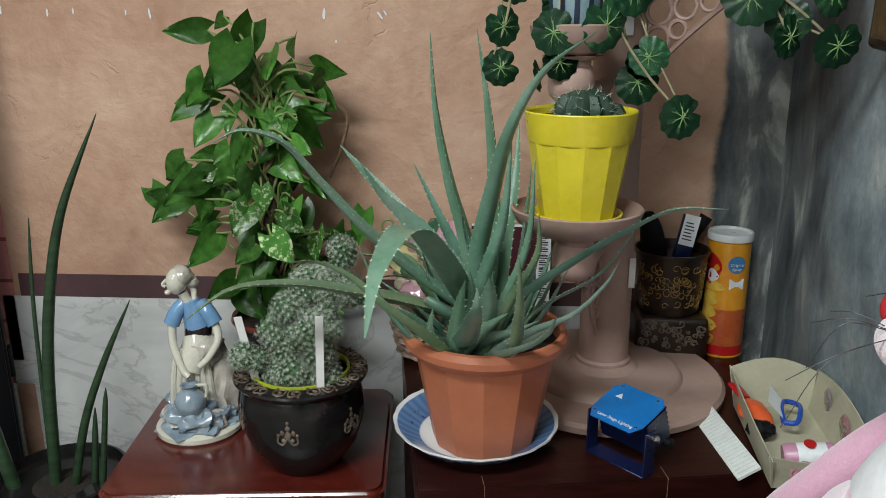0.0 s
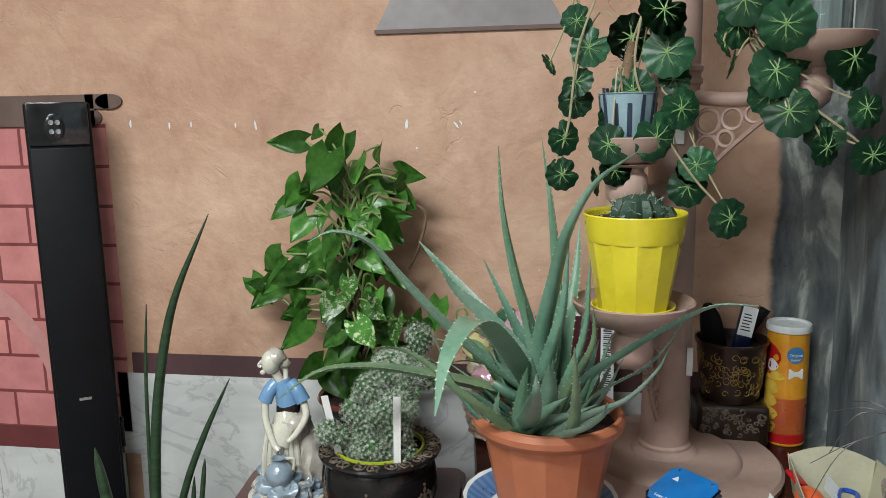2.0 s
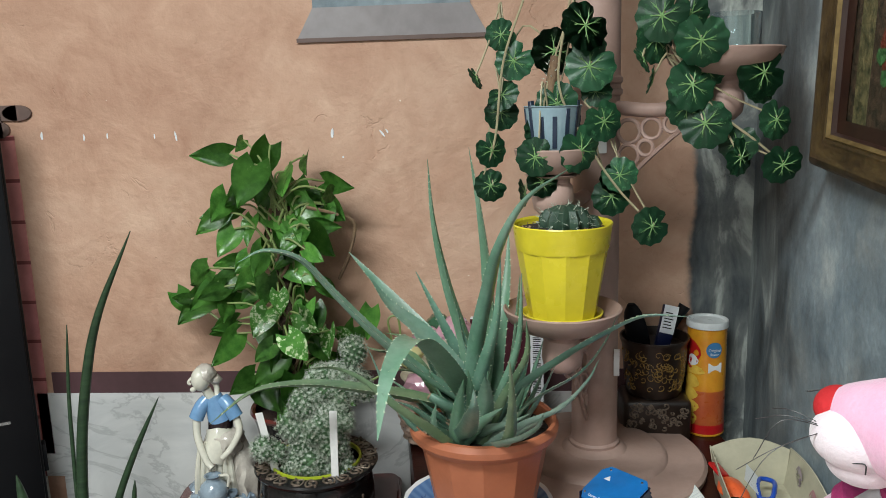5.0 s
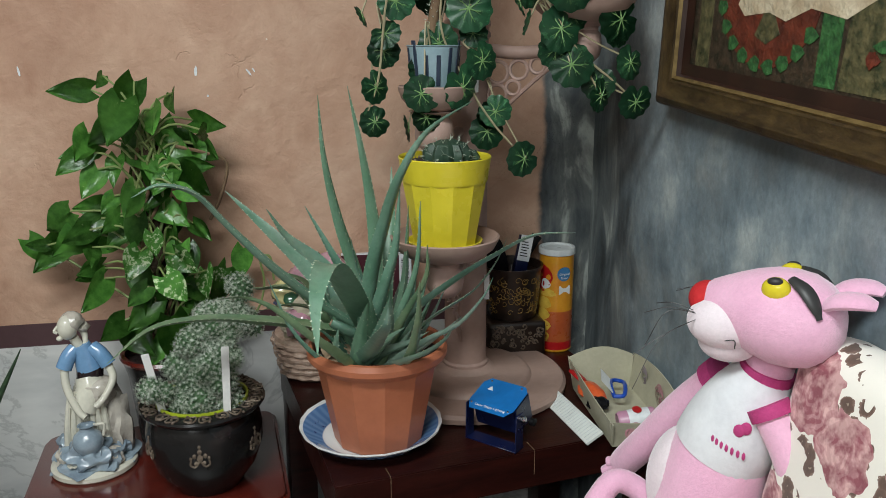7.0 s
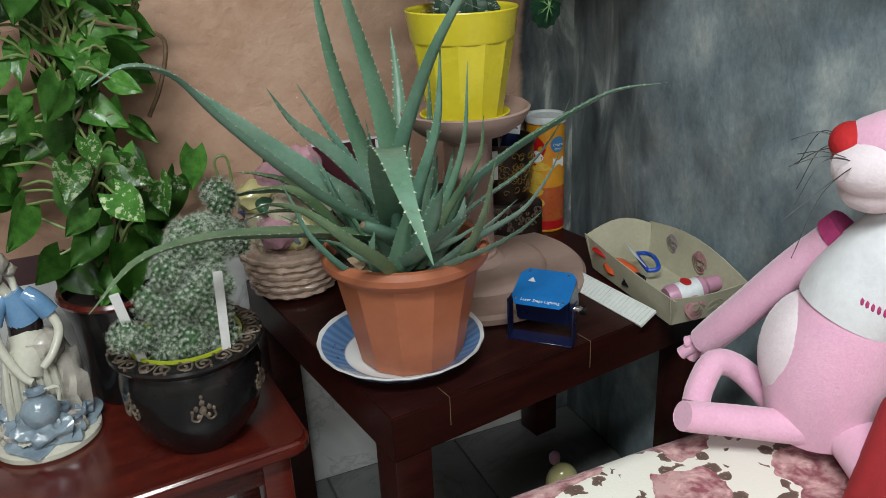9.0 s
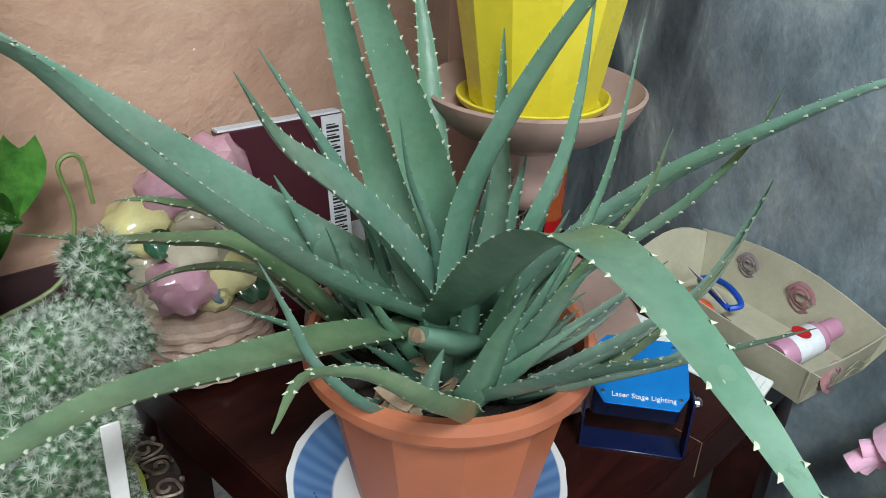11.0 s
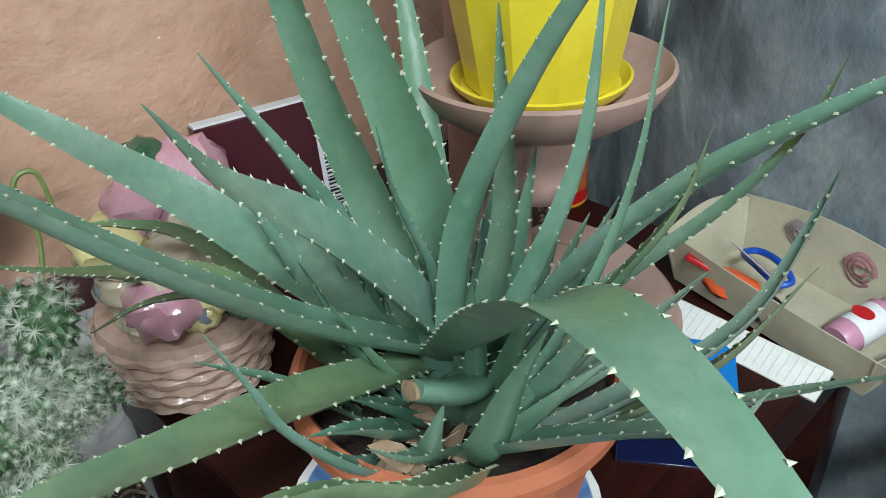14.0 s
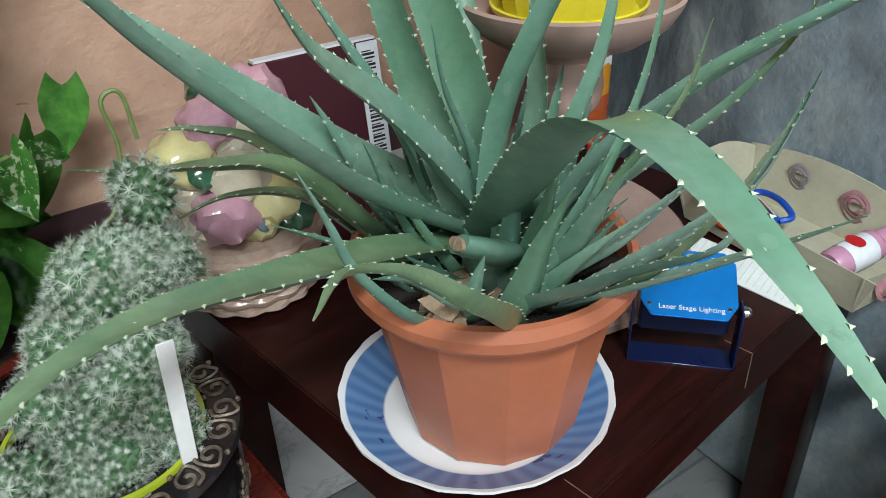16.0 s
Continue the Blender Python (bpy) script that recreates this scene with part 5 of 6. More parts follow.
spear([(-0.735, 1.43, 0.25), (-0.715, 1.43, 0.5), (-0.69, 1.432, 0.66), (-0.65, 1.432, 0.8), (-0.569, 1.432, 0.962)], 0.0105)
spear([(-0.7, 1.43, 0.25), (-0.66, 1.43, 0.4), (-0.61, 1.43, 0.52), (-0.548, 1.43, 0.64)], 0.0075)
spear([(-0.80, 1.41, 0.25), (-0.825, 1.41, 0.4), (-0.838, 1.41, 0.49)], 0.012)
spear([(-0.665, 1.44, 0.25), (-0.652, 1.44, 0.35), (-0.643, 1.44, 0.425)], 0.006)
spear([(-0.745, 1.44, 0.25), (-0.735, 1.445, 0.6), (-0.722, 1.45, 0.78)], 0.0035)
spear([(-0.64, 1.42, 0.25), (-0.615, 1.42, 0.42), (-0.607, 1.42, 0.475)], 0.005)

# tower loudspeaker
spk = thing("tower_speaker", (-0.916, 1.51, 0, 0, 0, 33), "slim black floor-standing tower loudspeaker", "loudspeaker")
part("cabinet", box(-0.06, -0.01, 0.02, 0.062, 0.08, 1.175, 0.006, 3), BLACKP, spk)
part("top_panel", box(-0.055, -0.016, 1.09, 0.057, -0.009, 1.176, 0.003), PIANO, spk, "glossy black control panel")
part("grille", box(-0.055, -0.015, 0.1, 0.057, -0.009, 1.086, 0.003), BLACKP, spk, "black cloth grille")
part("base", box(-0.09, -0.05, 0, 0.09, 0.13, 0.02, 0.005), PIANO, spk)
part("control_pad", lathe([(0, 0), (0.02, 0), (0.022, 0.0012), (0.02, 0.0026), (0, 0.003)], 28), PIANO, spk, "oval glossy control pad", m=pose(-0.006, -0.016, 1.127, 90) @ Matrix.Diagonal((0.85, 1.25, 1, 1)))
for k in range(4):
    part("button", lathe([(0, 0), (0.005, 0), (0.005, 0.002), (0, 0.003)], 12), CHROME, spk, m=pose(-0.012 + 0.012 * (k % 2), -0.0188, 1.118 + 0.018 * (k // 2), 90))
part("badge", box(-0.012, -0.0165, 0.555, 0.012, -0.0148, 0.561), CHROME, spk, "small silver badge bar")
part("side_clip", box(0.061, 0.0, 0.43, 0.07, 0.03, 0.49, 0.002), BLACKP, spk)


# ---- low table: figurine and cactus bowl ----
FG = (-0.452, 1.455, 0.385)
fg = bmesh.new()
# material slots: ivory, grey-blue, sky blue, dark, flesh, stone
lathe([(0, 0), (0.074, 0), (0.078, 0.004), (0.078, 0.012), (0.074, 0.015), (0, 0.016)], 48, fg, 0)
ball((0, 0.0, 0.015), (0.071, 0.069, 0.02), fg, 1, 4, rough=0.4)
for k in range(9):
    a = 0.7 * k - 2.8
    ball((0.05 * math.cos(a), 0.045 * math.sin(a), 0.028 + 0.008 * (k % 3)), (0.018, 0.017, 0.02), fg, 1 if k % 3 else 5, 3, rough=0.45)
tube([(0.035, 0.015, 0.012), (0.04, 0.02, 0.06), (0.038, 0.02, 0.11), (0.03, 0.015, 0.155)], lambda s: 0.036 * (1 - 0.4 * s), 16, 16, fg, 5, 0.8)
ball((0.04, 0.012, 0.07), (0.034, 0.03, 0.07), fg, 5, 3, rough=0.3)
ball((0.022, 0.005, 0.15), (0.03, 0.03, 0.03), fg, 5, 3, rough=0.25)
tube([(-0.032, 0.015, 0.02), (-0.03, 0.015, 0.07), (-0.012, 0.012, 0.135), (0.0, 0.012, 0.17)], lambda s: 0.024 * (1 - 0.15 * s), 18, 16, fg, 0, 0.9)
tube([(-0.008, -0.005, 0.12), (0.006, 0.004, 0.155), (0.004, 0.012, 0.178)], lambda s: 0.029 - 0.004 * s, 16, 10, fg, 0)
tube([(0.006, 0.012, 0.172), (0.008, 0.014, 0.2)], lambda s: 0.024, 16, 6, fg, 3)
tube([(0.008, 0.014, 0.196), (0.002, 0.012, 0.225), (-0.004, 0.01, 0.245)], lambda s: 0.025 - 0.008 * s, 16, 8, fg, 2)
for x0, x1 in ((-0.022, -0.034), (0.028, 0.043)):
    tube([(x0 * 0.6, 0.008, 0.238), (x0 * 1.1, 0.0, 0.226), (x1, -0.004, 0.205)], lambda s: 0.0135 + 0.001 * s, 12, 8, fg, 2)
tube([(-0.033, -0.004, 0.21), (-0.03, -0.018, 0.17), (-0.012, -0.034, 0.13), (0.0, -0.04, 0.118)], lambda s: 0.0078 - 0.002 * s, 10, 12, fg, 0)
tube([(0.042, -0.003, 0.208), (0.05, -0.015, 0.18), (0.034, -0.028, 0.15), (0.018, -0.035, 0.135)], lambda s: 0.0078 - 0.002 * s, 10, 12, fg, 0)
tube([(-0.005, 0.008, 0.24), (-0.013, 0.004, 0.262)], 0.009, 10, 5, fg, 0)
ball((-0.02, 0.0, 0.283), (0.018, 0.02, 0.024), fg, 0, 3)
ball((-0.014, 0.006, 0.291), (0.021, 0.022, 0.02), fg, 5, 3, rough=0.2)
ball((0.004, 0.014, 0.276), (0.011, 0.011, 0.012), fg, 5, 2, rough=0.3)
tube([(-0.034, -0.008, 0.289), (-0.0405, -0.012, 0.281), (-0.036, -0.011, 0.277)], 0.003, 6, 5, fg, 0)
ball((-0.033, -0.01, 0.266), (0.006, 0.007, 0.005), fg, 0, 2)
tube([(-0.002, 0.014, 0.283), (0.005, 0.014, 0.262), (0.006, 0.006, 0.24)], lambda s: 0.008 - 0.004 * s, 10, 8, fg, 0)
jug = lathe([(0, 0), (0.016, 0), (0.026, 0.014), (0.028, 0.024), (0.023, 0.038), (0.013, 0.046), (0.012, 0.052), (0.016, 0.056), (0.013, 0.056), (0.009, 0.05), (0, 0.048)], 28)
add(fg, jug, 1, pose(0.0, -0.045, 0.05, 0, 0, 0))
tube([(0.012, -0.045, 0.104), (0.03, -0.045, 0.104), (0.028, -0.045, 0.082)], 0.003, 8, 10, fg, 0)
ball((0.0, -0.035, 0.035), (0.05, 0.032, 0.034), fg, 1, 4, rough=0.5)
for k in range(7):
    tube([(-0.028 + 0.009 * k, -0.012, 0.16), (-0.036 + 0.011 * k, -0.018, 0.1), (-0.04 + 0.012 * k, -0.014, 0.05)], lambda q: 0.004 + 0.004 * q, 8, 8, fg, 0)
for k in range(6):
    a = k * 1.05
    ball((-0.028 + 0.007 * math.cos(a), -0.05 + 0.007 * math.sin(a), 0.03), (0.006, 0.006, 0.003), fg, 0, 1)
solid("figurine", fg, [PORC, PORCB, PORCS, PORCK, PORCF, PORCW], (*FG, 0, 0, 4), "glazed porcelain figurine in ivory and blue beside a jug", "figurine")

BW = (-0.232, 1.355, 0.385)
bowl = thing("cactus_bowl", BW, "round black glazed bowl with silvery relief ornaments", "planter")
part("shell", lathe([(0, 0), (0.058, 0), (0.062, 0.006), (0.09, 0.045), (0.102, 0.085), (0.103, 0.115), (0.098, 0.14), (0.094, 0.148), (0.097, 0.154), (0.108, 0.158), (0.111, 0.163), (0.109, 0.167), (0.102, 0.168), (0.083, 0.168), (0.08, 0.165), (0.08, 0.145), (0.0, 0.142)], 64), BLACKG, bowl)
part("liner_rim", lathe([(0.077, 0.163), (0.081, 0.163), (0.081, 0.171), (0.077, 0.171), (0.077, 0.163)], 56), LIMEP, bowl, "lime green inner pot rim")
part("soil", lathe([(0, 0.152), (0.078, 0.148)], 32), SOIL, bowl)
scroll = bmesh.new()
tube([(0.010 * math.cos(a) * (1 - a / 9), 0.010 * math.sin(a) * (1 - a / 9), 0) for a in (k * 0.7 for k in range(10))], 0.0017, 5, 22, scroll)
tube([(0.010, 0, 0), (0.012, -0.008, 0), (0.004, -0.011, 0), (-0.008, -0.009, 0), (-0.011, 0, 0)], 0.0016, 5, 12, scroll)
ball((0.013, 0.006, 0), 0.0028, scroll, 0, 1)
scroll_me = mesh_of("scroll", scroll, ORNAM)
for k in range(22):
    a = 2 * math.pi * k / 22
    o = new("scroll", scroll_me)
    o.parent = bowl
    o.matrix_local = pose(0.0955 * math.cos(a), 0.0955 * math.sin(a), 0.1685, 0, 0, math.degrees(a) + (0 if k % 2 else 180))
for k in range(6):
    a = radians(-152 + 62 * k)
    o = bmesh.new()
    for u, v, r in ((0, 0, 0.006), (0, 0.012, 0.0045), (0, 0.021, 0.003), (0.009, 0.004, 0.004), (-0.009, 0.004, 0.004), (0.015, 0.0, 0.003), (-0.015, 0.0, 0.003), (0.007, -0.009, 0.0035), (-0.007, -0.009, 0.0035)):
        ball((u, 0, v), (r, 0.0025, r * 1.3), o, 0, 1)
    for s in (-1, 1):
        tube([(0, 0, -0.004), (s * 0.008, 0, -0.016), (s * 0.016, 0, -0.012), (s * 0.015, 0, -0.004)], 0.0018, 5, 8, o)
    part("ornament", o, ORNAM, bowl, m=pose(0.1025 * math.cos(a), 0.1025 * math.sin(a), 0.1, 0, 0, math.degrees(a) + 90))


def fuzzy_cactus(name, place, lumps, label):
    """Clustered cactus: rounded lumps set with tubercles, each tipped with a star of white spines."""
    rnd = random.Random(21)
    t = thing(name, place, label, "cactus")
    heads = []
    for c, s in lumps:
        s = tuple(v * 0.86 for v in s)
        heads.append((c, s))
        for k in range(5 if s[0] > 0.02 else 2):
            d = Vector((rnd.uniform(-1, 1), rnd.uniform(-1, 0.6), rnd.uniform(-0.7, 1))).normalized()
            q = rnd.uniform(0.36, 0.5)
            heads.append((tuple(c[i] + d[i] * s[i] * 0.86 for i in range(3)), tuple(v * q for v in s)))
    for c, s in heads:
        b = bmesh.new()
        ball(c, tuple(v * 0.93 for v in s), b, 0, 3, rough=0.08)
        area = (s[0] * s[1] + s[1] * s[2] + s[0] * s[2]) / 3
        n = max(26, min(230, int(area / 0.0000046)))
        for k in range(n):
            z = 1 - 1.95 * (k + 0.5) / n
            a = k * 2.399963
            q = math.sqrt(max(0, 1 - z * z))
            d = Vector((math.cos(a) * q, math.sin(a) * q, z))
            p = Vector(c) + Vector((d.x * s[0], d.y * s[1], d.z * s[2])) * 0.93
            nn = Vector((d.x / s[0], d.y / s[1], d.z / s[2])).normalized()
            e1 = nn.orthogonal().normalized()
            e2 = nn.cross(e1)
            base = [b.verts.new(p - nn * 0.001 + (e1 * math.cos(g) + e2 * math.sin(g)) * 0.0042) for g in (0, 1.26, 2.51, 3.77, 5.03)]
            tip = p + nn * 0.0065
            tv = b.verts.new(tip)
            for i in range(5):
                b.faces.new((base[i], base[(i + 1) % 5], tv))
            white = rnd.uniform(0.75, 1.2) * (1.3 if noise.noise(p * 60) > 0.0 else 0.7)
            for i in range(24):
                g = 6.283 * i / 24 + rnd.uniform(-0.15, 0.15)
                v = (nn * (rnd.uniform(0.15, 0.5) if i % 4 else rnd.uniform(0.8, 1.6)) + (e1 * math.cos(g) + e2 * math.sin(g))).normalized()
                sd = v.cross(nn).normalized() * 0.00026
                f = b.faces.new((b.verts.new(tip + sd), b.verts.new(tip - sd), b.verts.new(tip + v * 0.0064 * white)))
                f.material_index = 1
        part("lobe", b, [CACTUS, SPINE], t)
    return t


fuzzy_cactus("clustered_cactus", (-0.238, 1.35, 0.53), [
    ((0.086, 0.000, 0.224), (0.021, 0.021, 0.027)), ((0.058, -0.003, 0.170), (0.036, 0.034, 0.040)), ((0.031, -0.012, 0.172), (0.030, 0.030, 0.036)),
    ((0.083, 0.002, 0.168), (0.026, 0.026, 0.030)), ((0.103, 0.012, 0.146), (0.014, 0.014, 0.015)), ((0.012, -0.005, 0.118), (0.034, 0.034, 0.038)),
    ((0.045, -0.012, 0.115), (0.034, 0.032, 0.036)), ((-0.002, -0.005, 0.052), (0.043, 0.040, 0.042)), ((0.033, -0.012, 0.055), (0.038, 0.036, 0.040)),
    ((0.010, -0.038, 0.036), (0.028, 0.026, 0.027)), ((0.048, -0.036, 0.070), (0.026, 0.025, 0.027)), ((-0.017, -0.032, 0.032), (0.026, 0.025, 0.026)),
    ((-0.024, -0.015, 0.092), (0.025, 0.025, 0.027)), ((0.056, -0.028, 0.026), (0.024, 0.024, 0.024)), ((-0.072, -0.050, 0.068), (0.020, 0.020, 0.020)),
    ((-0.052, -0.044, 0.058), (0.018, 0.018, 0.018)), ((0.023, -0.038, 0.095), (0.024, 0.023, 0.025)), ((-0.002, -0.030, 0.142), (0.022, 0.022, 0.024))], "clustered green cactus covered with white starry spines")
for x, y, z, rx, ry in ((-0.303, 1.305, 0.6, 6, -9), (-0.182, 1.283, 0.61, 3, 2)):
    solid("plant_label", box(-0.0065, -0.0008, -0.065, 0.0065, 0.0008, 0.065, 0.0005, 1), WHITEP, (x, y, z, rx, ry, 0), "blank white plastic plant label stuck in soil", "plant label", "plant labels")

# ---- the table's other things ----
# blue stage light on its bracket
BL, BR = Vector((0.224, 1.209, 0.5)), Vector((0.293, 1.137, 0.5))
ang = math.degrees(math.atan2(BR.y - BL.y, BR.x - BL.x))
lz = thing("stage_light", ((BL.x + BR.x) / 2, (BL.y + BR.y) / 2, 0.5, 0, 0, ang), "small blue metal stage light on a steel bracket", "stage light")
wd = (BR - BL).length
fr = box(-wd / 2, 0, 0, wd / 2, 0.03, 0.0022, 0.0006, 1)
for s in (-1, 1):
    box(s * wd / 2 - 0.0012, 0, 0, s * wd / 2 + 0.0012, 0.024, 0.068, 0.0006, 1, fr)
part("bracket", fr, NAVY, lz)
tilt = pose(0, 0.012, 0.058, 18)
hood = slab([(-0.044, -0.005), (-0.034, -0.022), (0.034, -0.022), (0.044, -0.005), (0.044, 0.045), (0.034, 0.058), (-0.034, 0.058), (-0.044, 0.045)], 0.0025, bevel=0.0008)
body = slab([(-0.043, 0.0), (0.043, 0.0), (0.043, 0.052), (-0.043, 0.052)], 0.055, bevel=0.003)
bd = part("body", body, NAVY, lz, m=tilt @ pose(0, 0, -0.038))
part("top_plate", hood, BLUE, bd, "bright blue metal top plate", m=pose(0, 0, 0.056))
for k in range(5):
    part("fin", box(-0.036, 0.052, 0.006 + 0.009 * k, 0.036, 0.06, 0.009 + 0.009 * k, 0.0008, 1), NAVY, bd)
for x, y in ((-0.036, -0.01), (0.036, -0.01), (-0.03, 0.05), (0.03, 0.05)):
    part("screw", lathe([(0, 0), (0.0022, 0), (0.0018, 0.0012), (0, 0.0014)], 12), CHROME, bd, m=pose(x, y, 0.0585))
words("lettering", "Laser Stage Lighting", 0.0075, pose(0.002, -0.012, 0.0588), PRINT, bd, 0.0002)
part("warning_mark", slab([(-0.006, -0.004), (0.006, -0.004), (0, 0.006)], 0.0004), PRINT, bd, m=pose(-0.022, 0.032, 0.0586))
part("warning_mark", slab([(-0.011, -0.005), (0.011, -0.005), (0.011, 0.004), (-0.011, 0.004)], 0.0005), CRISP, bd, "small yellow warning label", m=pose(-0.004, -0.0006, 0.047) @ UPRIGHT)
part("knob", lathe([(0, 0), (0.006, 0), (0.006, 0.006), (0.0035, 0.009), (0, 0.009)], 20), CHROME, lz, "chrome pivot knob", m=pose(wd / 2 + 0.001, 0.017, 0.058, 0, 90))
part("knob", lathe([(0, 0), (0.007, 0), (0.007, 0.008), (0, 0.009)], 20), BLACKP, lz, m=pose(wd / 2 + 0.001, 0.05, 0.04, 0, 90))

# snack can
can = thing("snack_can", (0.516, 1.596, 0.5), "tall cylindrical golden snack can with a plastic lid", "snack can")
part("tube", lathe([(0, 0.0), (0.0375, 0.0), (0.039, 0.002), (0.039, 0.004), (0.038, 0.006), (0.038, 0.226), (0.0, 0.226)], 48), CANY, can)
part("base_band", lathe([(0.0384, 0.005), (0.0386, 0.024)], 48), RED, can, "red lower band")
part("glow_band", lathe([(0.0383, 0.024), (0.0384, 0.095)], 48), CANO, can, "orange printed band")
part("lid", lathe([(0, 0.232), (0.034, 0.232), (0.0355, 0.236), (0.0395, 0.236), (0.0405, 0.233), (0.0405, 0.223), (0.039, 0.222)], 48), LIDP, can, "frosted plastic lid")


def on_can(name, outline, z, turn, material, lift=0.0, label=""):
    """A printed patch wrapped on the can."""
    b = bmesh.new()
    vs = []
    for x, y in outline:
        a = x / 0.0388
        vs.append(b.verts.new(((0.0388 + lift) * math.sin(a), -(0.0388 + lift) * math.cos(a), y)))
    c = b.verts.new((0, -(0.0388 + lift), sum(y for x, y in outline) / len(outline)))
    for i in range(len(vs)):
        b.faces.new((c, vs[i], vs[(i + 1) % len(vs)]))
    part(name, b, material, can, label, m=pose(0, 0, z, 0, 0, turn))


on_can("flavour_disc", disc_outline(0.016, 0.016), 0.182, 8, SKYB, 0.0002)
on_can("nutrition_label", [(-0.014, -0.01), (0.014, -0.01), (0.014, 0.01), (-0.014, 0.01)], 0.145, 12, PRINT, 0.0002)
on_can("emblem", disc_outline(0.02, 0.03, 20, 0.12, 1), 0.172, -62, RED, 0.0002, "red printed emblem")
on_can("emblem", disc_outline(0.012, 0.012, 16, 0.1, 2), 0.158, -55, PRINT, 0.0004)
on_can("logo_shape", disc_outline(0.02, 0.009, 16, 0.15, 3), 0.138, -48, CRISP, 0.0005, "yellow logo shape")
for k in range(4):
    on_can("crisp", disc_outline(0.017, 0.014, 16, 0.1, k), 0.036 + 0.026 * k, -62 + 4 * (k % 2), CRISP, 0.0003 + 0.0002 * k, "printed potato crisp")
for txt, dz in (("Original", 0.0), ("flavor", -0.0085)):
    words("lettering", txt, 0.0078, pose(0.0055, -0.0394, 0.182 + dz, 90, 0, 8), PRINT, can, 0.0001)

# gilt-patterned cup with black handles on a carved dark stand
cst = thing("carved_stand", (0.41, 1.58, 0.5), "dark carved wooden stand with scrolling relief", "carved stand")
cb = box(-0.066, -0.05, 0.0, 0.066, 0.05, 0.088, 0.012, 3)
part("block", cb, CHOC, cst)
rnd = random.Random(8)
for k in range(44):
    x, z = rnd.uniform(-0.058, 0.058), rnd.uniform(0.03, 0.08)
    s = rnd.uniform(0.004, 0.008)
    part("scroll", tube([(s * math.cos(a) * (1 - a / 8), 0, s * math.sin(a) * (1 - a / 8)) for a in (q * 0.9 for q in range(7))], 0.0017, 5, 10), ORNAM, cst, m=pose(x, -0.0505, z, 0, rnd.uniform(0, 360), 0))
cup = thing("patterned_cup", (0.41, 1.585, 0.588), "chocolate lacquer cup with antique gold scroll pattern", "cup")
part("shell", lathe([(0, 0), (0.05, 0), (0.054, 0.004), (0.058, 0.03), (0.064, 0.105), (0.068, 0.112), (0.068, 0.118), (0.064, 0.118), (0.061, 0.1), (0, 0.09)], 48), CHOC, cup)
for k in range(95):
    a = radians(rnd.uniform(-175, -5))
    z = rnd.uniform(0.02, 0.096)
    r = 0.0565 + (z - 0.02) / 0.085 * 0.0068
    s = rnd.uniform(0.005, 0.009)
    part("gold_scroll", tube([(s * math.cos(q) * (1 - q / 8), 0, s * math.sin(q) * (1 - q / 8)) for q in (j * 0.9 for j in range(7))], 0.002, 5, 10, flat=0.4), GOLD, cup, m=pose(r * math.cos(a), r * math.sin(a), z, 0, 0, math.degrees(a) + 90) @ pose(0, 0, 0, 0, rnd.uniform(0, 360), 0))
hb = thing("black_brush", (0.385, 1.59, 0.665, 8, -14, 10), "black plastic hairbrush standing in the cup", "hairbrush")
part("head", tube([(0, 0, 0.0), (0, 0, 0.04), (0, 0, 0.09), (0, 0, 0.115)], lambda s: 0.006 + 0.017 * math.sin(math.pi * min(1, 0.25 + s * 0.72)), 14, 18, flat=0.55), BLACKP, hb)
hd = thing("kitchen_tool", (0.428, 1.605, 0.67, -6, 26, 0), "black plastic-handled tool resting in the cup", "tool")
part("grip", tube([(0, 0, 0), (0, 0, 0.05), (0.004, 0, 0.1)], lambda s: 0.013 - 0.004 * math.sin(s * 3), 12, 12), BLACKP, hd)
tg = thing("price_tag_box", (0.418, 1.57, 0.67, -8, 14, 4), "slim dark box with a white printed label in the cup", "box")
part("carton", box(-0.014, -0.008, 0, 0.014, 0.008, 0.1, 0.0015), NAVY, tg)
part("label", box(-0.0142, -0.0092, 0.045, 0.0142, -0.0081, 0.101), PRINT, tg, "white printed label")
for k in range(6):
    part("print_bar", box(-0.01, -0.0097, 0.055 + 0.006 * k, 0.008 - 0.002 * (k % 3), -0.0092, 0.0572 + 0.006 * k), INK, tg)

# open gift box with small things in it
GB = thing("gift_box", (0.526, 1.24, 0.505, 0, 0, -4), "open cream card gift box printed with dusty roses", "gift box")


def panel(a, b, h0, h1, flare, thick=0.002, rise=0.0):
    """An upright card panel from a to b whose top leans outwards."""
    a, b = Vector((*a, 0)), Vector((*b, 0))
    n = Vector((b.y - a.y, a.x - b.x, 0)).normalized()
    m = bmesh.new()
    cols = []
    for k in range(9):
        s = k / 8
        p = a.lerp(b, s)
        h = h0 + (h1 - h0) * s + rise * math.sin(math.pi * s)
        q = p + n * flare + Vector((0, 0, h)) + (b - a) * (s - 0.5) * 0.16
        cols.append([m.verts.new(v) for v in (p, q, q - n * thick, p - n * thick)])
    for p, q in zip(cols, cols[1:]):
        for i in range(4):
            m.faces.new((p[i], p[(i + 1) % 4], q[(i + 1) % 4], q[i]))
    m.faces.new(cols[0])
    m.faces.new(cols[-1])
    return m


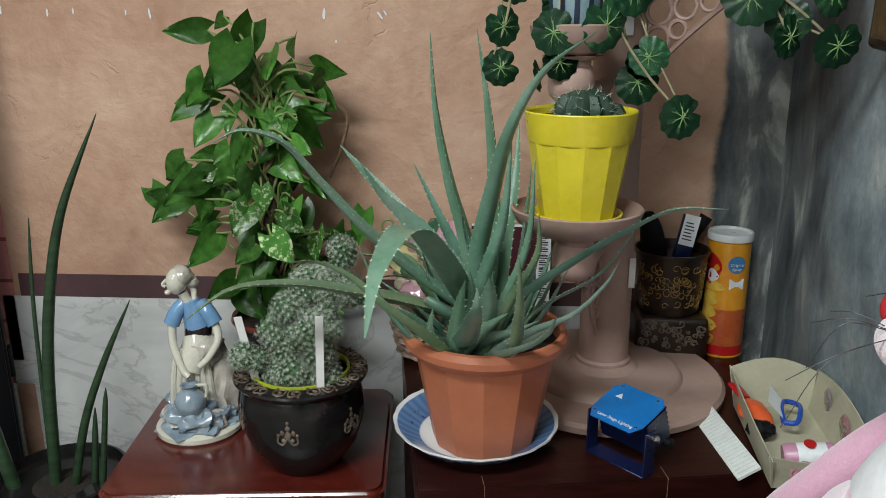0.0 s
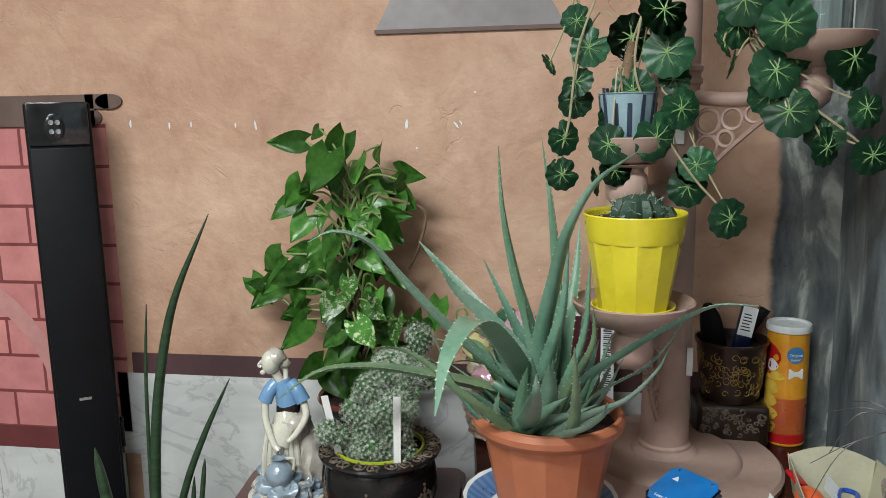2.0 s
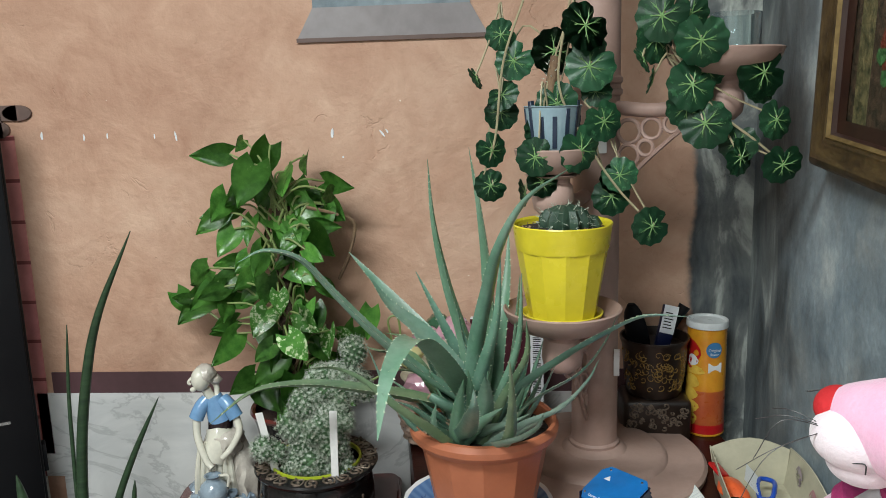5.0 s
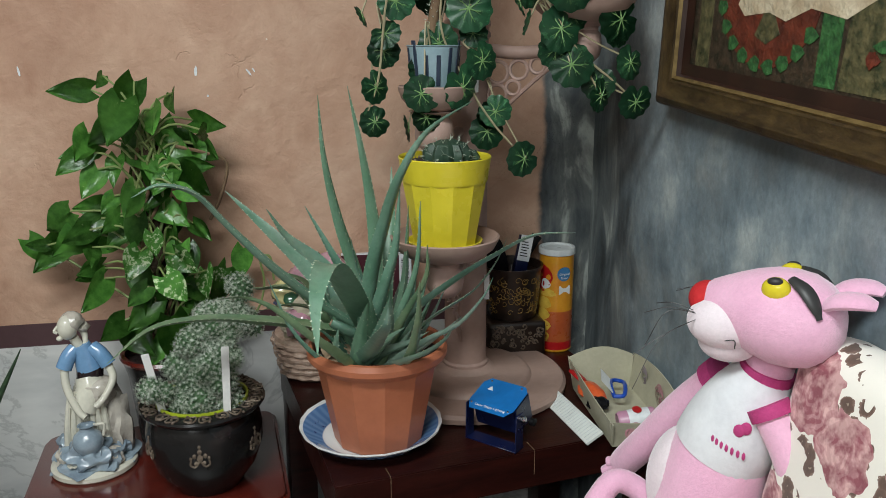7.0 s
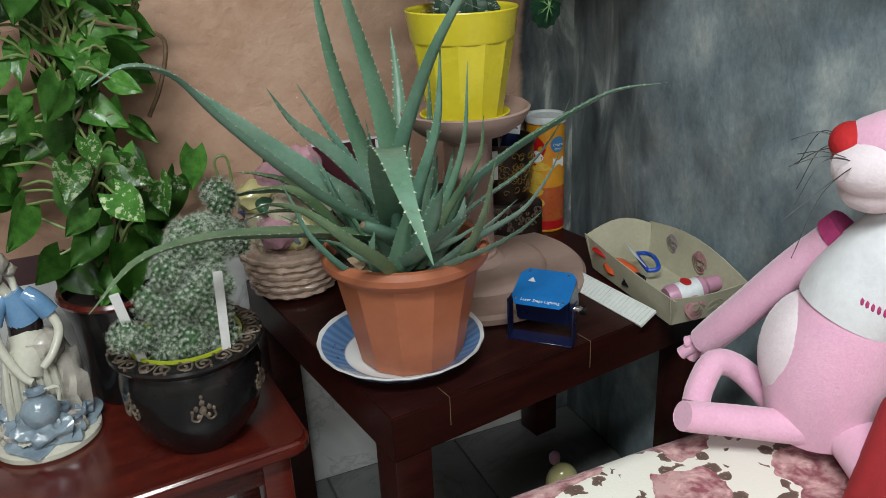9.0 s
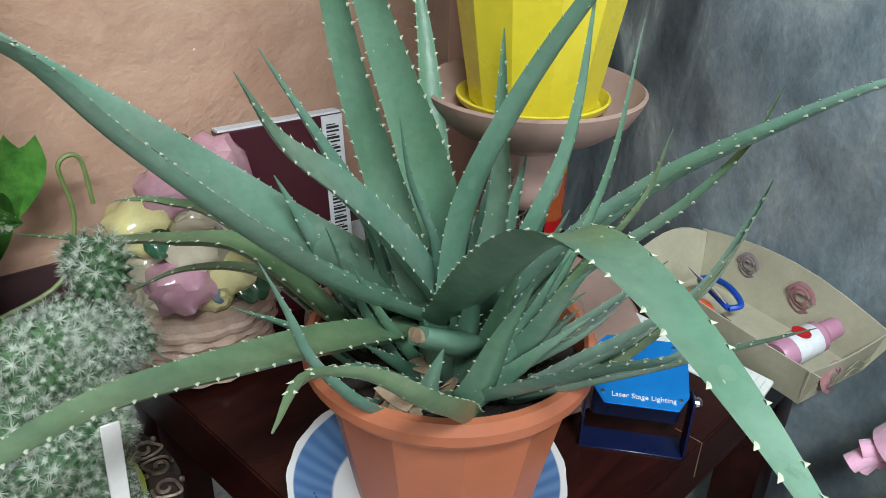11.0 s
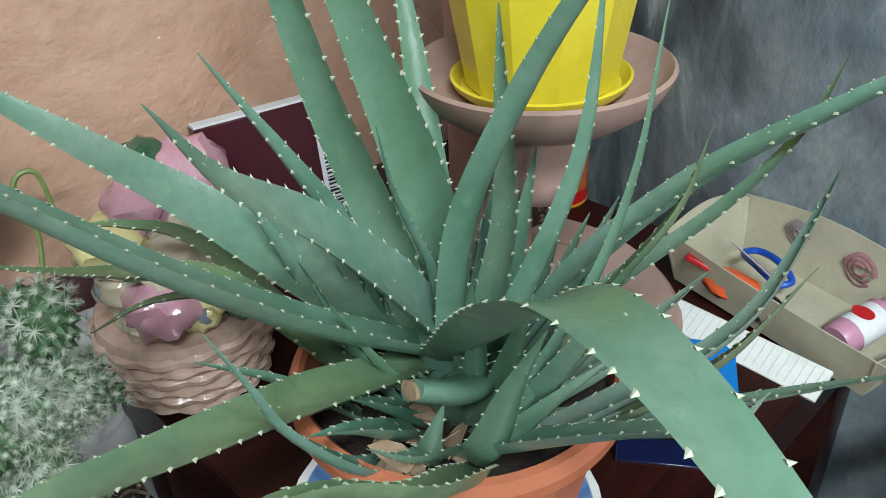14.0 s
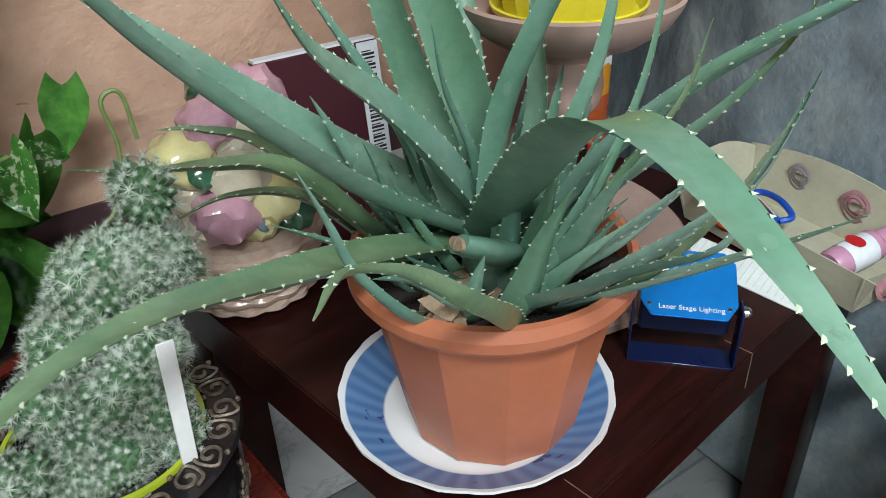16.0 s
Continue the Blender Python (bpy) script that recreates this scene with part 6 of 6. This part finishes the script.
part("base", box(-0.058, -0.125, 0, 0.058, 0.115, 0.002), CARDB, GB)
part("side_panel", panel((-0.058, -0.125), (0.058, -0.125), 0.05, 0.05, 0.008, rise=-0.006), CARDB, GB)
part("side_panel", panel((0.058, -0.125), (0.058, 0.115), 0.05, 0.062, 0.014, rise=0.022), CARDB, GB)
part("side_panel", panel((0.058, 0.115), (-0.058, 0.115), 0.062, 0.062, 0.012, rise=0.02), CARDB, GB)
part("side_panel", panel((-0.058, 0.115), (-0.058, -0.125), 0.062, 0.05, 0.008, rise=-0.004), CARDB, GB)


def rose_print(m, s, material):
    b = bmesh.new()
    for r, o in ((1.0, 0), (0.72, 0.4), (0.45, 0.9)):
        add(b, tube([(s * r * math.cos(a + o) * (1 + 0.1 * math.sin(5 * a)), s * r * math.sin(a + o) * (1 + 0.1 * math.cos(4 * a)), 0) for a in (k * 0.6 for k in range(10))], s * 0.13, 4, 22, flat=0.1))
    part("rose_print", b, material, GB, m=m)


rose_print(pose(-0.02, -0.1325, 0.026, 90 - 9, 0, 0), 0.017, ROSE)
rose_print(pose(0.0595, -0.03, 0.045, 90, 0, -90), 0.018, ROSE)
rose_print(pose(0.061, 0.05, 0.05, 90, 0, -90), 0.015, MAUVE)
for z in (0.018, 0.03):
    part("stem_print", tube([(0.0, 0, 0), (0.015, 0, 0.005), (0.03, 0, -0.002), (0.045, 0, 0.006)], 0.0006, 4, 16), OLIVE, GB, m=pose(0.003, -0.1335 - (z - 0.018) * 0.18, z))
og = solid("orange_toy", ball((0, 0, 0), (0.022, 0.034, 0.017), None, 0, 3, rough=0.15), ORANGEP, (0.488, 1.29, 0.526, 10, 5, 20), "glossy orange plastic toy in the gift box", "toy")
dk = solid("dark_sock", ball((0, 0, 0), (0.02, 0.016, 0.013), None, 0, 3, rough=0.3), BLACKP, (0.483, 1.245, 0.524), "small black bundle in the gift box", "bundle")
rt = solid("red_wrapper", box(-0.012, -0.016, 0, 0.012, 0.016, 0.006, 0.002), RED, (0.47, 1.325, 0.545, 20, 20, 30), "crumpled red and white wrapper in the gift box", "wrapper")
cl = thing("blue_comb", (0.53, 1.285, 0.53, 0, 25, -20), "bright blue plastic comb in the gift box", "comb")
part("spine", tube([(0, -0.03, 0), (0.014, -0.03, 0.01), (0.016, 0.0, 0.016), (0.014, 0.03, 0.012), (-0.004, 0.032, 0.004), (-0.008, 0.0, 0.004), (0, -0.03, 0)], 0.004, 8, 30), BLUEP, cl)
for k in range(12):
    part("tooth", tube([(0, 0, 0), (-0.03, 0, 0.012)], 0.0009, 5, 3), LIDP, cl, m=pose(-0.005, -0.026 + 0.005 * k, 0.004))
bt = thing("lotion_bottle", (0.525, 1.165, 0.528, 0, 82, -8), "small lilac bottle with a white and red label", "bottle")
part("body", lathe([(0, -0.036), (0.016, -0.036), (0.0185, -0.031), (0.0185, 0.028), (0.012, 0.036), (0, 0.036)], 32), LILAC, bt)
part("label", lathe([(0.0189, -0.018), (0.0189, 0.02)], 32), PRINT, bt, "white wrapped label")
part("emblem", slab(disc_outline(0.008, 0.012, 20), 0.0008), RED, bt, "red oval emblem", m=pose(-0.0188, 0, 0.0, 0, -90, 0))
part("cap", lathe([(0, 0.036), (0.012, 0.036), (0.013, 0.04), (0.012, 0.058), (0, 0.06)], 24), LILAC, bt)
np_ = thing("notepad", (0.425, 1.235, 0.503, 0, -30, 6.5), "thin white notepad with faint ruled lines leaning by the box", "notepad")
part("page_block", box(-0.012, -0.09, 0, 0.024, 0.09, 0.006, 0.001, 1), PAPER, np_)
for k in range(20):
    part("ruled_line", box(-0.008, -0.083 + 0.0085 * k, 0.0061, 0.022, -0.0825 + 0.0085 * k, 0.0065), RULE, np_)

# ceramic fruit basket and a dark book behind the aloe
FB = (-0.022, 1.562, 0.5)
fb = thing("fruit_basket", FB, "glazed ceramic basket heaped with moulded fruit", "ornament")
part("basket", lathe([(0, 0), (0.06, 0), (0.066, 0.006), (0.071, 0.02), (0.074, 0.032), (0.078, 0.045), (0.08, 0.058), (0.084, 0.07), (0.086, 0.084), (0.082, 0.092), (0.07, 0.095), (0, 0.095)], 60,
                      wave=lambda a, r, z: r * (1 + (0.018 * math.sin(22 * a + (math.pi if int(z / 0.0125) % 2 else 0)) if 0.005 < z < 0.09 else 0))), BASKET, fb)
for i in range(6):
    part("weave", tube([((0.071 + 0.0028 * i + 0.0022 * math.sin(15 * a + i * math.pi)) * math.cos(a), (0.071 + 0.0028 * i + 0.0022 * math.sin(15 * a + i * math.pi)) * math.sin(a), 0.012 + 0.0135 * i) for a in (radians(5 * k) for k in range(73))], 0.0056, 6, 140), BASKET, fb)
for (x, y, z), s, mm in (((-0.05, -0.02, 0.185), 0.034, FRUITY), ((-0.045, -0.02, 0.14), 0.03, FRUITC), ((-0.03, -0.055, 0.13), 0.034, FRUITP), ((-0.01, -0.05, 0.165), 0.032, FRUITC), ((0.02, -0.055, 0.135), 0.032, FRUITY),
                         ((0.045, -0.03, 0.15), 0.03, FRUITC), ((0.0, 0.0, 0.19), 0.045, FRUITC), ((0.03, 0.0, 0.215), 0.042, FRUITP), ((0.0, 0.01, 0.235), 0.026, FRUITG), ((0.055, -0.01, 0.19), 0.022, FRUITB),
                         ((0.045, -0.03, 0.185), 0.017, FRUITB), ((0.062, 0.005, 0.165), 0.02, FRUITB), ((-0.02, -0.02, 0.215), 0.03, FRUITP), ((-0.055, 0.0, 0.16), 0.024, FRUITB), ((-0.045, -0.04, 0.112), 0.022, FRUITC), ((0.0, -0.058, 0.112), 0.022, FRUITY), ((0.04, -0.062, 0.108), 0.02, FRUITG)):
    part("fruit", ball((x, y, z), (s, s, s * 0.92), None, 0, 3, rough=0.28), mm, fb)
for k in range(9):
    a = k * 0.8
    part("leaf", ball((0.06 * math.cos(a) - 0.005, 0.055 * math.sin(a) - 0.015, 0.12 + 0.03 * (k % 3)), (0.016, 0.016, 0.006), None, 0, 2, m=pose(0, 0, 0, 40 * math.sin(a), 50, math.degrees(a))), FRUITG if k % 2 else PORCB, fb)
bk = thing("dark_book", (0.115, 1.582, 0.5, -7, 0, -3), "dark burgundy book with a white barcode strip leaning on the wall", "book")
part("cover", box(-0.075, 0, 0, 0.075, 0.022, 0.236, 0.001, 1), BURG, bk)
part("page_edge", box(-0.0745, 0.002, 0.2355, 0.074, 0.02, 0.2385), PRINT, bk, "white page edges")
part("label_strip", box(0.048, -0.0012, 0.06, 0.0745, 0.0, 0.235), PRINT, bk, "white label strip with barcode")
for k in range(34):
    part("print_bar", box(0.053, -0.0018, 0.085 + 0.0042 * k, 0.069 - 0.004 * ((k * 7) % 3 == 0), -0.0011, 0.0862 + 0.0042 * k + 0.0008 * (k % 3)), INK, bk)

# ---- picture on the grey wall ----
pic = thing("framed_painting", (EX - 0.002, 1.275, 1.07, 0, 4, -90), "dark oil painting in a heavy aged gilt frame", "painting")
PW, PH = 0.95, 0.7


def moulding(x0, y0, x1, y1, prof, bm=None, index=0):
    """A mitred rectangular moulding; prof gives (inset, height) pairs."""
    b = bmesh.new()
    loops = []
    for d, h in prof:
        loops.append([b.verts.new(v) for v in ((x0 + d, -h, y0 + d), (x1 - d, -h, y0 + d), (x1 - d, -h, y1 - d), (x0 + d, -h, y1 - d))])
    for p, q in zip(loops, loops[1:]):
        for i in range(4):
            b.faces.new((p[i], p[(i + 1) % 4], q[(i + 1) % 4], q[i]))
    return add(bm, b, index)


part("frame_side", moulding(0, 0, PW, PH, [(0.002, 0.0), (0.0, 0.03), (0.004, 0.036)]), DARKF, pic, "dark wooden frame side")
part("frame", moulding(0, 0, PW, PH, [(0.003, 0.036), (0.008, 0.041), (0.016, 0.043), (0.024, 0.038), (0.034, 0.034), (0.042, 0.036), (0.047, 0.033)]), GILT, pic, "aged gilt moulding")
part("gold_edge", moulding(0, 0, PW, PH, [(0.046, 0.034), (0.049, 0.036), (0.053, 0.031)]), GILTL, pic, "worn gold inner edge")
part("liner", moulding(0, 0, PW, PH, [(0.052, 0.031), (0.056, 0.024), (0.074, 0.02)]), DARKF, pic, "dark red-brown liner")
part("canvas", box(0.07, -0.018, 0.07, PW - 0.07, -0.01, PH - 0.07), CANVAS, pic)
for pts, mm, lift in (([(0.09, 0.072), (0.13, 0.072), (0.13, 0.6), (0.09, 0.6)], OILOLIVE, 0.0186),
                      ([(0.15, 0.18), (0.17, 0.13), (0.22, 0.095), (0.28, 0.085), (0.34, 0.1), (0.38, 0.14), (0.4, 0.2), (0.38, 0.22), (0.17, 0.22)], OILRED, 0.0188),
                      ([(0.2, 0.17), (0.22, 0.155), (0.28, 0.162), (0.32, 0.152), (0.37, 0.17), (0.44, 0.16), (0.49, 0.185), (0.46, 0.27), (0.35, 0.3), (0.24, 0.25)], OILCREAM, 0.0196),
                      ([(0.395, 0.078), (0.435, 0.078), (0.435, 0.19), (0.395, 0.19)], OILGREEN, 0.0188),
                      ([(0.25, 0.13), (0.28, 0.12), (0.31, 0.135), (0.29, 0.165), (0.27, 0.165)], OILOLIVE, 0.0194),
                      ([(0.44, 0.078), (0.6, 0.078), (0.62, 0.2), (0.45, 0.21)], OILOLIVE, 0.019)):
    part("brushwork", slab(pts, 0.001), mm, pic, m=pose(0, -lift + 0.001, 0) @ UPRIGHT)
for k in range(9):
    a = radians(200 + 15.5 * k)
    part("brushwork", slab(disc_outline(0.014, 0.011, 8, 0.2, k), 0.001), OILGREEN, pic, m=pose(0.275 + 0.125 * math.cos(a), -0.0185, 0.205 + 0.115 * math.sin(a)) @ UPRIGHT)
for k in range(22):
    part("brushwork", slab(disc_outline(rnd.uniform(0.005, 0.014), rnd.uniform(0.005, 0.02), 8, 0.25, k), 0.001), (OILCREAM, OILGREEN, OILRED, OILOLIVE)[k % 4], pic,
         m=pose(rnd.uniform(0.45, 0.85), -0.0192 - 0.0001 * k, rnd.uniform(0.09, 0.24)) @ UPRIGHT)

# ---- sofa, cushion and plush toy ----
sofa = thing("sofa", (0.3, 0.25, 0), "sofa covered with cream cloth printed with dusky roses", "sofa")


def cushion(x, y, z, r=0.05, puff=0.015):
    """A padded block of the given size with soft corners and a slight swell."""
    b = box(-x / 2, -y / 2, 0, x / 2, y / 2, z, r, 5)
    bmesh.ops.subdivide_edges(b, edges=[e for e in b.edges if e.calc_length() > 0.12], cuts=6, use_grid_fill=True)
    for v in b.verts:
        k = max(0, 1 - (2 * v.co.x / x) ** 2) * max(0, 1 - (2 * v.co.y / y) ** 2)
        v.co.z += (puff * k + 0.004 * noise.noise(v.co * 14)) * (1 if v.co.z > z / 2 else -0.2)
    return b


part("base", box(-0.28, -0.7, 0.03, 0.3, 0.7, 0.3, 0.02), FLORAL, sofa)
part("seat_cushion", cushion(0.585, 1.44, 0.16), FLORAL, sofa, m=pose(0.005, -0.005, 0.295))
part("backrest", cushion(0.39, 1.26, 0.1, 0.045, 0.02), FLORAL, sofa, "padded floral back cushion", m=pose(0.3, -0.1, 0.635, 0, -80, 0))
tw = thing("red_cushion", (0.47, 0.66, 0.47, 0, -50, 20), "red cloth cushion printed with beige and green motifs", "cushion")
part("cover", cushion(0.24, 0.2, 0.05, 0.022, 0.03), REDCLOTH, tw)
for k in range(7):
    part("motif", ball((0.09 * math.cos(k * 2.2) * (0.4 + 0.1 * k % 0.7), 0.075 * math.sin(k * 2.2), 0.074 + 0.002 * (k % 2)), (0.02, 0.02, 0.004), None, 0, 2), (BEIGEC, GREENC, BEIGEC)[k % 3], tw)

TOY = Vector((0.47, 0.85, 0.465))
toy = bmesh.new()
# slots: pink, pale, white cloth, magenta, red, yellow, black
hx = Matrix.Translation(Vector((0.507, 0.787, 0.852)) - TOY) @ pose(0, 0, 0, 0, 4, 133)     # head: local +x runs to the muzzle


def hball(c, s, idx, sub=3, m=None):
    add(toy, ball(c, s, None, 0, sub, m), idx, hx)


def limb(pts, r, idx=0, seg=18, n=20, flat=1.0):
    tube([Vector(p) - TOY for p in pts], r, seg, n, toy, idx, flat)


head = lathe([(0, -0.084), (0.018, -0.082), (0.034, -0.076), (0.047, -0.064), (0.056, -0.047), (0.0595, -0.026), (0.059, -0.005), (0.053, 0.018), (0.045, 0.038), (0.037, 0.056), (0.03, 0.07), (0.02, 0.082), (0.01, 0.088), (0, 0.09)], 40)
bmesh.ops.transform(head, verts=head.verts, matrix=pose(0, 0, 0.002, 0, 90, 0))
for v in head.verts:
    v.co.z += 0.1 * max(0, v.co.x) - 0.05 * max(0, -v.co.x)
add(toy, head, 0, hx)
# pale muzzle in two halves over a chin, red nose
for s in (-1, 1):
    hball((0.051, s * 0.016, -0.01), (0.046, 0.035, 0.034), 1, 4)
hball((0.05, 0, -0.038), (0.038, 0.035, 0.027), 1, 4)
hball((0.078, 0, 0.014), (0.022, 0.027, 0.022), 4, 4, pose(0, 0, 0, 0, 35, 0))
add(toy, tube([(0.088, 0.012, -0.022), (0.07, 0.036, -0.024), (0.045, 0.046, -0.024), (0.03, 0.046, -0.022), (0.029, 0.047, -0.032)], 0.0008, 5, 16), 6, hx)
for s in (-1, 1):
    hball((-0.014, s * 0.038, 0.044), (0.0165, 0.012, 0.015), 5)
    hball((-0.014, s * 0.043, 0.055), (0.009, 0.007, 0.005), 6, 2)
    add(toy, tube([(-0.028, s * 0.028, 0.056), (-0.046, s * 0.038, 0.046), (-0.058, s * 0.045, 0.03), (-0.063, s * 0.046, 0.016)], lambda q: 0.004 + 0.0055 * math.sin(math.pi * min(1, q + 0.1)), 10, 14, flat=0.5), 6, hx)
    add(toy, tube([(-0.062, s * 0.024, 0.026), (-0.08, s * 0.03, 0.036), (-0.102, s * 0.032, 0.038), (-0.117, s * 0.03, 0.034)], lambda q: 0.007 + 0.01 * math.sin(math.pi * (0.15 + 0.78 * q)), 14, 16, flat=0.5), 0, hx)
    for k in range(5):
        add(toy, tube([(0.07, s * 0.03, 0.0), (0.105, s * (0.04 + 0.012 * k), 0.014 + 0.008 * (k % 3) - 0.01 * k), (0.13 + 0.008 * (k % 2), s * (0.036 + 0.02 * k), 0.01 - 0.022 * k + 0.014 * (k % 2))], 0.0005, 4, 12), 6, hx)
# neck band, shirt, body
limb([(0.525, 0.8, 0.798), (0.522, 0.803, 0.775)], 0.03, 0, 22, 5)
limb([(0.522, 0.803, 0.778), (0.519, 0.806, 0.762)], 0.0345, 3, 24, 5)
limb([(0.52, 0.805, 0.77), (0.512, 0.815, 0.735), (0.5, 0.828, 0.69), (0.49, 0.838, 0.652)], lambda q: 0.035 + 0.029 * math.sin(min(1, q * 1.1) * 1.57), 2, 32, 20)
limb([(0.494, 0.834, 0.668), (0.482, 0.845, 0.6), (0.478, 0.85, 0.54), (0.478, 0.85, 0.482)], lambda q: 0.059 + 0.014 * math.sin(math.pi * q), 0, 28, 16)
ball(Vector((0.462, 0.868, 0.585)) - TOY, (0.057, 0.057, 0.085), toy, 1, 4)
# arms with ribbed armholes
limb([(0.496, 0.872, 0.738), (0.474, 0.915, 0.68), (0.452, 0.965, 0.605), (0.438, 1.0, 0.556), (0.432, 1.015, 0.535)], lambda q: 0.0215 + 0.002 * math.sin(3 * q))
limb([(0.4985, 0.868, 0.744), (0.4925, 0.88, 0.729)], 0.0255, 3, 20, 5)
for d in (-1, 0, 1):
    limb([(0.437, 1.005, 0.545), (0.43 - 0.008 * d, 1.022 + 0.004 * d, 0.524), (0.424 - 0.012 * d, 1.03 + 0.006 * d, 0.505 + 0.006 * abs(d))], 0.0095, 0, 10, 8)
limb([(0.436, 1.0, 0.55), (0.425, 1.02, 0.537), (0.416, 1.032, 0.53)], 0.009, 0, 10, 8)
limb([(0.506, 0.768, 0.735), (0.52, 0.74, 0.69), (0.535, 0.715, 0.62), (0.537, 0.7, 0.555), (0.53, 0.69, 0.51)], 0.0225)
limb([(0.5045, 0.772, 0.742), (0.5085, 0.764, 0.729)], 0.0268, 3, 20, 5)
# legs
limb([(0.47, 0.815, 0.5), (0.42, 0.845, 0.503), (0.365, 0.88, 0.508), (0.318, 0.902, 0.515), (0.308, 0.905, 0.518)], lambda q: 0.022 - 0.003 * q)
limb([(0.45, 0.9, 0.5), (0.425, 0.935, 0.535), (0.39, 0.945, 0.55), (0.36, 0.935, 0.53), (0.345, 0.925, 0.512)], 0.0175)
limb([(0.475, 0.79, 0.5), (0.44, 0.72, 0.5), (0.41, 0.65, 0.498), (0.4, 0.6, 0.498)], lambda q: 0.032 - 0.004 * q)
# plain printed marks on the shirt
for z, back, along, size in ((0.712, 0.0565, 0.42, (0.007, 0.002, 0.009)), (0.708, 0.057, 0.6, (0.007, 0.002, 0.009))):
    d = Vector((-math.sin(along) * 0.75 - 0.2, -math.cos(along), 0)).normalized()
    ball(Vector((0.506, 0.821, z)) + d * back - TOY, size, toy, 3, 2, pose(0, 0, 0, 0, 0, math.degrees(math.atan2(d.y, d.x)) + 90))
for k in range(7):
    d = Vector((-0.95 + 0.1 * k, -0.6 - 0.05 * k, 0)).normalized()
    ball(Vector((0.5, 0.827, 0.69 - 0.0025 * k)) + d * 0.061 - TOY, (0.0025, 0.0018, 0.006), toy, 3, 1, pose(0, 0, 0, 0, 0, math.degrees(math.atan2(d.y, d.x)) + 90))
solid("plush_toy", toy, [PINK, PALEP, WHITEC, MAGENTA, REDF, EYEY, HAIR], (*TOY,), "seated pink plush toy wearing a white sleeveless shirt", "plush toy")

# things on the floor under the table
fc = thing("yellow_toy", (0.42, 1.36, 0.0), "yellow and green plastic toy on the floor", "toy")
part("dome", ball((0, 0, 0.045), (0.035, 0.03, 0.045), None, 0, 3), FRUITY, fc)
part("fin", ball((-0.04, -0.02, 0.03), (0.03, 0.012, 0.03), None, 0, 2), GREENC, fc)
part("cap", ball((0.0, 0.03, 0.085), (0.012, 0.012, 0.016), None, 0, 2), PINK, fc)

# ceiling tube fitting
ft = thing("ceiling_light", (-0.6, -0.1, 2.5), "unseen white ceiling fitting with a lit fluorescent tube", "ceiling light")
part("housing", box(-0.63, -0.05, -0.035, 0.63, 0.05, 0.0, 0.004), WHITEP, ft)
part("tube", tube([(-0.6, 0, -0.05), (0, 0, -0.05), (0.6, 0, -0.05)], 0.013, 14), TUBE, ft)
# copy out of view, added to give the fill lamp a fitting
copy_thing(ft, pose(-1.3, -1.9, 2.5))

# flakes of bare plaster on the terracotta wall
for x, z, w, h, r in ((-0.23, 1.118, 0.006, 0.02, 5), (-0.128, 1.116, 0.004, 0.017, -38), (-0.118, 1.12, 0.003, 0.01, -30), (-0.555, 1.12, 0.004, 0.02, -8), (-0.6, 1.122, 0.003, 0.01, 0), (-0.75, 1.123, 0.004, 0.014, 0), (-0.84, 1.128, 0.005, 0.017, 0), (-0.70, 1.125, 0.003, 0.012, 3), (-0.21, 1.07, 0.004, 0.005, 0)):
    part("flake", slab(disc_outline(w / 2, h / 2, 8, 0.15, x * 40), 0.0012), PRINT, room, m=pose(x, NY, z, 0, r, 0) @ UPRIGHT)
